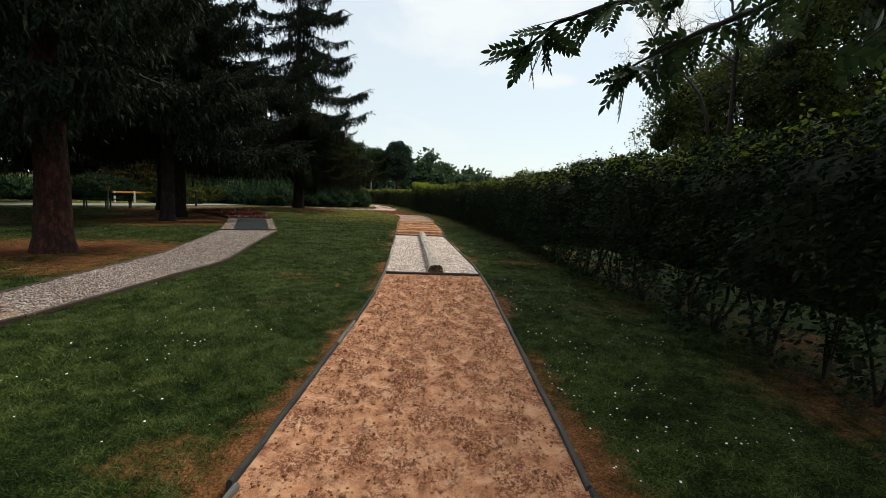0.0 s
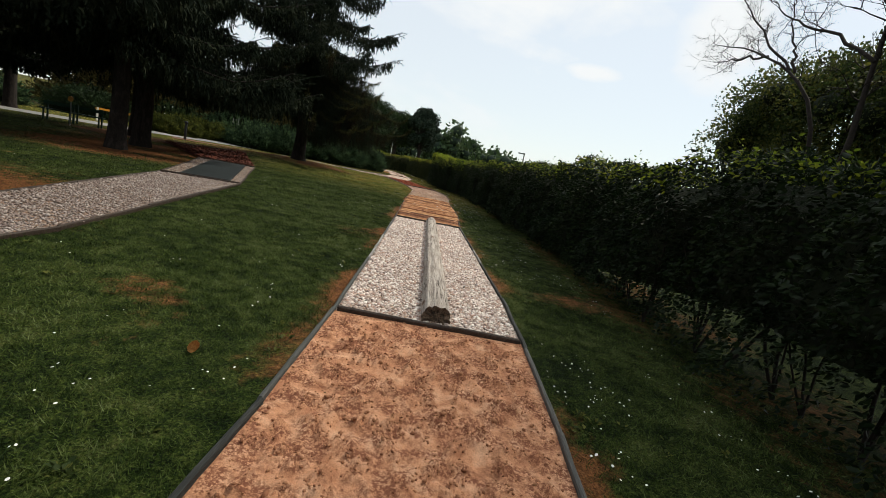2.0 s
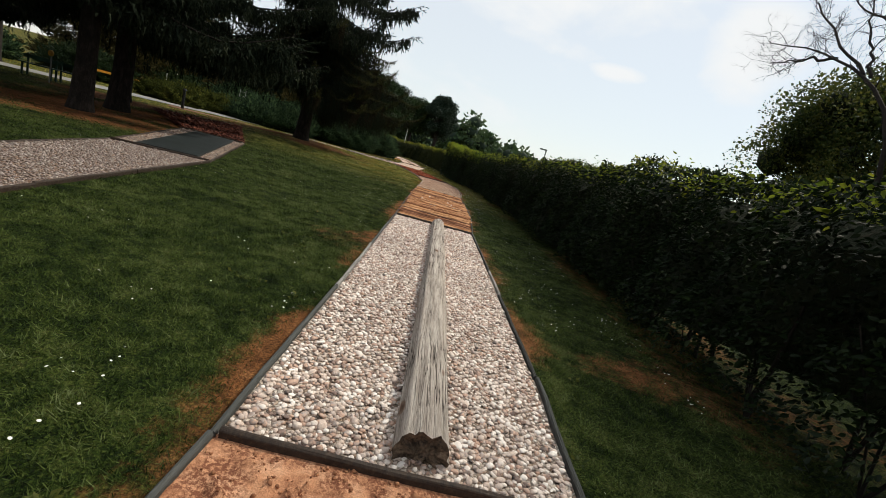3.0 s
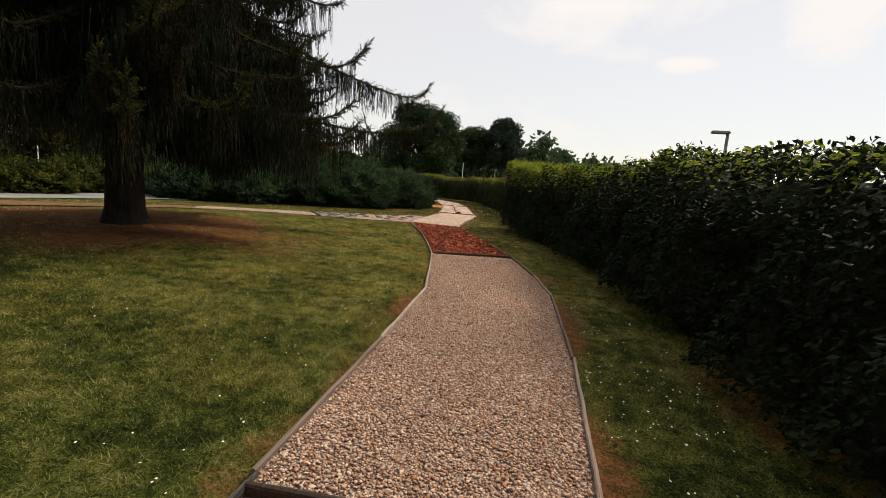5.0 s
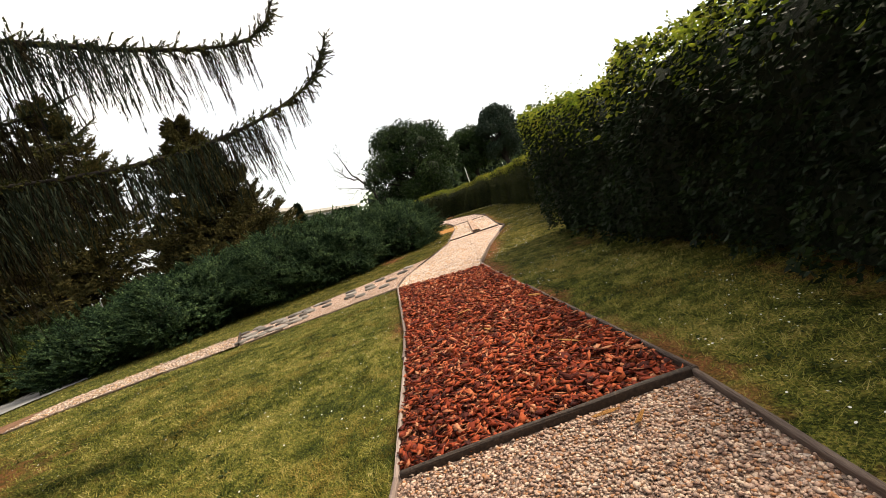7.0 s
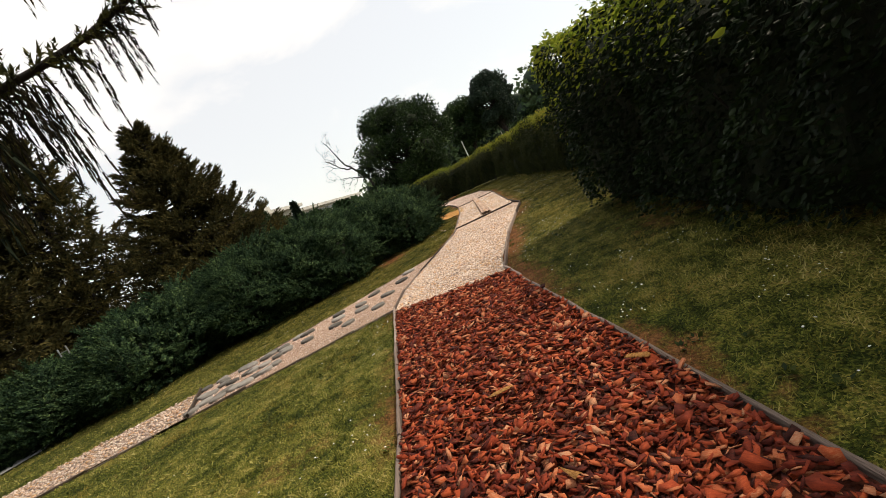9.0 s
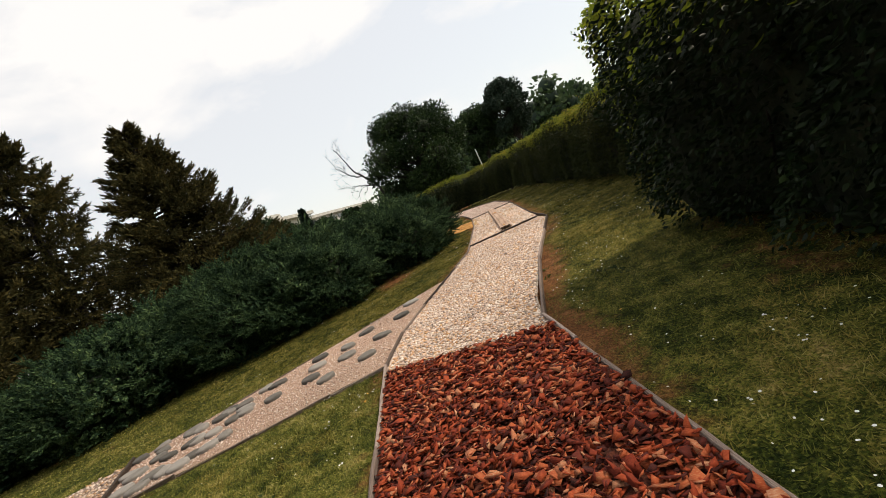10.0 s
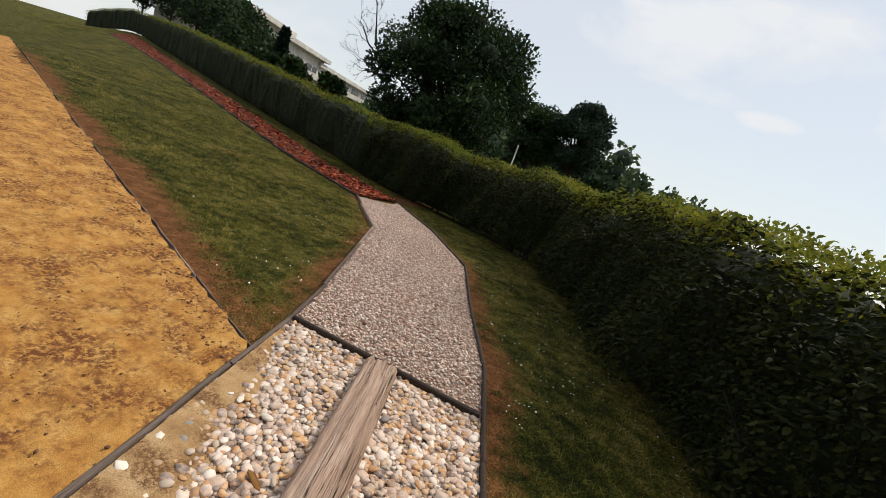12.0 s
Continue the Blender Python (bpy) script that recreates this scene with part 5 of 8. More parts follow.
def old_log(a, b, r, label, flat_top, rs, sunk=0.3, wood="old_log"):
    """A split, weathered log lying on the pebbles, with long cracks and ragged ends."""
    a, b = np.array(a, float), np.array(b, float)
    ln = np.linalg.norm(b - a)
    n, k = 70, 40
    groove = {int(q): rs.uniform(0.012, 0.030) for q in rs.choice(k, 12, replace=False)}
    v = []
    for i in range(n + 1):
        y = ln * i / n
        for j in range(k):
            t = 2 * math.pi * j / k
            rr = r * (1 - 0.10 * i / n) * (1 + 0.05 * noise.noise((math.cos(t) * 1.5, math.sin(t) * 1.5, y * 0.9)))
            if j in groove:
                rr -= groove[j] * max(0, min(1, 0.6 + 1.6 * noise.noise((j * 3.1, y * 0.8, 2.0))))
            rr += 0.006 * noise.noise((j * 1.7, y * 6.0, 5.0))
            x, z = rr * math.cos(t), rr * math.sin(t)
            if flat_top:
                z = min(z, flat_top + 0.012 * noise.noise((x * 14, y * 1.2, 1.0)) - (groove.get(j, 0) * 0.8))
            yo = 0.035 * noise.noise((math.cos(t) * 3, math.sin(t) * 3, 7.0 + i)) if i in (0, n) else 0
            v.append((x, y + yo, z))
    f = []
    for i in range(n):
        for j in range(k):
            p, q = i * k + j, i * k + (j + 1) % k
            f.append((p, p + k, q + k, q))
    body = mesh_np("log_body", v, f, M[wood], True)
    th = thing("log", label, "log")
    d = b - a
    th.matrix_basis = pose(a[0], a[1], 0.0, 0, 0, math.degrees(math.atan2(-d[0], d[1])))
    lb = put("log_body", body, th, "grey cracked weathered wood")
    lb.location = (0, 0, r * sunk)
    for s, i in ((-1, 0), (1, n)):
        bm = bmesh.new()
        ring = [Vector(v[i * k + j]) for j in range(k)]
        c = sum(ring, Vector()) / k
        prev = [bm.verts.new(p) for p in ring]
        for fr, dep in ((0.75, 0.012), (0.5, 0.03), (0.25, 0.022)):
            cur = [bm.verts.new(c + (p - c) * fr + Vector((0, -s * dep * (1 + noise.noise(p * 30)), 0.01 * noise.noise(p * 22)))) for p in ring]
            for j in range(k):
                bm.faces.new((prev[j], prev[(j + 1) % k], cur[(j + 1) % k], cur[j]))
            prev = cur
        bm.faces.new(prev)
        bmesh.ops.recalc_face_normals(bm, faces=bm.faces)
        e = part("log_end", bm, M["log_end"], th, "dark rotten end grain")
        e.location = (0, 0, r * sunk)
    return th


log_a = old_log((1.25, 3.62), (0.56, 10.5), 0.135, "long grey weathered log lying among pale pebbles", 0.115, R, 0.3, "pale_log")
log_b = old_log((-4.42, 37.12), (-6.07, 43.05), 0.135, "flat-topped grey split log with orange rot", 0.085, R, 0.06)


def rot_patch(parent, y, w, l, z):
    bm = bmesh.new()
    n = 14
    c = bm.verts.new((0, y, z + 0.004))
    ring = [bm.verts.new((w * math.cos(t) * R.uniform(0.7, 1.15), y + l * math.sin(t) * R.uniform(0.75, 1.15), z - 0.012)) for t in np.linspace(0, 2 * math.pi, n, endpoint=False)]
    mid = [bm.verts.new((p.co.x * 0.6, y + (p.co.y - y) * 0.6, z + R.uniform(-0.004, 0.012))) for p in ring]
    for i in range(n):
        j = (i + 1) % n
        bm.faces.new((ring[i], ring[j], mid[j], mid[i])); bm.faces.new((mid[i], mid[j], c))
    part("rotten_patch", bm, M["rot"], parent, "crumbling orange rotten wood")


rot_patch(log_b, 0.30, 0.040, 0.22, 0.094)
rot_patch(log_b, 4.05, 0.060, 0.16, 0.095)


def sand_spill():
    """Yellow sand trodden over the edging onto the pebbles."""
    ys = np.linspace(40.5, 42.9, 70)
    us = np.linspace(0, 1, 16)
    V = []
    for y in ys:
        t = (y - 40.5) / 2.4
        wd = (0.05 + 0.30 * math.sin(math.pi * min(1, 0.12 + t * 0.95)) ** 0.8) * (1 + 0.35 * noise.noise((y * 2.3, 3.0, 1.0)) + 0.2 * noise.noise((y * 7.0, 1.0, 1.0)))
        x0 = float(poly_x(LEFT, y)) + 0.028
        for u in us:
            V.append((x0 + wd * u, y, 0.036 * (1 - u ** 1.6) - 0.004 + 0.007 * noise.noise((x0 + wd * u * 9, y * 9, 0)) + 0.004 * noise.noise(((x0 + wd * u) * 30, y * 30, 4))))
    a = np.arange(len(V)).reshape(len(ys), len(us))
    f = np.stack([a[:-1, :-1], a[1:, :-1], a[1:, 1:], a[:-1, 1:]], -1).reshape(-1, 4)
    tagged(put("spilled_sand", mesh_np("spilled_sand", V, f, M["sand_mixed"], True)), "brownish yellow sand spilled over the edge of the pebbles", "sand", kind="stuff")


sand_spill()


# Stepping slices in the side bed
def slice_thing(x, y, r, rs, meshes=[]):
    k = 18
    ex = rs.uniform(0.72, 0.95)
    bm = bmesh.new()
    rings = []
    for rr, z in ((1.0, -0.04), (1.02, 0.022), (0.96, 0.036), (0.55, 0.039)):
        rings.append([bm.verts.new((r * rr * math.cos(t) * (1 + 0.06 * noise.noise((math.cos(t) * 2 + x, math.sin(t) * 2, y))), r * ex * rr * math.sin(t) * (1 + 0.06 * noise.noise((math.cos(t) * 2, math.sin(t) * 2 + y, x))), z + 0.004 * noise.noise((t * 2, x, rr)))) for t in np.linspace(0, 2 * math.pi, k, endpoint=False)])
    for a, b in zip(rings, rings[1:]):
        for i in range(k):
            bm.faces.new((a[i], a[(i + 1) % k], b[(i + 1) % k], b[i]))
    bm.faces.new(rings[-1])
    ob = part("stepping_slice", bm, M["stone"], None, "", True)
    ob.matrix_basis = pose(x, y, float(swell(x, y)), rs.normal() * 2, rs.normal() * 2, rs.uniform(0, 360))
    tagged(ob, "round grey stepping slice set in fine gravel", "stepping stone", "stepping slices")


SLICES = [(-7.29, 31.23), (-6.91, 31.16), (-6.49, 31.22), (-6.84, 31.70), (-6.07, 31.47), (-5.70, 31.29), (-6.47, 32.23), (-6.25, 31.86), (-6.00, 32.29), (-5.76, 31.88), (-5.29, 31.62), (-5.93, 32.73), (-5.39, 32.24), (-5.39, 32.91), (-5.47, 33.50)]
for x, y in SLICES:
    slice_thing(x, y, R.uniform(0.105, 0.14), R)
for i in range(9):
    for j in range(3):
        u, v = (j + 0.5) / 3 + R.uniform(-0.1, 0.1), 0.64 + 0.34 * i / 8 + R.uniform(-0.015, 0.015)
        x, y = (float(q) for q in bilinear(SIDE["stone_bed"], u, v))
        slice_thing(x, y, R.uniform(0.10, 0.14), R)

# Rubber mat
bm = bmesh.new()
c = [bilinear(SIDE["mat_bed"], u, v) for u, v in ((0.22, 0.02), (0.86, 0.02), (0.84, 0.98), (0.22, 0.98))]
lo = [bm.verts.new((p[0], p[1], 0.0)) for p in c]
hi = [bm.verts.new((p[0], p[1], 0.045)) for p in c]
bm.faces.new(hi)
for i in range(4):
    bm.faces.new((lo[i], lo[(i + 1) % 4], hi[(i + 1) % 4], hi[i]))
bmesh.ops.bevel(bm, geom=[e for e in bm.edges], offset=0.008, segments=2, affect="EDGES")
tagged(part("rubber_mat", bm, M["mat"]), "dark green rubber mat in a gravel bed", "mat")


# Hedges
def hedge(name, poly, height, depth, label, rs, density, size, young, stem_gap=0.55, top_shoots=1.0, bulge=0.0, bare_to=1.0, leaf_mat="hedge_leaf", young_mat="hedge_young_lit", climb=0.0, leaf=(LEAF_V, LEAF_F)):
    """A clipped hedge along a line of its path-side foot; it stands to the right of the line's run."""
    p = np.asarray(poly, float)
    seg = np.r_[0, np.cumsum(np.linalg.norm(np.diff(p, axis=0), axis=1))]
    total = seg[-1]
    par = thing(name, label, "hedge")

    def frame_at(s):
        x, y = np.interp(s, seg, p[:, 0]), np.interp(s, seg, p[:, 1])
        e = 0.4
        tx = np.interp(s + e, seg, p[:, 0]) - np.interp(s - e, seg, p[:, 0])
        ty = np.interp(s + e, seg, p[:, 1]) - np.interp(s - e, seg, p[:, 1])
        n = np.sqrt(tx * tx + ty * ty) + 1e-9
        return x, y, tx / n, ty / n

    def at(s, d, z):
        x, y, tx, ty = frame_at(s)
        return np.stack([x + ty * d, y - tx * d, z + swell(x + ty * d, y - tx * d)], -1)

    def top(s):
        return height + climb * np.clip((s - 22) / 36, 0, 1) + bulge * np.clip((s - total + 6) / 6, 0, 1) + 0.07 * np.sin(s * 1.3) + 0.05 * np.sin(s * 3.1 + 1) + 0.04 * np.sin(s * 7.7)

    def wob(s, z):
        return 0.10 * np.sin(s * 1.9 + z * 2.0) + 0.07 * np.sin(s * 4.3 + 1.3 + z * 3.1) + 0.05 * np.sin(s * 9.1 + z * 5)

    def gap(s):
        """The foot of the foliage: open stems at the start, leafy to the ground further on."""
        return 0.06 + (stem_gap - 0.06) * np.clip((bare_to - s) / 5.0, 0, 1)

    # inside mass: a solid core, coloured nearly black for the shade within
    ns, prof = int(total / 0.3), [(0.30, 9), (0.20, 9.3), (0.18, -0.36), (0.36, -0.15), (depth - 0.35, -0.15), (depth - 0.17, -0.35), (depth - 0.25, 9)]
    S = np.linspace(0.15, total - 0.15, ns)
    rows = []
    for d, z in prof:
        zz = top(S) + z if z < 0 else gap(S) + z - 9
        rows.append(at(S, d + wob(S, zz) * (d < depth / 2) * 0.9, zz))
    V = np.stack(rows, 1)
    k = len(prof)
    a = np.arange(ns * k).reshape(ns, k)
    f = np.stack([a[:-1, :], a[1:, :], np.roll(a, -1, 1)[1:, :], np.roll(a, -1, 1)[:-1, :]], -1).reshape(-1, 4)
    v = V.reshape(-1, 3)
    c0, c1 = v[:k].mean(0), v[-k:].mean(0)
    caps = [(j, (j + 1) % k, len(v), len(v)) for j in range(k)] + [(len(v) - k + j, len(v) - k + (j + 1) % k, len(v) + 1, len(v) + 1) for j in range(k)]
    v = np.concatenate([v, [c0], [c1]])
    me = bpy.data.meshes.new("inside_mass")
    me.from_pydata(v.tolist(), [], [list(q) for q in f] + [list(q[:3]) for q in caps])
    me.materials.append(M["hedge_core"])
    put("inside_mass", me, par, "solid core coloured dark for the shade among twigs and leaves")["kind"] = "stuff"

    # leaves: front, top, back, ends
    n_front, n_top, n_back = int(total * (height + 0.35 * climb) * density), int(total * depth * density * 0.8), int(total * height * density * 0.10)
    s = rs.uniform(0, total, n_front)
    if total > 60:
        n_top = int(0.9 * n_top)
        s = np.where(rs.rand(n_front) < 0.6, rs.uniform(0, 28, n_front), s)
    z = top(s) * rs.uniform(0.03, 1.02, n_front) ** 0.85
    keep = rs.rand(n_front) < np.clip(0.30 + z / (gap(s) + 0.3), 0, 1)
    s, z = s[keep], z[keep]
    d = wob(s, z) + rs.exponential(0.06, len(s)) - 0.05 + (0.20 * fnoise(s, z, 2.4, 51.0) if bulge else 0.0)
    pos1 = at(s, d, z)
    x, y, tx, ty = frame_at(s)
    dir1 = np.stack([-ty, tx, np.full(len(s), -0.45)], 1) + rs.normal(0, 0.55, (len(s), 3))
    s2 = rs.uniform(0, total, n_top)
    if total > 60:
        s2 = np.where(rs.rand(n_top) < 0.4, rs.uniform(0, 28, n_top), s2)
    d2 = rs.uniform(0, depth, n_top)
    z2 = top(s2) + 0.05 * np.sin(d2 * 9 + s2 * 4) + rs.normal(0, 0.035, n_top)
    pos2 = at(s2, d2, z2)
    dir2 = np.stack([rs.normal(0, 0.7, n_top), rs.normal(0, 0.7, n_top), rs.uniform(-0.1, 0.9, n_top)], 1)
    s3 = rs.uniform(0, total, n_back)
    z3 = top(s3) * rs.uniform(0.15, 1.0, n_back)
    pos3 = at(s3, depth - 0.05 + rs.normal(0, 0.08, n_back), z3)
    dir3 = rs.normal(0, 0.7, (n_back, 3)) + np.array([0.4, 0, -0.2])
    ne = int(depth * height * density * 1.2)
    pe, de = [], []
    for send, sg in ((0.0, -1), (total, 1)):
        x, y, tx, ty = frame_at(np.full(ne, send))
        zz = height * 1.0 * rs.uniform(0.05, 1.05, ne)
        dd = rs.uniform(0, depth, ne)
        off = rs.normal(0.0, 0.07, ne) + 0.08 * np.sin(zz * 4 + dd * 5)
        pe.append(np.stack([x + ty * dd + sg * tx * off, y - tx * dd + sg * ty * off, zz * (1 + bulge / height * (sg > 0))], 1))
        de.append(np.stack([sg * tx, sg * ty, np.full(ne, -0.4)], 1) + rs.normal(0, 0.5, (ne, 3)))
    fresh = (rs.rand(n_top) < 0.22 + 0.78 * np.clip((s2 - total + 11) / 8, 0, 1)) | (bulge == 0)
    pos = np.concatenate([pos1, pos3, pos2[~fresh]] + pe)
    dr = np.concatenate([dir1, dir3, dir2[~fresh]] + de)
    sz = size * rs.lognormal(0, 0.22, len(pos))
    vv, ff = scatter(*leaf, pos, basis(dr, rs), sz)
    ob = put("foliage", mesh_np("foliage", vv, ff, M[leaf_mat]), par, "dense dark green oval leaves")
    ob["kind"] = "stuff"
    # top growth: young shoots and leaves, their pale colour also standing for sunlight
    nsh = int(total * 13 * top_shoots)
    s4, d4 = rs.uniform(0, total, nsh), rs.uniform(-0.05, depth, nsh)
    hgt = rs.gamma(2.0, 0.05, nsh) * (0.5 + top_shoots * 0.8)
    base = at(s4, d4, top(s4))
    lean = rs.normal(0, 0.3, (nsh, 2))
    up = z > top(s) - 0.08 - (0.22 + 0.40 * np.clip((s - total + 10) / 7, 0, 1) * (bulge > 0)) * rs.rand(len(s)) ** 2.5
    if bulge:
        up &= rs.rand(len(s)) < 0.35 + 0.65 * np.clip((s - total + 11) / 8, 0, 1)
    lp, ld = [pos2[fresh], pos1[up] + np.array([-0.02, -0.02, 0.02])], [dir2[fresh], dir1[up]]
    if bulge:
        # pale leaves on the end face, more towards the top, paint it sunlit
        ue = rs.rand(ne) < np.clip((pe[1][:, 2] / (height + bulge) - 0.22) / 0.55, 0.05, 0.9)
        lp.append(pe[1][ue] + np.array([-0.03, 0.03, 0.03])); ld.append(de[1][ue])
    stems = []
    for j in range(7):
        t = (j + 0.6) / 7
        q = base + np.stack([lean[:, 0] * hgt * t, lean[:, 1] * hgt * t, hgt * t], 1)
        lp.append(q); ld.append(np.stack([np.cos(j * 2.4 + s4), np.sin(j * 2.4 + s4), np.full(nsh, 0.45)], 1))
    tip = base + np.stack([lean[:, 0] * hgt, lean[:, 1] * hgt, hgt], 1)
    wv = np.array([0.0025, 0.0, 0.0])
    sv = np.stack([base - np.array([0, 0, 0.1]) - wv, base - np.array([0, 0, 0.1]) + wv, tip], 1).reshape(-1, 3)
    lp, ld = np.concatenate(lp), np.concatenate(ld)
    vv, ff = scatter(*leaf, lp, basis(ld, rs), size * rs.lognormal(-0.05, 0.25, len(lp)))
    ob = put("young_growth", mesh_np("young_growth", vv, ff, M[young_mat if young else leaf_mat]), par, "yellow-green young shoots and sunlit-coloured leaves, mostly along the top")
    ob["kind"] = "stuff"
    put("shoot_growth", mesh_np("shoot_growth", sv, np.arange(len(sv)).reshape(-1, 3), M["twig"]), par)["kind"] = "stuff"
    # stems at the foot
    st = []
    for sj in np.arange(0.2, total, 0.42):
        b = at(np.array([sj + rs.normal() * 0.1]), np.array([depth * 0.42 + rs.normal() * 0.1]), np.array([-0.05]))[0]
        for _ in range(3):
            e = b + np.array([rs.normal() * 0.22, rs.normal() * 0.22, stem_gap + 0.5])
            m1 = b * 0.6 + e * 0.4 + rs.normal(0, 0.04, 3)
            r0 = rs.uniform(0.010, 0.024)
            st.append(tube([b, m1, e], [r0, r0 * 0.8, r0 * 0.5], 5))
    vv, ff = join(st)
    put("stem_thicket", mesh_np("stem_thicket", vv, ff, M["twig"], True), par, "thin dark stems")["kind"] = "stuff"


hedge("hedge", HEDGE_1, 1.90, 1.25, "tall clipped dark green leafy hedge with pale young shoots", R, 1450, 0.050, True, 0.6, 0.8, 0.28, 21.0, leaf=(OVAL_V, OVAL_F))
hedge("hedge", HEDGE_2, 1.73, 1.1, "clipped hedge with yellowish young tops, bending with the path", R, 560, 0.048, True, 0.3, 0.45, 0, 1.0, "hedge_leaf_2", "hedge_young_2", 0.8, (OVAL_V, OVAL_F))


# Junipers and shrubs
def shrub(name, boxes, material, label, rs, density, length, category="shrub", up=0.42):
    """A low spreading conifer of overlapping feathery plumes; boxes: (x, y, rx, ry, height) mounds."""
    par = thing(name, label, category)
    tpl = [brush_template(18, rs, 1.0, 3.4) for _ in range(3)]
    pieces, cores = [], []
    for x, y, rx, ry, h in boxes:
        size = (rx * ry) ** 0.5
        n = int(density * 0.075 * size * 2 * (h + size))
        a = rs.uniform(0, 2 * np.pi, n)
        z = rs.uniform(0.0, 1.0, n) ** 0.8
        rad = np.sqrt(np.clip(1 - z ** 2.2, 0, 1)) * (0.76 + 0.20 * np.clip(z / 0.3, 0, 1))
        lump = 1 + 0.13 * np.sin(a * 5 + x) + 0.11 * np.sin(a * 9 + z * 12 + y)
        base = np.stack([x + rx * rad * lump * np.cos(a), y + ry * rad * lump * np.sin(a), np.clip(h * z * lump, 0.05, None)], 1)
        d = np.stack([np.cos(a) * (0.2 + rad), np.sin(a) * (0.2 + rad), up * (0.45 + z)], 1) + rs.normal(0, 0.28, (n, 3))
        d /= np.linalg.norm(d, axis=1, keepdims=True)
        side = np.cross(d, [0, 0, 1.0]); side /= np.linalg.norm(side, axis=1, keepdims=True) + 1e-9
        pl = rs.uniform(1.4, 2.9, n) * length
        m = 8
        q = rs.uniform(-0.35, 1.0, (n, m))
        sg = rs.uniform(-1, 1, (n, m))
        wide = sg * (1 - np.clip(q, 0, 1)) * 0.32
        P = base[:, None] + d[:, None] * (q * pl[:, None])[..., None] + side[:, None] * (wide * pl[:, None])[..., None]
        P[..., 2] += -0.10 * pl[:, None] * q ** 2 - 0.25 * np.abs(wide) * pl[:, None] + rs.normal(0, 0.012, (n, m))
        D = d[:, None] + side[:, None] * (sg * 0.55)[..., None] + rs.normal(0, 0.16, (n, m, 3))
        P, D = P.reshape(-1, 3), D.reshape(-1, 3)
        P[:, 2] = np.maximum(P[:, 2], 0.03) + swell(P[:, 0], P[:, 1])
        k = len(P) // 3
        for i in range(3):
            s = slice(i * k, (i + 1) * k)
            ls = length * rs.lognormal(0.55, 0.30, k)
            pieces.append(scatter(*tpl[i], P[s], basis(D[s], rs), np.stack([0.15 * ls, ls, 0.15 * ls], 1)))
        k = int(density * 6.0 * size)
        a = rs.uniform(0, 2 * np.pi, k)
        z = rs.uniform(0, 1, k)
        rad = np.sqrt(np.clip(1 - z ** 2.2, 0, 1)) * rs.uniform(0.74, 0.92, k) * (0.82 + 0.18 * np.clip(z / 0.3, 0, 1))
        lump = 1 + 0.13 * np.sin(a * 5 + x) + 0.11 * np.sin(a * 9 + z * 12 + y)
        P = np.stack([x + rx * rad * lump * np.cos(a), y + ry * rad * lump * np.sin(a), np.clip(h * z * lump * 0.97, 0.04, None)], 1)
        P[:, 2] += swell(P[:, 0], P[:, 1])
        D = np.stack([np.cos(a), np.sin(a), 0.2 + z], 1) + rs.normal(0, 0.6, (k, 3))
        ls = length * rs.uniform(1.8, 2.8, k)
        pieces.append(scatter(*tpl[0], P, basis(D, rs), np.stack([0.26 * ls, ls, 0.26 * ls], 1)))
        # solid core of the mound, its dark colour standing for inner shade
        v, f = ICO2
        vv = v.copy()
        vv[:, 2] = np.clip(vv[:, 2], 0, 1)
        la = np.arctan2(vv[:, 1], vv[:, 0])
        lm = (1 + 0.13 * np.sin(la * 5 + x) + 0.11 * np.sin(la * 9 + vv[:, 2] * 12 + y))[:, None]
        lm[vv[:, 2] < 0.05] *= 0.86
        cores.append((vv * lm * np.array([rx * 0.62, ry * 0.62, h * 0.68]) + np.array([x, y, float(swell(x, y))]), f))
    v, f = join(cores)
    put("inside_mass", mesh_np("inside_mass", v, f, M["hedge_core"], True), par, "solid core coloured dark for the shade inside")["kind"] = "stuff"
    v, f = join(pieces)
    ob = put("sprays", mesh_np("sprays", v, f, M[material]), par, "")
    ob["kind"] = "stuff"


shrub("juniper", [(-9.2, 36.6, 1.75, 2.35, 1.7), (-7.85, 38.8, 1.6, 1.9, 1.6), (-10.9, 35.6, 2.35, 2.05, 1.9), (-10.2, 38.3, 2.2, 1.9, 1.85), (-9.1, 40.1, 1.15, 1.15, 1.45)], "juniper", "broad spreading blue-green juniper beside the path", R, 460, 0.088)
shrub("juniper", [(-12.9, 33.2, 1.9, 1.8, 1.55), (-15.0, 32.3, 1.9, 1.8, 1.35), (-13.2, 35.2, 2.0, 1.7, 1.75), (-15.4, 35.4, 2.2, 1.9, 1.7), (-12.4, 37.2, 2.2, 1.8, 1.9)], "juniper", "broad spreading dark green juniper", R, 190, 0.13)
shrub("juniper", [(-17.4, 36.5, 2.2, 2.0, 1.5), (-19.8, 38.0, 2.4, 2.0, 1.8)], "juniper", "spreading dark green juniper behind the lawn", R, 150, 0.20)
shrub("yellow_juniper", [(-17.8, 32.6, 1.7, 1.3, 0.95), (-18.6, 30.6, 1.7, 1.5, 1.05), (-18.6, 28.4, 1.7, 1.5, 0.85)], "yew", "low yellow-green spreading juniper", R, 240, 0.13, up=0.35)
shrub("shrub", [(-22.5, 34.5, 2.2, 1.8, 1.6), (-24.5, 29, 2.4, 2.0, 1.4)], "oak_leaf", "dark green rounded evergreen shrub", R, 150, 0.18)
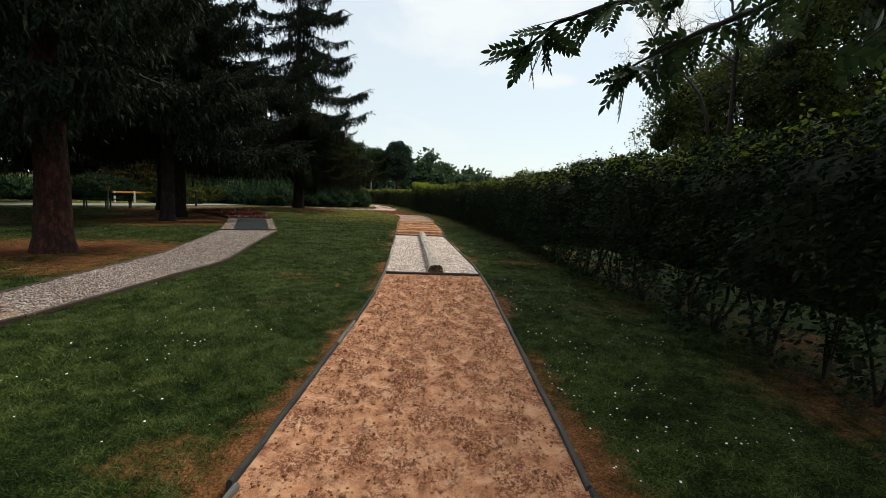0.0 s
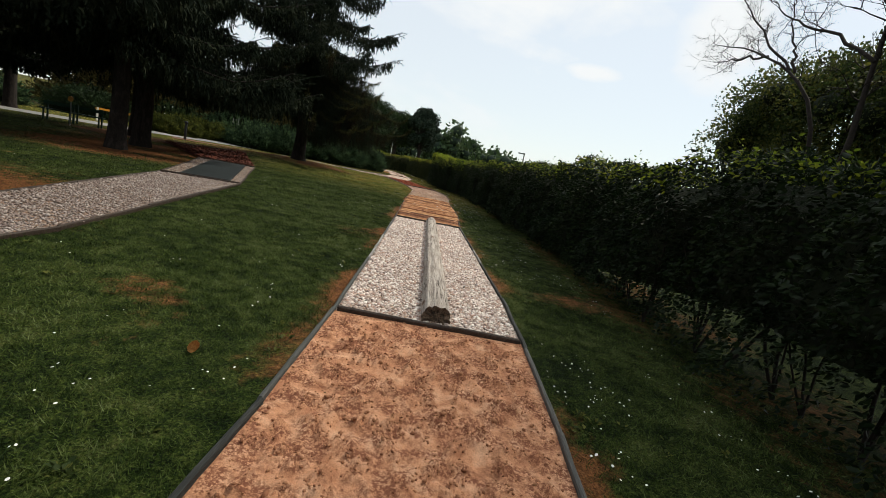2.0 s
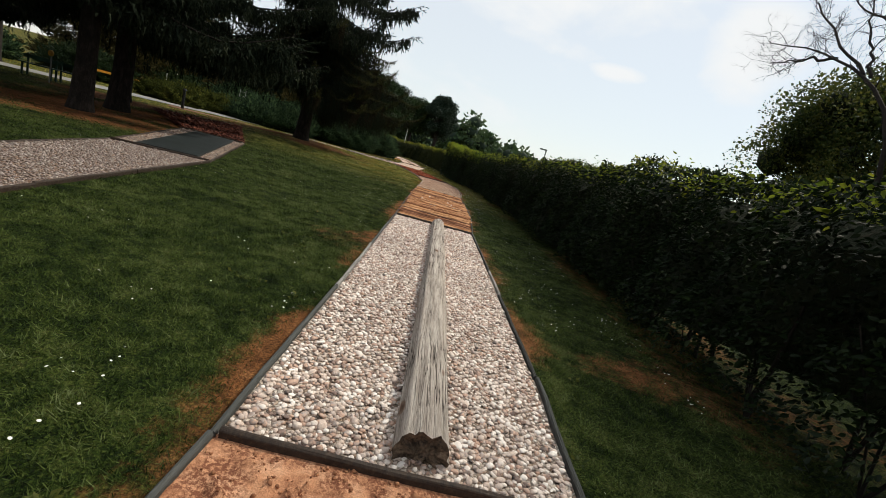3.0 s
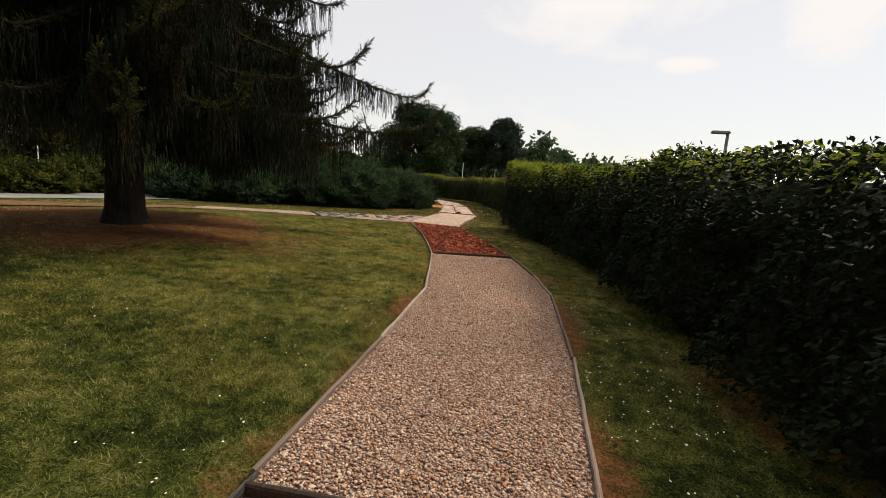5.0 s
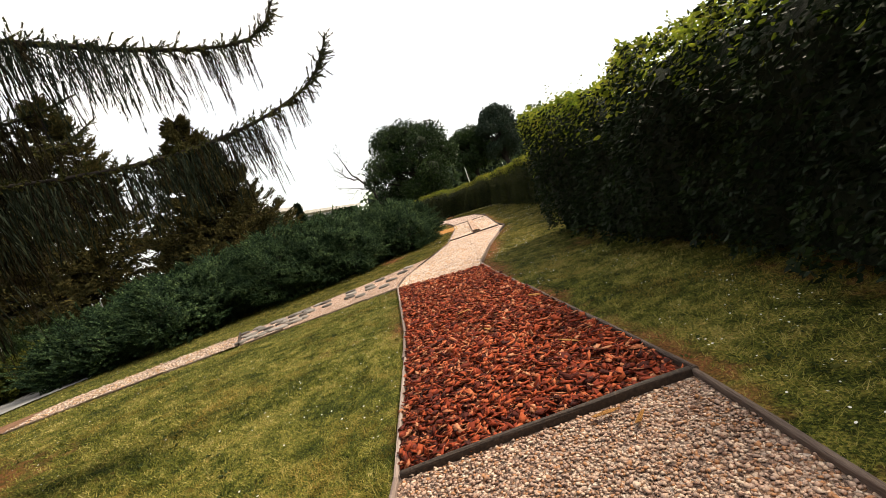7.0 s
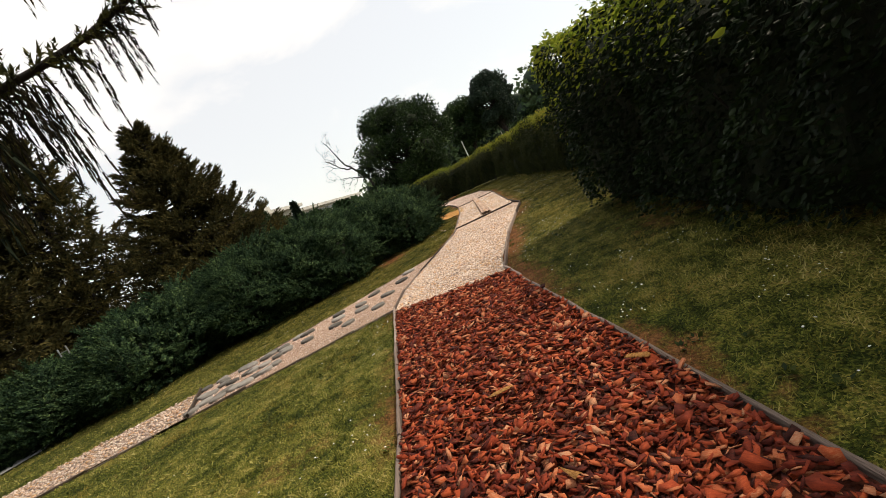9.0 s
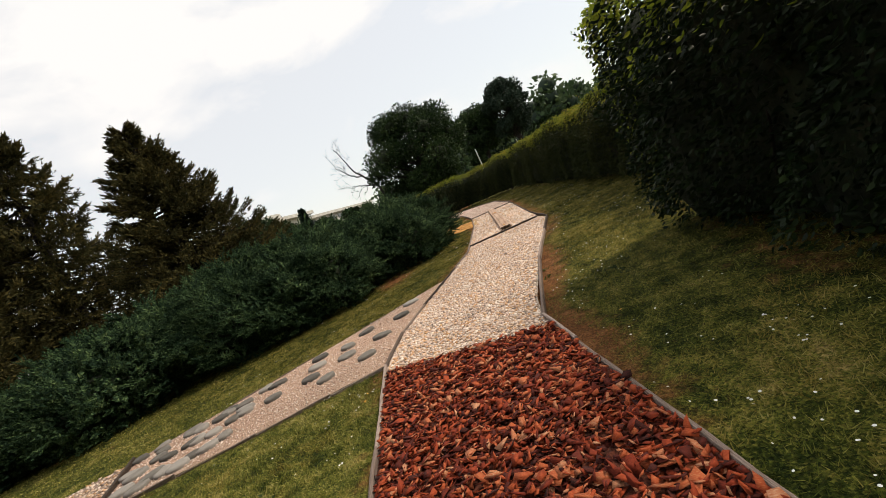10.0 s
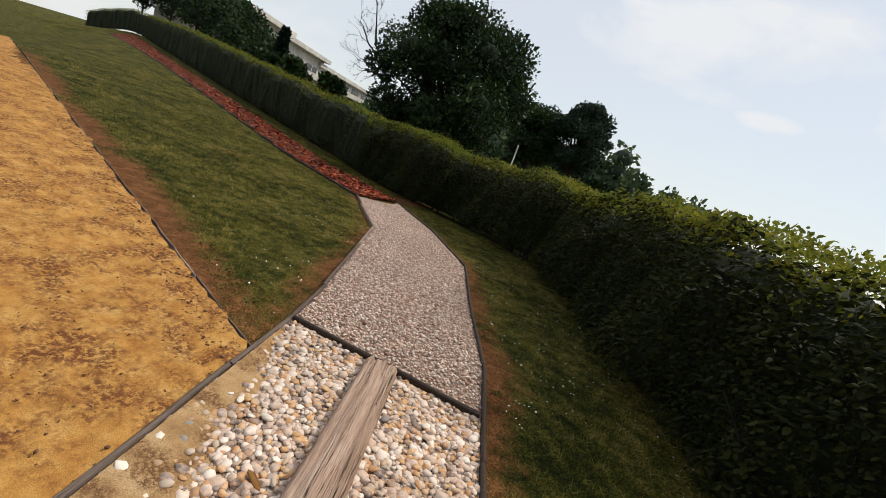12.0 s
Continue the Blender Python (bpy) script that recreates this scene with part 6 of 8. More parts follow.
shrub("shrub", [(-26.5, 20, 2.2, 2.0, 1.2), (-30, 14, 2.0, 2.0, 1.2), (-27, 24.5, 2.0, 1.6, 1.1)], "juniper", "dark low shrub beside the paved path", R, 90, 0.22)


# Spruces
def spruce(name, x, y, height, first, reach, label, rs, bark, limbs=54, twigs=26, lean=0.0, extra=(), r0=0.27, fluff=1.0, strand=1.0, curtain=70, card=0.13):
    """A spruce with drooping limbs from which the twigs hang like curtains."""
    par = thing(name, label, "spruce tree", "spruces", at=(x, y, float(swell(x, y))))
    pts = [(0, 0, -0.1), (0.0, 0, 0.25), (0.02, 0.01, 1.2), (lean * 0.4, 0.03, height * 0.4), (lean, 0.0, height)]
    v, f = tube(np.array(pts), [r0 * 1.45, r0 * 1.12, r0, r0 * 0.62, 0.03], 16)
    a = np.arctan2(v[:, 1], v[:, 0])
    v[:, :2] *= (1 + 0.05 * np.sin(a * 7 + v[:, 2] * 2))[:, None]
    put("trunk", mesh_np("trunk", v, f, M[bark], True), par, "scaly bark trunk")
    pos, dr, ln = [[], []], [[], []], [[], []]
    spec = []
    for i in range(limbs):
        t = min(0.99, max(0.0, (i + rs.uniform(-1.5, 2.0)) / limbs))
        z0 = first + (height * 0.97 - first) * t
        spec.append((rs.uniform(0, 2 * np.pi), z0, reach * (1 - t) ** 0.75 * rs.uniform(0.75, 1.1) + 0.3, 0.30 + 0.15 * rs.rand()))
    spec += list(extra)
    for az_, z0, L, droop in spec:
        c, s = math.cos(az_), math.sin(az_)
        u = np.linspace(0, 1, 9)
        hz = L * u
        zz = z0 + L * (0.10 * u - droop * 1.33 * u * (1 - 0.55 * u) + 0.44 * np.clip(u - 0.62, 0, 1) ** 1.2)
        wig = 0.05 * L * np.sin(u * 3 + az_ * 5)
        P = np.stack([hz * c - wig * s, hz * s + wig * c, zz], 1)
        r = 0.045 * (L / 4) ** 0.6
        v, f = tube(P, r * (1.05 - u) + 0.006, 5)
        put("limb", mesh_np("limb", v, f, M["twig"], True), par)
        # hanging strands
        nt = max(8, int(twigs * L / 3))
        q = rs.uniform(0.06, 0.97, nt)
        pp = np.stack([np.interp(q, u, P[:, k]) for k in range(3)], 1)
        side = rs.normal(0, 0.07 * L, nt) * (1.1 - q)
        pp[:, 0] -= side * s; pp[:, 1] += side * c
        pp[:, 2] -= 0.12 * np.abs(side)
        pos[0].append(pp)
        dr[0].append(np.stack([rs.normal(0, 0.09, nt), rs.normal(0, 0.09, nt), -np.ones(nt)], 1))
        ln[0].append(rs.uniform(0.3, 1.0, nt) * (0.6 + 0.7 * (1 - q)) * (0.5 + 0.13 * L) * strand)
        # side shoots
        ns = max(6, int(nt * 0.8 * fluff))
        q = rs.uniform(0.12, 1.02, ns)
        pp = np.stack([np.interp(q, u, P[:, k]) for k in range(3)], 1)
        pos[1].append(pp)
        sg = rs.choice([-1, 1], ns)
        dr[1].append(np.stack([c * 0.9 - sg * s * 0.8, s * 0.9 + sg * c * 0.8, rs.uniform(-0.45, 0.45, ns)], 1) + rs.normal(0, 0.15, (ns, 3)))
        ln[1].append(rs.uniform(0.22, 0.48, ns) * (0.6 + 0.4 * fluff) * (0.5 + 0.13 * L))
    # dense inner curtain of flat hanging twigs
    cp, cd, cl = [], [], []
    for az_, z0, L, droop in spec:
        m = int(curtain * L)
        c, s = math.cos(az_), math.sin(az_)
        q = rs.uniform(0.02, 0.93, m)
        side = rs.normal(0, 0.16 * L, m) * (1.05 - q)
        zz = z0 + L * (0.10 * q - droop * 1.33 * q * (1 - 0.55 * q) + 0.44 * np.clip(q - 0.62, 0, 1) ** 1.2) - 0.15 * np.abs(side) + rs.normal(0, 0.05, m)
        cp.append(np.stack([L * q * c - side * s, L * q * s + side * c, zz], 1))
        cd.append(np.stack([rs.normal(0, 0.3, m) + 0.1 * c, rs.normal(0, 0.3, m) + 0.1 * s, -np.ones(m)], 1))
        cl.append(rs.uniform(0.2, 0.6, m) * (0.45 + 0.10 * L) * strand)
    cp, cd, cl = np.concatenate(cp), np.concatenate(cd), np.concatenate(cl)
    wd = rs.uniform(0.7, 1.3, len(cl)) * card
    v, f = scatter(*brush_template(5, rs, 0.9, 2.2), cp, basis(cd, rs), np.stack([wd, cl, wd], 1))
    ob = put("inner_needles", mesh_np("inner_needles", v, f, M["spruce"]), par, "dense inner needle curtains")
    ob["kind"] = "stuff"
    out = []
    for kind in (0, 1):
        tpl = [spray_template(13, rs, 1.0, 0.075, 0.10, 0.026) if kind == 0 else spray_template(14, rs, 1.0, 0.20, 0.22, 0.045) for _ in range(3)]
        pk, dk, lk = np.concatenate(pos[kind]), np.concatenate(dr[kind]), np.concatenate(ln[kind])
        m = len(pk) // 3
        for i in range(3):
            q = slice(i * m, (i + 1) * m)
            wd = 0.55 + 0.45 * lk[q] if kind == 0 else lk[q]
            out.append(scatter(*tpl[i], pk[q], basis(dk[q], rs), np.stack([wd, lk[q], wd], 1)))
    v, f = join(out)
    ob = put("needles", mesh_np("needles", v, f, M["spruce"]), par, "hanging curtains of dark needles")
    ob["kind"] = "stuff"
    return par


def weeping_limbs(par, limbs, rs):
    """Low limbs of a weeping spruce, each a line of points out from the trunk: bristly shoots above, strings of twigs hanging below."""
    strands, shoots, cards = [[], [], []], [[], [], []], [[], [], []]
    for P, lo, hi, dens in limbs:
        P = np.asarray(P, float)
        seg = np.r_[0, np.cumsum(np.linalg.norm(np.diff(P, axis=0), axis=1))]
        u = seg / seg[-1]
        L = seg[-1]
        fine = np.linspace(0, 1, 26)
        Q = np.stack([np.interp(fine, u, P[:, k]) for k in range(3)], 1)
        Q[1:-1] = (Q[:-2] + 2 * Q[1:-1] + Q[2:]) / 4
        Q[:, 2] += 0.02 * np.sin(fine * 17 + L * 3)
        v, f = tube(Q, 0.042 * (1.04 - fine) ** 0.8 + 0.006, 6)
        put("limb", mesh_np("limb", v, f, M["twig"], True), par)
        d0 = Q[-1] - Q[0]
        out = np.array([d0[0], d0[1], 0.0]); out /= np.linalg.norm(out)
        lat = np.array([-out[1], out[0], 0.0])

        def along(q):
            return np.stack([np.interp(q, fine, Q[:, k]) for k in range(3)], 1)
        # clusters of hanging strings
        nc = int(L * 17 * dens)
        qc = rs.uniform(0.14, 0.93, nc)
        wide = rs.normal(0, 0.22, nc) * (1.15 - qc)
        tall = (lo + (hi - lo) * rs.rand(nc) ** 1.5) * np.clip((0.99 - qc) / 0.12, 0.35, 1)
        m = 5
        q = np.repeat(qc, m) + rs.normal(0, 0.028 / L, nc * m)
        side = np.repeat(wide, m) + rs.normal(0, 0.03, nc * m)
        ln = np.repeat(tall, m) * rs.uniform(0.35, 1.0, nc * m)
        pp = along(q) + lat * side[:, None]
        pp[:, 2] -= 0.30 * np.abs(side)
        ln = np.minimum(ln, np.maximum(pp[:, 2] - 0.45, 0.15))
        strands[0].append(pp); strands[2].append(ln)
        strands[1].append(np.stack([rs.normal(0, 0.05, nc * m), rs.normal(0, 0.05, nc * m), -np.ones(nc * m)], 1) + out * 0.03)
        # bristly shoots along the limb and its side twigs
        ns = int(L * 80 * dens)
        q = rs.uniform(0.10, 0.98, ns)
        side = rs.normal(0, 0.12, ns) * (1.1 - q)
        pp = along(q) + lat * side[:, None]
        pp[:, 2] -= 0.22 * np.abs(side)
        shoots[0].append(pp); shoots[2].append(rs.uniform(0.07, 0.19, ns))
        shoots[1].append(out * rs.uniform(0.0, 1.0, ns)[:, None] + lat * rs.normal(0, 0.7, ns)[:, None] + np.array([0, 0, 1.0]) * rs.uniform(-0.6, 0.75, ns)[:, None])
        # the upturned tip with its pairs of fingers
        tip = Q[-1] - Q[-3]
        tip /= np.linalg.norm(tip)
        for k in range(9):
            q = np.array([1.0 - 0.055 * k / L])
            for sg in (-1, 1):
                shoots[0].append(along(q)); shoots[2].append(np.array([rs.uniform(0.08, 0.13) + 0.010 * k]))
                shoots[1].append((tip * 0.8 + (lat * rs.uniform(-0.3, 1.0) + out * rs.uniform(0.2, 0.8)) * sg * 0.8)[None] + rs.normal(0, 0.12, (1, 3)))
        shoots[0].append(Q[-1:]); shoots[1].append(tip[None]); shoots[2].append(np.array([0.14]))
        # close curtain nearer the trunk
        m = int(L * 75 * dens)
        q = rs.uniform(0.03, 0.80, m)
        side = rs.normal(0, 0.13 * L, m) * (1.0 - q)
        pp = along(q) + lat * side[:, None]
        pp[:, 2] -= 0.25 * np.abs(side)
        cards[0].append(pp); cards[1].append(np.stack([rs.normal(0, 0.14, m), rs.normal(0, 0.14, m), -np.ones(m)], 1))
        cards[2].append(np.minimum(rs.uniform(0.25, 0.85, m) * hi, np.maximum(pp[:, 2] - 0.6, 0.15)))
    pos, dr, ln = (np.concatenate(q) for q in strands)
    pieces = []
    for i, n in enumerate((15, 18, 21)):
        q = np.arange(len(pos)) % 3 == i
        th = rs.uniform(0.010, 0.021, q.sum())
        pieces.append(scatter(*brush_template(n, rs), pos[q], basis(dr[q], rs), np.stack([th, ln[q], th], 1)))
    v, f = join(pieces)
    put("hanging_growth", mesh_np("hanging_growth", v, f, M["spruce_string"]), par, "brownish strings of hanging twigs")["kind"] = "stuff"
    pos, dr, ln = (np.concatenate(q) for q in shoots)
    th = rs.uniform(0.020, 0.032, len(pos))
    v, f = scatter(*brush_template(10, rs, 1.0, 3.0), pos, basis(dr, rs), np.stack([th, ln, th], 1))
    put("shoot_growth", mesh_np("shoot_growth", v, f, M["spruce_shoot"]), par, "olive green bristly shoots")["kind"] = "stuff"
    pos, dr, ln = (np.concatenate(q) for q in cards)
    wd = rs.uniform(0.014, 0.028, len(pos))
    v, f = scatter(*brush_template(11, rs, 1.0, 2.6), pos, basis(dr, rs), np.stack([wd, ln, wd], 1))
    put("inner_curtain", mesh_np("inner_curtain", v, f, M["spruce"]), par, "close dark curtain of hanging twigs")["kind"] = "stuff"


def limb_line(az_, profile):
    return [(r * math.cos(az_), r * math.sin(az_), z) for r, z in profile]


near_spruce = spruce("spruce", -7.9, 23.3, 17, 5.4, 4.6, "tall spruce with long drooping limbs over the lawn", R, "spruce_bark", 70, 26, 0, (), 0.29, 1.0, 1.0, 80, 0.075)
LOW_LIMBS = [(limb_line(0.770, [(0, 4.7), (1.5, 4.25), (3.0, 3.82), (3.8, 3.56), (4.4, 3.38), (5.0, 3.22), (5.6, 3.18), (6.05, 3.19), (6.22, 3.28), (6.38, 3.57)]), 0.25, 0.75, 1.15),
             (limb_line(0.756, [(0, 3.5), (1.6, 2.8), (3.0, 2.42), (4.2, 2.22), (4.8, 2.19), (5.4, 2.28), (5.96, 2.44), (6.42, 2.61), (6.62, 2.78), (6.75, 3.04)]), 0.3, 0.75, 1.15)]
for i in range(60):
    az_ = R.uniform(-0.75, 2.5) if i < 40 else R.uniform(2.5, 5.5)
    z0 = 2.9 + 3.3 * ((i * 0.618) % 1.0)
    reach = (5.9 - 0.42 * (z0 - 2.9)) * R.uniform(0.62, 0.90)
    if az_ > 1.45:
        reach = min(reach, 4.2)
    drop = min(R.uniform(0.9, 1.7), z0 - 1.75)
    line = [(0, z0), (reach * 0.25, z0 - 0.42 * drop), (reach * 0.5, z0 - 0.78 * drop), (reach * 0.72, z0 - 0.98 * drop), (reach * 0.88, z0 - drop), (reach * 0.95, z0 - 0.9 * drop), (reach, z0 - 0.72 * drop)]
    LOW_LIMBS.append((limb_line(az_, line), 0.35, 1.15, 1.0 if i < 40 else 0.6))
for i in range(14):
    z0 = 2.9 + 1.1 * ((i * 0.618) % 1.0)
    reach, drop = R.uniform(3.2, 4.4), R.uniform(0.7, 1.15)
    line = [(0, z0), (reach * 0.25, z0 - 0.42 * drop), (reach * 0.5, z0 - 0.78 * drop), (reach * 0.72, z0 - 0.98 * drop), (reach * 0.88, z0 - drop), (reach, z0 - 0.72 * drop)]
    LOW_LIMBS.append((limb_line(R.uniform(0.8, 1.8), line), 0.30, 1.6, 1.4))
weeping_limbs(near_spruce, LOW_LIMBS, R)
spruce("spruce", -9.2, 12.7, 16, 3.0, 4.3, "tall dark spruce with a bare lower trunk", R, "spruce_bark", 66, 26, 0, (), 0.22, 1.0, 1.1, 115, 0.085)
spruce("spruce", -10.2, 15.0, 17, 3.0, 5.5, "tall dark spruce growing close to another", R, "spruce_bark", 80, 26, 0, (), 0.26, 1.0, 1.1, 115, 0.085)
red_spruce = spruce("spruce", -6.05, 4.35, 16, 2.8, 4.0, "tall spruce with reddish scaly bark", R, "red_bark", 66, 26, 0, (), 0.27, 1.0, 1.1, 115, 0.085)
spruce("spruce", -13.5, 19.0, 17, 2.8, 4.6, "tall dark spruce at the back of the lawn", R, "spruce_bark", 66, 20, 0, (), 0.25, 1.0, 1.1, 115, 0.085)
back_spruce = spruce("spruce", -14.5, 8.5, 17, 2.6, 4.6, "tall dark spruce standing among others", R, "spruce_bark", 60, 8, 0, (), 0.25, 1.0, 1.2, 90, 0.13)
for x, y, turn, k in ((-5.0, -7.5, 40, 1.0), (-12.5, -2.0, 150, 1.0), (-18.0, 14.5, 200, 1.05), (-21.5, 21.0, 310, 0.95), (-17.5, 3.8, 95, 1.0)):
    copy_thing(back_spruce, pose(x, y, 0, 0, 0, turn) @ Matrix.Scale(k, 4))
def cone_spruce(x, y, height, reach, first, label, rs, dens=1.0):
    """A dense, cone-shaped spruce: many short limbs with upturned tips round a dark inside."""
    par = thing("spruce", label, "spruce tree", "spruces", at=(x, y, 0))
    v, f = tube([(0, 0, -0.1), (0, 0, height * 0.5), (0, 0, height)], [0.3, 0.2, 0.02], 10)
    put("trunk", mesh_np("trunk", v, f, M["spruce_bark"], True), par, "scaly bark trunk")
    pos, dr, sz, wood = [], [], [], []
    for i in range(270):
        t = (i + rs.uniform(0, 1)) / 270
        z0 = first + (height - first) * t
        L = (reach * (1 - t) ** 0.85 + 0.15) * rs.uniform(0.78, 1.12)
        a = rs.uniform(0, 2 * np.pi)
        c, s = math.cos(a), math.sin(a)
        n = int((56 + 20 * L) * dens)
        q = rs.uniform(0.10, 1.0, n) ** 0.75
        side = rs.normal(0, 0.17 * L, n) * (1.15 - q)
        zz = z0 + L * (0.05 * q - 0.34 * q * (1 - 0.5 * q) + 0.5 * np.clip(q - 0.75, 0, 1)) - 0.2 * np.abs(side) + rs.normal(0, 0.05, n)
        pos.append(np.stack([L * q * c - side * s, L * q * s + side * c, zz], 1))
        up = np.where(q > 0.85, 0.7, rs.uniform(-0.9, 0.35, n))
        dr.append(np.stack([c - s * side * 1.5, s + c * side * 1.5, up], 1) + rs.normal(0, 0.25, (n, 3)))
        sz.append(rs.uniform(0.20, 0.36, n) / dens ** 0.5)
        wood.append(tube([(0, 0, z0), (L * 0.5 * c, L * 0.5 * s, z0 - 0.10 * L), (L * 0.95 * c, L * 0.95 * s, z0 - 0.05 * L)], [0.04, 0.025, 0.008], 4))
    v, f = join(wood)
    put("limb_work", mesh_np("limb_work", v, f, M["twig"], True), par)["kind"] = "stuff"
    pos, dr, sz = np.concatenate(pos), np.concatenate(dr), np.concatenate(sz)
    tpl = spray_template(6, rs, 1.0, 0.32, 0.30, 0.11)
    v, f = scatter(*tpl, pos, basis(dr, rs), sz)
    put("needles", mesh_np("needles", v, f, M["cone_needles"]), par, "dense brownish dark needles")["kind"] = "stuff"
    return par


cone_spruce(-18.0, 41.3, 9.2, 4.3, 1.1, "cone-shaped brownish spruce beyond the junipers", R)
cone = cone_spruce(-27.6, 42.2, 14.2, 5.8, 0.4, "cone-shaped dark spruce beside another", R, 0.45)
for x, y, turn, k in ((-30.5, 39.0, 220, 1.15), (-27.0, 35.2, 300, 1.0)):
    copy_thing(cone, pose(x, y, 0, 0, 0, turn) @ Matrix.Scale(k, 4))


# Broadleaf trees
def leafy_tree(name, x, y, height, crown, material, label, rs, leaves=9000, leaf=0.26, trunk_r=0.25, blobs=26, category="tree", shape=1.0, low=0.25):
    """A trunk, forking limbs and a crown of many small leaf clumps with gaps between."""
    par = thing(name, label, category, "trees", at=(x, y, float(swell(x, y))))
    cz = height - crown * shape
    wood = [tube([(0, 0, -0.2), (0.05, 0.02, cz * 0.5), (0.0, 0.05, height * 0.8)], [trunk_r * 1.3, trunk_r, trunk_r * 0.2], 10)]
    cen, rad = [], []
    for i in range(blobs):
        a, e = i * 2.399 + rs.uniform(0, 0.6), rs.uniform(-0.75, 1.0)
        rr = crown * rs.uniform(0.5, 0.82) * math.cos(e * 1.4)
        c = np.array([rr * math.cos(a), rr * math.sin(a), cz + crown * shape * rs.uniform(0.66, 0.84) * math.sin(e * 1.4)])
        c[2] = max(c[2], height * low)
        cen.append(c); rad.append(crown * rs.uniform(0.20, 0.36))
        b = np.array([0, 0, max(height * 0.2, c[2] * rs.uniform(0.45, 0.7))])
        wood.append(tube([b, b * 0.45 + c * 0.55 + rs.normal(0, 0.15, 3), c], [trunk_r * 0.35, trunk_r * 0.2, 0.02], 5))
    v, f = join(wood)
    put("trunk", mesh_np("trunk", v, f, M["twig"], True), par, "dark trunk and limbs")
    cen, rad = np.array(cen), np.array(rad)
    k = rs.randint(0, blobs, leaves)
    d = rs.normal(size=(leaves, 3)); d /= np.linalg.norm(d, axis=1, keepdims=True)
    rr = rad[k] * rs.uniform(0.55, 1.12, leaves)
    pos = cen[k] + d * rr[:, None] * np.array([1, 1, 0.8])
    vv, ff = scatter(CARD_V, CARD_F, pos, basis(d + rs.normal(0, 0.8, (leaves, 3)), rs), leaf * rs.lognormal(0, 0.3, leaves))
    ob = put("crown", mesh_np("crown", vv, ff, M[material]), par, "crown of many small leaves")
    ob["kind"] = "stuff"
    # solid cores in the leaf clumps, painted dark as the crown's inner shade
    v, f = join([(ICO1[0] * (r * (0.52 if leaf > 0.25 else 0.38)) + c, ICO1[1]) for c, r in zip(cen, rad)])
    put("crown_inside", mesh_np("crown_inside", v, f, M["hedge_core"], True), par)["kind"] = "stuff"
    return par


leafy_tree("maple_tree", -15.7, 65.6, 9.7, 5.1, "oak_leaf", "large round dark green broadleaf tree behind the hedge", R, 72000, 0.15, 0.35, 54, "tree", 0.95, 0.1)
leafy_tree("broadleaf_tree", -16.5, 98, 10.6, 4.2, "oak_leaf", "dark green tree beside a pine", R, 26000, 0.25, 0.3, 44)
leafy_tree("broadleaf_tree", 18.9, 23.8, 10.6, 6.2, "tree_leaf", "green broadleaf tree beyond the hedge", R, 110000, 0.13, 0.25, 70, "tree", 0.8, 0.12)
# made this tall so that it keeps the sun off the hedge
leafy_tree("broadleaf_tree", 16.4, 9.8, 21.0, 5.8, "tree_leaf", "tall green broadleaf tree beyond the hedge", R, 85000, 0.13, 0.32, 68, "tree", 1.25, 0.16)
# unseen tree, added to shade the start of the walk
leafy_tree("broadleaf_tree", 13.5, 2.0, 18.0, 6.0, "tree_leaf", "tall green broadleaf tree beyond the hedge", R, 15000, 0.36, 0.32, 60, "tree", 1.25, 0.16)
leafy_tree("broadleaf_tree", 20.8, 17.0, 16.0, 5.6, "tree_leaf", "tall green broadleaf tree beyond the hedge", R, 60000, 0.15, 0.32, 64, "tree", 1.25, 0.16)
for x, y, h, c in ((-21.5, 71.5, 3.4, 1.8), (-27.5, 70.5, 3.2, 1.7), (-31, 70.2, 3.4, 1.6), (-34.5, 71.0, 3.4, 1.7), (-38, 73.8, 4.6, 2.3), (-43, 77, 6.4, 3.1), (-48, 80.5, 7.8, 3.6), (-53, 83.5, 8.6, 3.8), (-58, 86.5, 9.2, 4.0), (-63.5, 88.0, 9.2, 3.6), (-69, 88.3, 9.6, 3.7), (-75, 88.5, 9.6, 3.7)):
    leafy_tree("bush", x, y, h, c, "oak_leaf", "dark green bush behind the hedge", R, 3000, 0.3, 0.12, 18, "bush", 0.9, 0.12)
for x, y, h, c in ((-30, 4, 10, 4.5), (-37, 13, 11, 5.5), (-38, 24, 10, 5.0), (-44, 33, 11, 5.5), (-46, 3, 12, 6), (-24, -4, 11, 5)):
    leafy_tree("broadleaf_tree", x, y, h, c, "tree_leaf", "dark green broadleaf tree beyond the paved path", R, 5500, 0.42, 0.25, 30, "tree", 0.95, 0.12)


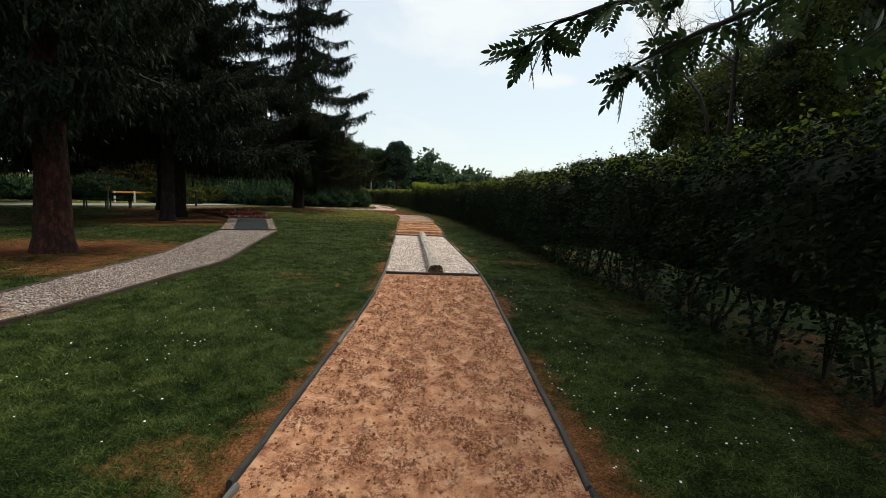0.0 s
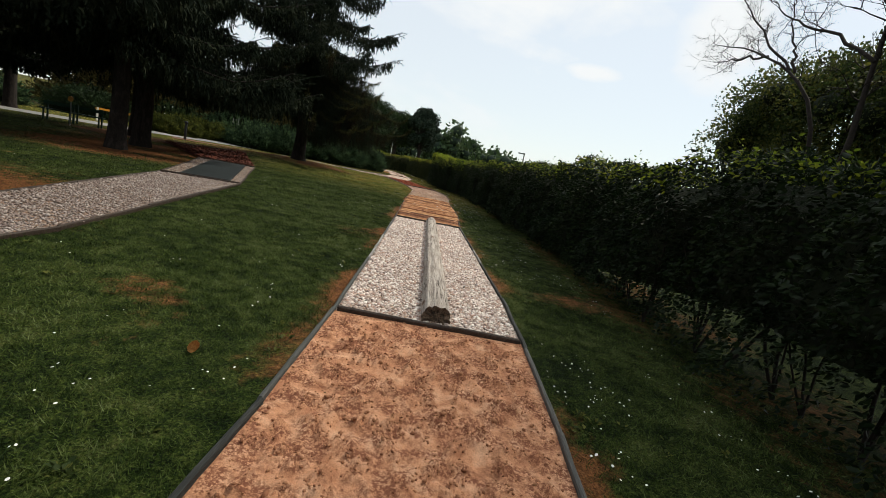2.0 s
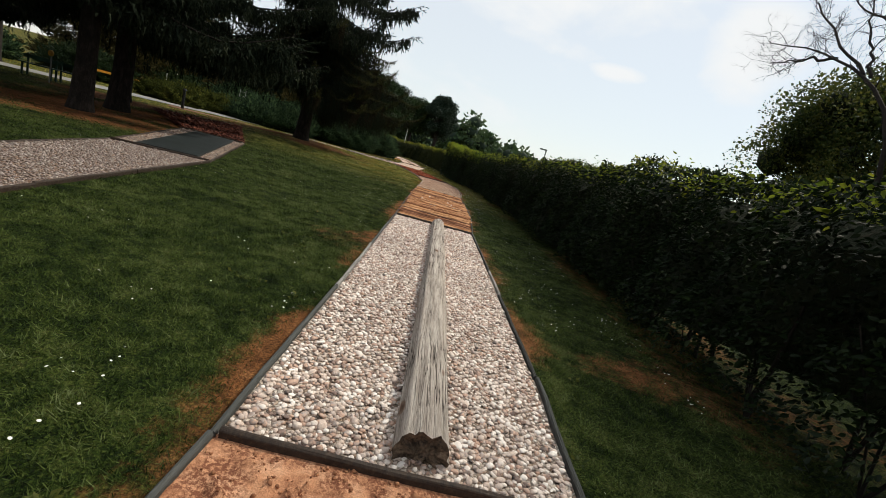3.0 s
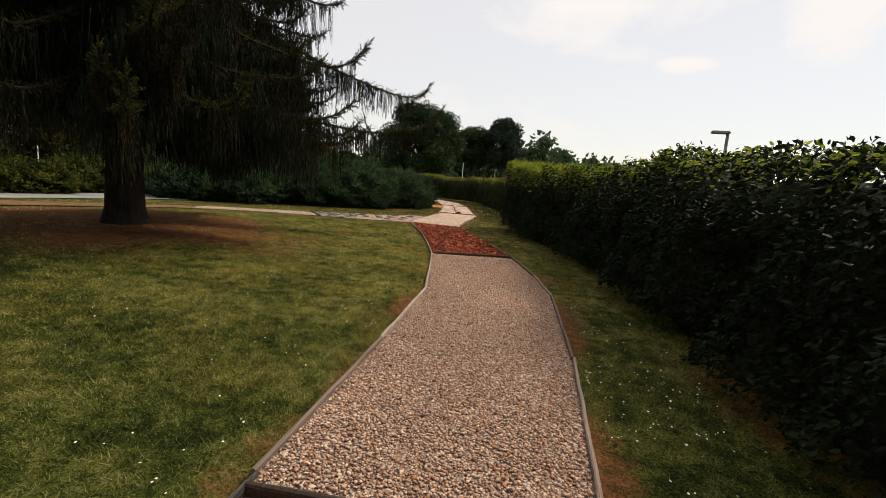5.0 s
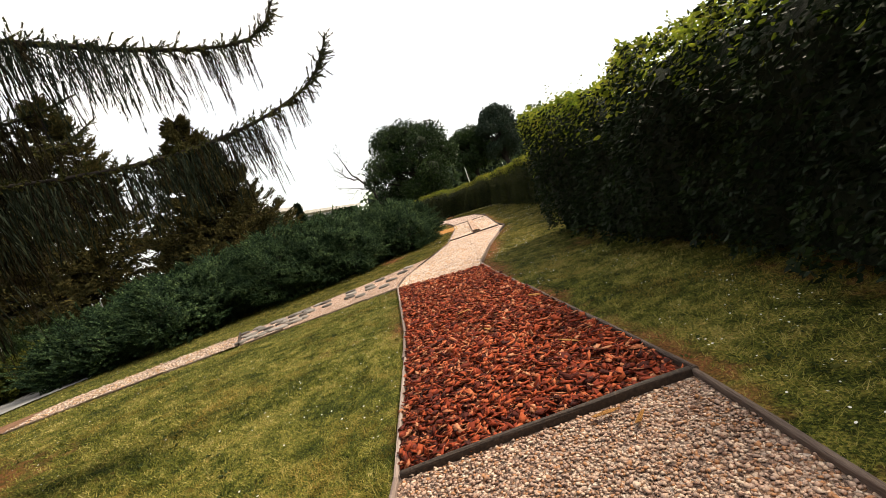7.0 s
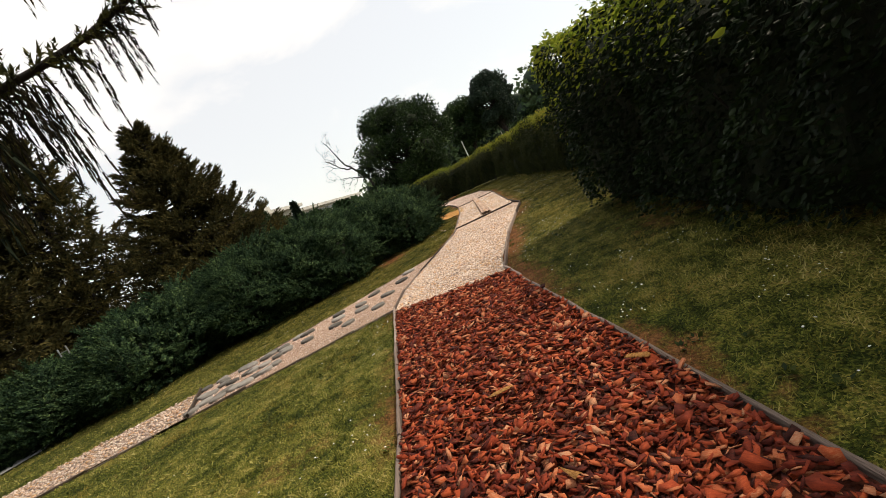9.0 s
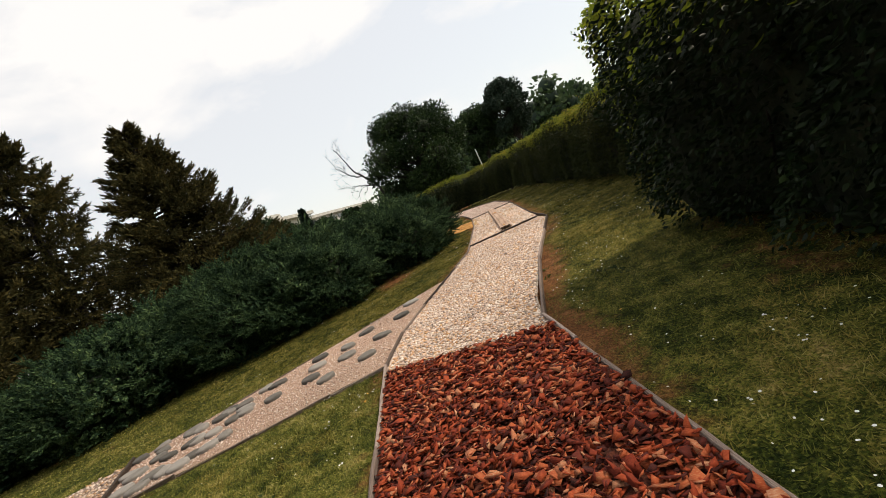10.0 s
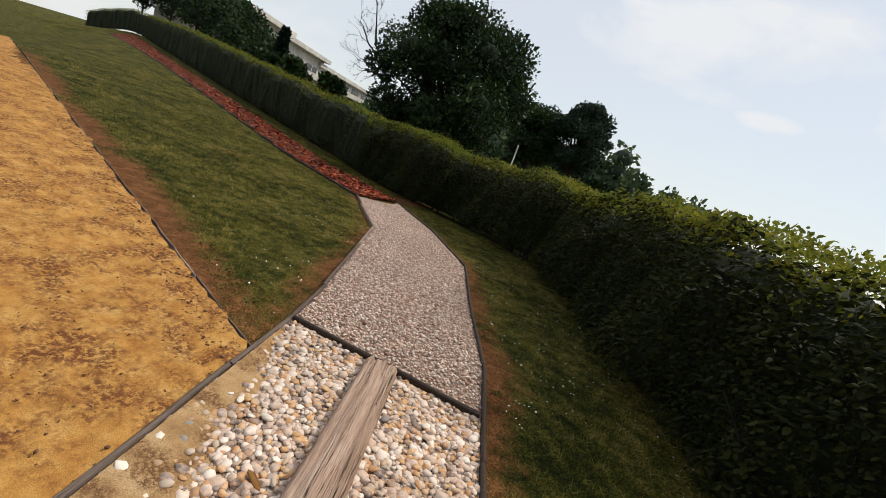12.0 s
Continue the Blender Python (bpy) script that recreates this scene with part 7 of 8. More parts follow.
def pine(x, y, height, label, rs):
    """A pine with a pointed crown of tufted whorls."""
    par = thing("pine_tree", label, "pine tree", "trees", at=(x, y, float(swell(x, y))))
    v, f = tube([(0, 0, -0.2), (0.1, 0, height * 0.5), (0, 0, height)], [0.3, 0.2, 0.03], 8)
    put("trunk", mesh_np("trunk", v, f, M["spruce_bark"], True), par)
    n = 9000
    t = rs.uniform(0.1, 1.0, n)
    a = rs.uniform(0, 2 * np.pi, n)
    r = 0.13 * height * (1.03 - t) ** 0.7 * (0.82 + 0.18 * np.sin(a * 4 + t * 17) * np.sin(t * 31 + a)) * rs.uniform(0.5, 1.05, n)
    pos = np.stack([r * np.cos(a), r * np.sin(a), height * t + 0.10 * r], 1)
    d = np.stack([np.cos(a), np.sin(a), 0.7 + 0 * a], 1) + rs.normal(0, 0.5, (n, 3))
    vv, ff = scatter(CARD_V, CARD_F, pos, basis(d, rs), 0.3 * rs.lognormal(0, 0.3, n))
    ob = put("crown", mesh_np("crown", vv, ff, M["pine_leaf"]), par, "tufted dark needles")
    ob["kind"] = "stuff"


leafy_tree("pine_tree", -10.9, 97, 12.4, 3.7, "pine_leaf", "dark pine with an uneven, tufted crown", R, 28000, 0.24, 0.3, 60, "pine tree", 1.3, 0.12)
pine(-34.6, 72.5, 5.4, "small dark conifer in front of the building", R)


def bare_tree(name, x, y, label, rs, limbs, r0=0.2, depth=4, spread=0.6, twig=0.5, every=7):
    """A leafless tree: a trunk and main limbs along given lines, from which twigs fork again and again."""
    par = thing(name, label, "bare tree", "bare trees", at=(x, y, float(swell(x, y))))
    twigs = []

    def grow(p, d, ln, r, k):
        pts = [p]
        for _ in range(3):
            d = d + rs.normal(0, 0.22, 3) + np.array([0, 0, 0.05])
            d /= np.linalg.norm(d)
            pts.append(pts[-1] + d * ln / 3)
        twigs.append(tube(pts, [r, r * 0.85, r * 0.7, r * 0.5], 4))
        if k == 0:
            return
        for i in range(3):
            b = pts[rs.randint(1, 4)] if i else pts[-1]
            nd = d + rs.normal(0, spread, 3)
            grow(b, nd / np.linalg.norm(nd), ln * rs.uniform(0.55, 0.8), r * 0.6, k - 1)

    for j, L in enumerate(limbs):
        L = np.asarray(L, float)
        t, u = np.linspace(0, 1, len(L)), np.linspace(0, 1, 14)
        Q = np.stack([np.interp(u, t, L[:, k]) for k in range(3)], 1)
        Q[1:-1] = (Q[:-2] + 2 * Q[1:-1] + Q[2:]) / 4
        Q[1:-1] += rs.normal(0, 0.05, (12, 3))
        r = r0 * (1.0 if j == 0 else 0.55)
        v, f = tube(Q, r * (1.0 - 0.88 * u) + 0.008, 7)
        put("trunk" if j == 0 else "limb", mesh_np("trunk", v, f, M["twig"], True), par)
        for _ in range(every):
            i = rs.randint(5, 14)
            i = min(i, 13)
            d = Q[i] - Q[i - 1]
            d = d / np.linalg.norm(d) + rs.normal(0, 0.7, 3)
            grow(Q[i], d / np.linalg.norm(d), twig * rs.uniform(0.7, 1.3), r * 0.28 * (1.2 - u[i]) + 0.008, depth)
    v, f = join(twigs)
    put("branch_work", mesh_np("branch_work", v, f, M["twig"], True), par, "bare dark branches")["kind"] = "stuff"


bare_tree("bare_tree", -23.4, 72.0, "small leafless tree leaning beside a round tree", R,
          [[(0.4, 0, -0.1), (0.2, 0, 2.5), (-0.3, 0, 4.4), (-1.5, 0, 6.0), (-2.3, 0, 7.0), (-2.8, 0, 8.6), (-3.3, 0, 10.0)],
           [(-1.5, 0, 6.0), (-2.6, 0.2, 6.4), (-3.6, 0.3, 7.4), (-4.3, 0.3, 8.4)], [(-0.3, 0, 4.4), (-1.8, 0.2, 5.0), (-3.6, 0.3, 5.6)]], 0.17, 2, 0.6, 1.0, 9)
bare_tree("bare_tree", 13.8, 17.6, "tall half bare tree with spreading branches beyond the hedge", R,
          [[(0, 0, -0.1), (-0.1, 0.1, 3.0), (-0.4, 0.4, 6.2), (-0.9, 1.6, 7.8), (-1.0, 3.0, 8.6), (-1.15, 5.2, 9.6), (-1.35, 8.2, 10.6)],
           [(-0.9, 2.0, 8.0), (-1.2, 3.4, 9.3), (-1.5, 5.2, 11.2), (-1.6, 6.2, 12.2)],
           [(-1.0, 3.6, 8.9), (-1.1, 5.6, 9.2), (-1.2, 7.8, 9.6)],
           [(-0.9, 1.6, 7.8), (-0.8, 2.6, 9.4), (-0.6, 3.8, 11.6)]], 0.095, 3, 0.6, 0.75, 12)
bare_tree("bare_tree", 13.1, 15.6, "tall dark tree trunk with bare upper limbs beyond the hedge", R,
          [[(0, 0, -0.1), (0.05, 0, 4.0), (0, 0.1, 8.0), (0.1, 0.2, 12.0), (0.3, 0.2, 17.0)],
           [(0, 0.1, 7.4), (-0.5, 1.6, 8.6), (-0.9, 3.6, 9.6), (-1.0, 5.4, 11.0)],
           [(0, 0.1, 8.8), (0.3, 1.4, 10.4), (0.2, 3.0, 12.6), (0.3, 4.2, 14.5)],
           [(0, 0.1, 8.2), (0.2, -1.2, 10.0), (0.2, -2.6, 12.8)]], 0.115, 3, 0.6, 0.9, 10)


def far_woods():
    """A line of distant trees."""
    par = thing("far_woods", "distant line of mixed green woodland", "woods", kind="stuff")
    cen, rad = [], []
    for i in range(150):
        t = R.uniform(0, 1)
        x = -75 + 90 * t + R.normal() * 2
        y = 150 + R.uniform(-6, 26) - 0.25 * abs(x)
        h = (15.0 + 2.6 * math.sin(x * 0.07) - 0.42 * max(0, x + 6)) * R.uniform(0.6, 1.05) * min(1.0, max(0.3, (x + 74) / 42))
        for z in np.arange(1.5, h, 3.0):
            cen.append((x + R.normal() * 0.8, y + R.normal(), z)); rad.append(R.uniform(2.0, 3.4))
    cen, rad = np.array(cen), np.array(rad)
    n = 42000
    k = R.randint(0, len(cen), n)
    d = R.normal(size=(n, 3)); d /= np.linalg.norm(d, axis=1, keepdims=True)
    pos = cen[k] + d * (rad[k] * R.uniform(0.6, 1.1, n))[:, None]
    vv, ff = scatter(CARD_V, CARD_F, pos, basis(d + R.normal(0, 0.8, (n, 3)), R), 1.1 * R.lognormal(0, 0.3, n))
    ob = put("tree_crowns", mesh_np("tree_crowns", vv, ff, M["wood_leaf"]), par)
    ob["kind"] = "stuff"
    v, f = join([(ICO1[0] * (r * 0.7) + c, ICO1[1]) for c, r in zip(cen, rad)])
    put("crown_inside", mesh_np("crown_inside", v, f, M["pine_leaf"], True), par)["kind"] = "stuff"


far_woods()


# Lawn grass
def grass():
    n = 2100000
    y = R.uniform(-4.0, 58, n)
    far = R.rand(n) < 0.13
    off = np.where(far, R.exponential(9.0, n), R.exponential(1.9, n)) * R.choice([-1, 1], n, p=[0.66, 0.34])
    mid = (poly_x(LEFT, y) + poly_x(RIGHT, y)) / 2
    x = mid + off + np.sign(off) * 0.75
    ok = ~on_beds(x, y, 0.02) & (x > -27) & (x < np.where(y > 34.2, poly_x(HEDGE_2, y) + 0.3, poly_x(HEDGE_1, y) + 0.7))
    x, y = x[ok], y[ok]
    # tufts of a few centimetres to a hand's width, with thin turf between them
    tuft = fnoise(x, y, 7.0, 41.0) + 0.7 * fnoise(x, y, 19.0, 43.0)
    keep = (bare(x, y) + 0.50 * R.rand(len(x)) < 0.70) & (tuft + 0.6 * R.normal(size=len(x)) > -0.45)
    x, y, tuft = x[keep], y[keep], tuft[keep]
    n = len(x)
    dist = np.abs(x - (poly_x(LEFT, y) + poly_x(RIGHT, y)) / 2)
    h = (R.gamma(5, 0.0023, n) * (1 + 0.5 * (R.rand(n) < 0.03)) + 0.010) * np.clip(1.0 + 0.5 * tuft, 0.6, 1.6) + 0.0008 * dist
    w = 0.0017 + 0.0009 * dist
    a = R.uniform(0, 2 * np.pi, n)
    lx, ly = R.normal(0, 0.8, n) * h, R.normal(0, 0.8, n) * h
    z = swell(x, y) - 0.032
    v = np.stack([np.stack([x - w * np.cos(a), y - w * np.sin(a), z], 1), np.stack([x + w * np.cos(a), y + w * np.sin(a), z], 1), np.stack([x + lx, y + ly, z + h], 1)], 1).reshape(-1, 3)
    ob = put("grass", mesh_np("grass", v, np.arange(3 * n).reshape(-1, 3), M["blade"]))
    tagged(ob, "short uneven lawn grass with dry patches", "grass", kind="stuff")


grass()


# Daisies and dandelions in the lawn
def daisies():
    n = 14000
    y = R.uniform(-2, 48, n)
    x = (poly_x(LEFT, y) + poly_x(RIGHT, y)) / 2 + (R.exponential(2.6, n) + 0.9) * R.choice([-1, 1], n, p=[0.36, 0.64])
    ok = ~on_beds(x, y, 0.05) & (x < poly_x(HEDGE_1, y) + np.where(y > 33, 1.2, -0.2)) & (x > -14)
    ok &= ~((x > -1.0 - 0.3 * (y - 34)) & (y > 36)) & (0.7 * fnoise(x, y, 0.5, 12.0) + 0.8 * fnoise(x, y, 1.9, 14.0) + 0.08 * R.normal(size=n) > np.where((x > poly_x(RIGHT, y)) & (y > 18), -0.12, 0.10)) & (bare(x, y) < 0.5)
    x, y = x[ok], y[ok]
    n = len(x)
    k = 7
    tv = [(0, 0, 0.12)] + [(math.cos(t), math.sin(t), 0.0) for t in np.linspace(0, 2 * math.pi, k, endpoint=False)]
    tf = [(0, 1 + i, 1 + (i + 1) % k) for i in range(k)]
    pos = np.stack([x, y, swell(x, y) + R.uniform(0.0, 0.03, n)], 1)
    v, f = scatter(tv, tf, pos, rotations(n, R, 0.5), R.uniform(0.0045, 0.0085, n))
    tagged(put("daisies", mesh_np("daisies", v, f, M["petal"])), "small white daisies scattered over the lawn", "flowers", kind="stuff")
    m = 30
    q = R.choice(n, m, replace=False)
    pos = pos[q] + np.stack([R.normal(0, 0.4, m), R.normal(0, 0.4, m), np.full(m, 0.01)], 1)
    ok = ~on_beds(pos[:, 0], pos[:, 1], 0.05)
    v, f = scatter(tv, tf, pos[ok], rotations(ok.sum(), R, 0.4), R.uniform(0.007, 0.011, ok.sum()))
    tagged(put("dandelions", mesh_np("dandelions", v, f, M["paint_yellow"])), "few yellow dandelions in the lawn", "flowers", kind="stuff")


daisies()


def weeds():
    """Broad-leaved rosettes and clover tufts in the lawn."""
    n = 1500
    y = R.uniform(-2, 46, n)
    x = (poly_x(LEFT, y) + poly_x(RIGHT, y)) / 2 + (R.exponential(1.6, n) + 0.9) * R.choice([-1, 1], n, p=[0.62, 0.38])
    ok = ~on_beds(x, y, 0.06) & (x < poly_x(HEDGE_1, y) + np.where(y > 33, 1.0, -0.4)) & ~((x > -1.2 - 0.3 * (y - 34)) & (y > 36)) & (fnoise(x, y, 0.7, 31.0) > 0.0)
    x, y = x[ok], y[ok]
    pos, dr = [], []
    for i in range(9):
        a = R.uniform(0, 2 * np.pi, len(x))
        pos.append(np.stack([x + 0.02 * np.cos(a), y + 0.02 * np.sin(a), swell(x, y) - 0.025 + 0 * x], 1))
        dr.append(np.stack([np.cos(a), np.sin(a), R.uniform(0.25, 0.9, len(x))], 1))
    pos, dr = np.concatenate(pos), np.concatenate(dr)
    v, f = scatter(LEAF_V, LEAF_F, pos, basis(dr, R, (0, 0, 1)), R.uniform(0.018, 0.045, len(pos)))
    tagged(put("lawn_weeds", mesh_np("lawn_weeds", v, f, M["tree_leaf"])), "broad-leaved weeds and clover among the grass", "weeds", kind="stuff")


weeds()


# Rowan whose twigs hang over the start of the path
def compound_leaf():
    """A feathered leaf: six pairs of oval leaflets and one at the tip."""
    v, f = [], []

    def leaflet(base, ang, ln):
        c, s_ = math.cos(ang), math.sin(ang)
        k = len(v)
        for x, y, z in OVAL_V:
            px, py = x * ln * 0.95, y * ln
            v.append((base[0] + px * c + py * s_, base[1] - px * s_ + py * c, z * ln * 0.5))
        f.extend([tuple(k + i for i in q) for q in OVAL_F])
    for i in range(6):
        for s_ in (-1, 1):
            leaflet((0, 0.12 + 0.135 * i), s_ * (1.05 - 0.05 * i), 0.33 * (1 - 0.04 * i))
    leaflet((0, 0.90), 0.0, 0.30)
    k = len(v)
    v += [(-0.008, 0, 0), (0.008, 0, 0), (0, 0.95, 0)]
    f.append((k, k + 1, k + 2))
    return np.array(v), np.array(f)


def rowan():
    par = thing("rowan_tree", "rowan with feathered leaves hanging over the path", "tree", "trees", at=(0, 0, 0))
    v, f = tube([(5.0, -3.2, -0.1), (4.95, -3.1, 1.6), (4.6, -2.95, 2.7), (4.2, -2.8, 4.2)], [0.13, 0.11, 0.08, 0.04], 9)
    put("trunk", mesh_np("trunk", v, f, M["twig"], True), par, "grey slender trunk")
    limbs = [[(4.7, -3.0, 2.4), (3.6, -2.75, 2.55), (2.9, -2.6, 2.3), (2.29, -2.55, 2.0), (2.07, -2.58, 1.93), (1.88, -2.60, 1.89), (1.72, -2.63, 1.82), (1.64, -2.63, 1.75)],
             [(4.6, -2.95, 2.7), (3.4, -2.7, 2.6), (2.7, -2.5, 2.12), (2.34, -2.48, 1.93), (2.18, -2.49, 1.86), (2.07, -2.51, 1.80), (1.97, -2.50, 1.74)],
             [(4.7, -3.0, 2.3), (3.7, -2.6, 2.5), (3.1, -2.5, 2.2), (2.7, -2.45, 1.85)],
             [(4.6, -2.9, 2.6), (3.9, -2.5, 2.7), (3.4, -2.4, 2.4), (3.05, -2.3, 2.0)],
             [(4.6, -2.9, 2.6), (4.0, -2.4, 2.8), (3.8, -2.2, 2.5), (3.5, -2.1, 2.1)]]
    pos, dr = [], []
    for i, L in enumerate(limbs):
        L = np.array(L)
        v, f = tube(L, np.linspace(0.016, 0.003, len(L)), 6)
        put("limb", mesh_np("limb", v, f, M["twig"], True), par)
        t = np.linspace(0, 1, len(L))
        n = 34 if i < 2 else 60
        q = R.uniform(0.5, 1.0, n) if i >= 2 else 1.0 - 0.62 * R.rand(n) ** 1.3
        p = np.stack([np.interp(q, t, L[:, k]) for k in range(3)], 1)
        if i >= 2:
            p = p + R.normal(0, 0.16, (n, 3)) * np.array([1.2, 0.6, 1.0])
        pos.append(p)
        dr.append(np.stack([R.normal(-0.35, 0.5, n), R.normal(0, 0.4, n), R.uniform(-1.2, -0.1, n)], 1))
    # crown overhead
    n = 950
    a, q = R.uniform(0, 2 * np.pi, n), R.rand(n) ** 0.5
    c = np.stack([4.0 + 3.0 * q * np.cos(a), -4.9 + 2.5 * q * np.sin(a), 2.9 + 2.6 * R.rand(n) * (1 - 0.5 * q)], 1)
    for i in range(9):
        t = i * 0.7
        v, f = tube([(4.4, -3.0, 3.2), (4.2 + 1.3 * math.cos(t), -4.4 + 1.1 * math.sin(t), 3.9), (4.0 + 2.6 * math.cos(t), -4.9 + 2.2 * math.sin(t), 3.7)], [0.04, 0.025, 0.006], 5)
        put("limb", mesh_np("limb", v, f, M["twig"], True), par)
    pos.append(c); dr.append(R.normal(0, 0.6, (n, 3)) + np.array([0, 0, -0.4]))
    pos, dr = np.concatenate(pos), np.concatenate(dr)
    pos[:, 2] = np.maximum(pos[:, 2], 1.66)
    tv, tf = compound_leaf()
    v, f = scatter(tv, tf, pos, basis(dr, R), np.where(np.arange(len(pos)) < len(pos) - n, R.uniform(0.10, 0.145, len(pos)), R.uniform(0.16, 0.26, len(pos))))
    ob = put("feathered_leaves", mesh_np("feathered_leaves", v, f, M["oak_leaf"]), par, "dark feathered leaves against the sky")
    ob["kind"] = "stuff"


rowan()


# Fixtures
def box(bm, x0, y0, z0, x1, y1, z1):
    r = bmesh.ops.create_cube(bm, size=1.0, matrix=Matrix.Translation(((x0 + x1) / 2, (y0 + y1) / 2, (z0 + z1) / 2)) @ Matrix.Diagonal((x1 - x0, y1 - y0, z1 - z0, 1)))
    return r["verts"]


def boxed(name, b, material, parent, bev=0.01, label=""):
    bm = bmesh.new()
    box(bm, *b)
    if bev:
        bmesh.ops.bevel(bm, geom=list(bm.edges), offset=bev, segments=2, affect="EDGES")
    return part(name, bm, material, parent, label)


def rod(name, points, radii, material, parent, sides=10, label=""):
    v, f = tube(points, radii, sides)
    return put(name, mesh_np(name, v, f, material, True), parent, label)


lamp = thing("street_lamp", "slim grey street lamp rising behind the hedge", "street lamp", at=(4.45, 30.9, 0))
rod("pole", [(0, 0, -0.05), (0, 0, 1.5), (0, 0, 3.4)], [0.06, 0.05, 0.04], M["metal"], lamp)
boxed("lamp_head", (-0.42, -0.09, 3.38, 0.05, 0.09, 3.46), M["metal"], lamp, 0.02, "flat dark lamp head")
mast = thing("flag_mast", "thin white mast standing behind the hedge", "mast", at=(-12.1, 71.4, 0))
rod("pole", [(0, 0, -0.05), (0, 0, 2), (0, 0, 3.75)], [0.07, 0.06, 0.05], M["paint_white"], mast)
rod("pole_cap", [(0, 0, 3.75), (0, 0, 3.82), (0, 0, 3.86)], [0.06, 0.06, 0.02], M["paint_white"], mast)
bol = thing("bollard_light", "dark metal bollard light beside the paved path", "bollard", at=(-14.9, 24.5, float(swell(-14.9, 24.5)) - 0.03))
boxed("base_plate", (-0.16, -0.16, 0, 0.16, 0.16, 0.03), M["glass"], bol, 0.006)
rod("post", [(0, 0, 0.03), (0, 0, 0.6), (0, 0, 0.95)], [0.07, 0.07, 0.07], M["glass"], bol)
rod("cap", [(0, 0, 0.95), (0, 0, 1.02), (0, 0, 1.04)], [0.10, 0.10, 0.03], M["glass"], bol)
sign = thing("sign_post", "short post with a round yellow sign", "sign", at=(-15.45, 17.85, 0))
rod("post", [(0, 0, -0.05), (0, 0, 0.5), (0, 0, 0.95)], [0.025, 0.025, 0.025], M["metal"], sign)
bm = bmesh.new()
bmesh.ops.create_cone(bm, cap_ends=True, segments=24, radius1=0.11, radius2=0.11, depth=0.03, matrix=pose(0, -0.03, 1.03, 90))
part("sign_plate", bm, M["paint_yellow"], sign, "round yellow plate")
for x, y, rz in ((-16.6, 18.5, 25), (-15.9, 19.2, 25)):
    b = thing("bench", "small green park bench on the lawn", "bench", "benches", at=(x, y, 0))
    b.rotation_euler = (0, 0, radians(rz))
    for i in range(3):
        boxed("seat_slat", (-0.6, -0.2 + i * 0.14, 0.42, 0.6, -0.08 + i * 0.14, 0.46), M["paint_green"], b, 0.006)
    boxed("back_slat", (-0.6, 0.24, 0.62, 0.6, 0.28, 0.76), M["paint_green"], b, 0.006)
    for sx in (-0.48, 0.42):
        boxed("leg", (sx, -0.18, -0.02, sx + 0.06, -0.12, 0.42), M["paint_green"], b, 0.005)
        boxed("leg", (sx, 0.22, -0.02, sx + 0.06, 0.28, 0.80), M["paint_green"], b, 0.005)
bar = thing("barrier", "low yellow barrier beside the paved path", "barrier", at=(-20.4, 26.6, 0))
bar.rotation_euler = (0, 0, radians(60))
for sx in (-1.2, 0, 1.2):
    boxed("post", (sx - 0.05, -0.05, -0.02, sx + 0.05, 0.05, 0.75), M["paint_white"], bar, 0.008)
boxed("rail", (-1.3, -0.03, 0.62, 1.3, 0.03, 0.74), M["paint_yellow"], bar, 0.008, "yellow rail")
rack = thing("metal_ladder", "thin metal ladder standing behind the shrubs", "ladder", at=(-17.4, 34.2, 0))
for sx in (-0.22, 0.22):
    rod("stile", [(sx, 0, -0.02), (sx, 0, 1.0), (sx, 0, 1.95)], [0.022] * 3, M["metal"], rack)
for i in range(6):
    rod("rung", [(-0.22, 0, 0.3 + 0.3 * i), (0, 0, 0.3 + 0.3 * i), (0.22, 0, 0.3 + 0.3 * i)], [0.014] * 3, M["metal"], rack, 6)
for x, y, h in ((-19.9, 29.7, 1.65), (-22, 33.5, 1.8), (-8.0, 71.0, 3.0)):
    p = thing("marker_pole", "thin pale pole standing in the planting", "pole", "marker poles", at=(x, y, 0))
    rod("pole", [(0, 0, -0.05), (0, 0, h / 2), (0, 0, h)], [0.025, 0.025, 0.022], M["paint_white"], p, 6)


# Terraced building far behind the trees
def building():
    par = thing("terraced_building", "long pale concrete building with stepped terraces", "building", at=(-61.7, 88.3, 1.2))
    par.rotation_euler = (0, 0, math.atan2(172 - 88.3, -79 + 61.7))  # local x runs along the front, local -y faces the park
    blocks = [(6, 17, 10.9, 0.0), (15, 36, 10.2, 0.6), (34, 92, 9.0, 1.2)]
    for x0, x1, h, dy in blocks:
        boxed("wall", (x0, dy, -1.6, x1, dy + 14, h - 0.35), M["concrete"], par, 0)
        boxed("roof_slab", (x0 - 0.4, dy - 1.3, h - 0.35, x1 + 0.4, dy + 14.3, h + 0.45), M["concrete"], par, 0.03, "overhanging pale roof slab")
        for fl in (6.2,):
            if fl + 2.0 > h:
                continue
            boxed("terrace", (x0, dy - 1.2, fl - 0.6, x1, dy, fl + 0.5), M["concrete"], par, 0.03)
            n = int((x1 - x0) / 6.5)
            for i in range(n):
                a = x0 + 0.5 + i * (x1 - x0 - 1) / n
                win = boxed("window", (a, dy - 0.12, fl + 0.75, a + 4.6, dy + 0.02, fl + 1.9), M["glass"], par, 0)
                boxed("window_frame", (a + 2.25, dy - 0.16, fl + 0.75, a + 2.35, dy - 0.125, fl + 1.9), M["paint_white"], win, 0)
    boxed("roof_house", (20, 3, 10.7, 27, 8, 12.4), M["concrete"], par, 0.02)

building()


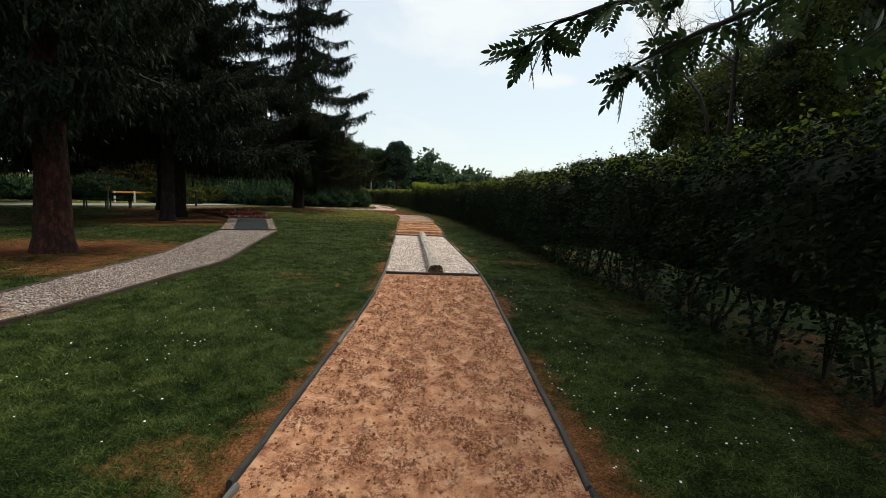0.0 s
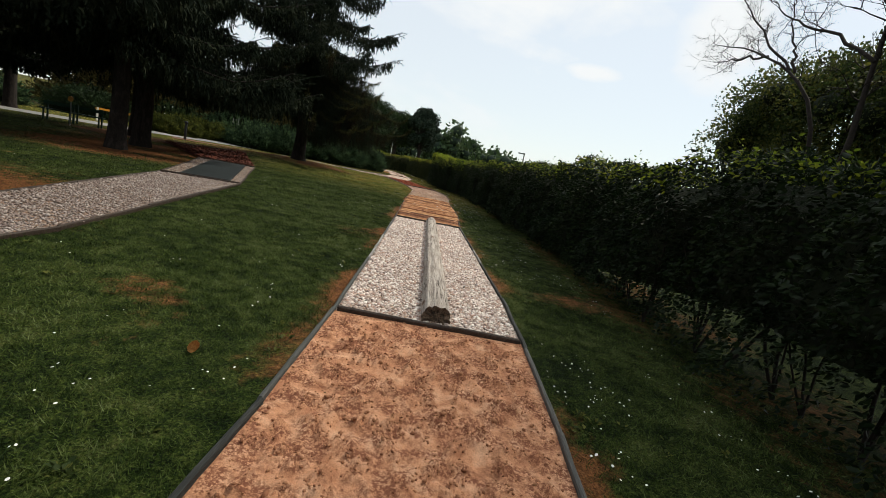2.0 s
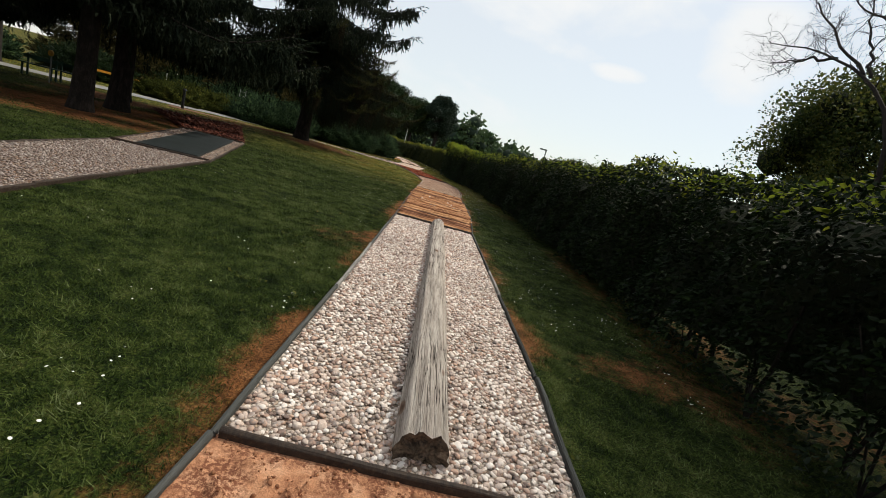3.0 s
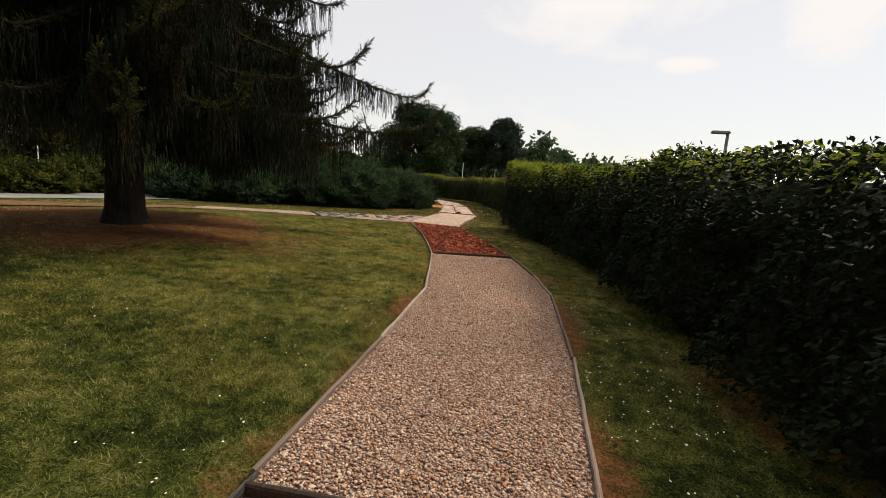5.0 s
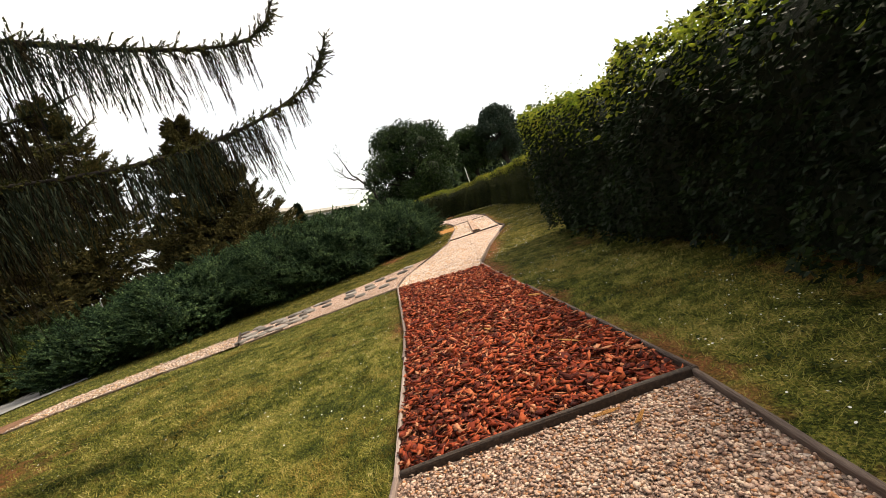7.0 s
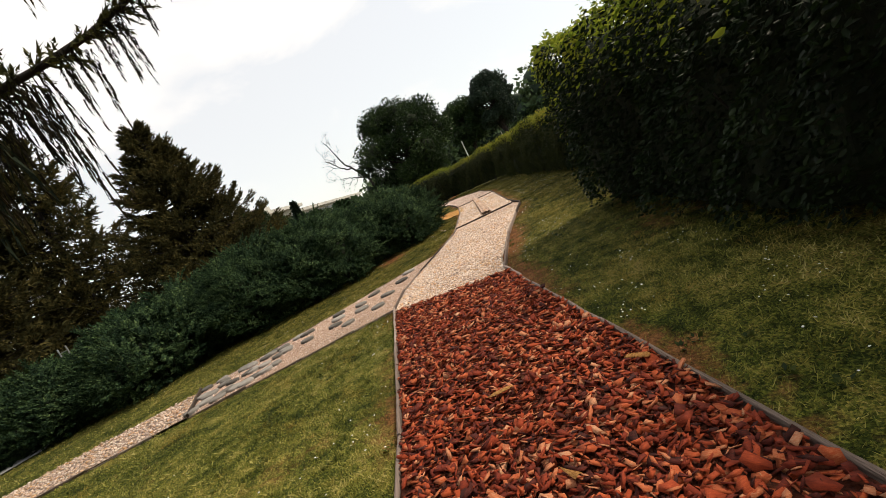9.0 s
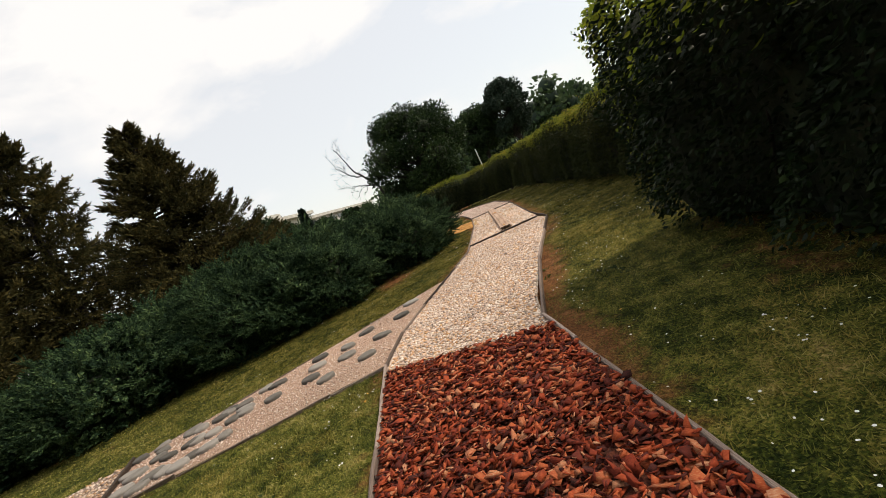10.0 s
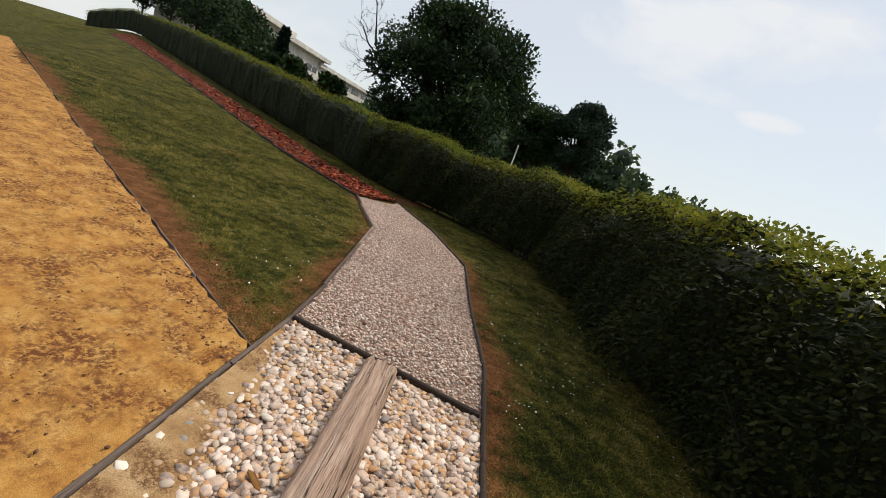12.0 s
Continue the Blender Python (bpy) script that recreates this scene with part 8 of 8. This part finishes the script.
# Fallen bits on the path
def litter():
    spots = [(0.15, 13.25), (0.05, 13.35), (0.62, 13.9), (-0.25, 15.3), (0.35, 15.0), (0.2, 16.6), (0.5, 14.6), (-0.35, 14.4)]
    for x, y in spots:
        bm = bmesh.new()
        c = bm.verts.new((0, 0, 0.012))
        ring = [bm.verts.new((0.028 * math.cos(t) * R.uniform(0.5, 1.2), 0.028 * math.sin(t) * R.uniform(0.5, 1.2), R.uniform(0, 0.018))) for t in np.linspace(0, 2 * math.pi, 8, endpoint=False)]
        for i in range(8):
            bm.faces.new((c, ring[i], ring[(i + 1) % 8]))
        ob = part("fallen_petal", bm, M["petal"])
        ob.matrix_basis = pose(x, y, 0.062, R.uniform(-15, 15), R.uniform(-15, 15), R.uniform(0, 360))
        tagged(ob, "crumpled whitish fallen petal on the wooden poles", "petal", "fallen petals")
    for x, y, z, s in ((-1.35, 26.55, 0.06, 0.09), (-3.9, 33.4, 0.05, 0.07), (-4.2, 33.1, 0.05, 0.06), (-2.1, 27.2, 0.07, 0.08), (-1.0, 25.45, 0.05, 0.07), (-1.17, 25.55, 0.04, 0.10), (-1.73, 27.95, 0.07, 0.11), (-2.55, 27.98, 0.07, 0.10)):
        v, f = chip_template(R)
        ob = put("wood_splinter", mesh_np("wood_splinter", v, f, M["rot"]))
        ob.matrix_basis = pose(x, y, z, R.uniform(-10, 10), R.uniform(-10, 10), R.uniform(0, 360)) @ Matrix.Diagonal((s, s * 0.35, s * 0.2, 1))
        tagged(ob, "pale orange wood splinter on the path", "splinter", "splinters")
    # splinters beside the rotten log
    for dx, dy in ((-0.25, 4.9), (-0.32, 4.7)):
        d = np.array([-6.07 + 4.42, 43.05 - 37.12]); d /= np.linalg.norm(d)
        p = np.array([-4.42, 37.12]) + d * dy + np.array([d[1], -d[0]]) * dx
        v, f = chip_template(R)
        ob = put("wood_splinter", mesh_np("wood_splinter", v, f, M["rot"]))
        ob.matrix_basis = pose(p[0], p[1], 0.06, 5, 5, 150) @ Matrix.Diagonal((0.09, 0.03, 0.03, 1))
        tagged(ob, "orange splinter broken from the rotten log", "splinter", "splinters")
    # stray stones on the lawn
    for x, y, s in ((-6.09, 38.0, 0.060), (-5.91, 37.67, 0.065), (-6.81, 37.92, 0.05)):
        v = ICO2[0] * (1 + 0.10 * R.normal(size=(len(ICO2[0]), 1)) * 0.5)
        ob = put("stone", mesh_np("stone", v, ICO2[1], M["pebble_pale_piece"], True))
        ob.matrix_basis = pose(x, y, -0.008, 0, 0, R.uniform(-25, 25)) @ Matrix.Diagonal((s * 0.5, s * 0.34, s * 0.20, 1))
        tagged(ob, "pale rounded stone lying loose in the grass", "stone", "stray stones")
    # fir cones in the grass
    for x, y in ((-0.13, 2.33),):
        pieces = []
        for i in range(26):
            t = i / 26
            a = i * 2.4
            r = 0.022 * math.sin(math.pi * (0.12 + 0.8 * t))
            pieces.append((np.array([(-0.011, 0, 0), (0.011, 0, 0), (0.009, 0.016, 0.004), (-0.009, 0.016, 0.004)]) @ np.array(Matrix.Rotation(-a, 3, "Z")) + np.array([r * math.cos(a + 1.57) * 0.6, r * math.sin(a + 1.57) * 0.6, 0.10 * t]), np.array([(0, 1, 2, 3)])))
        pieces.append((ICO1[0] * np.array([0.017, 0.017, 0.046]) + np.array([0, 0, 0.05]), ICO1[1]))
        v, f = join([(p, np.array([(q[0], q[1], q[2]) for q in g] + [(q[0], q[2], q[3]) for q in g if len(q) == 4])) for p, g in pieces])
        ob = put("fir_cone", mesh_np("fir_cone", v, f, M["rot"]))
        ob.matrix_basis = pose(x, y, 0.01, 85, 0, R.uniform(0, 360))
        tagged(ob, "brown fallen cone lying in the grass", "cone", "fallen cones")


litter()
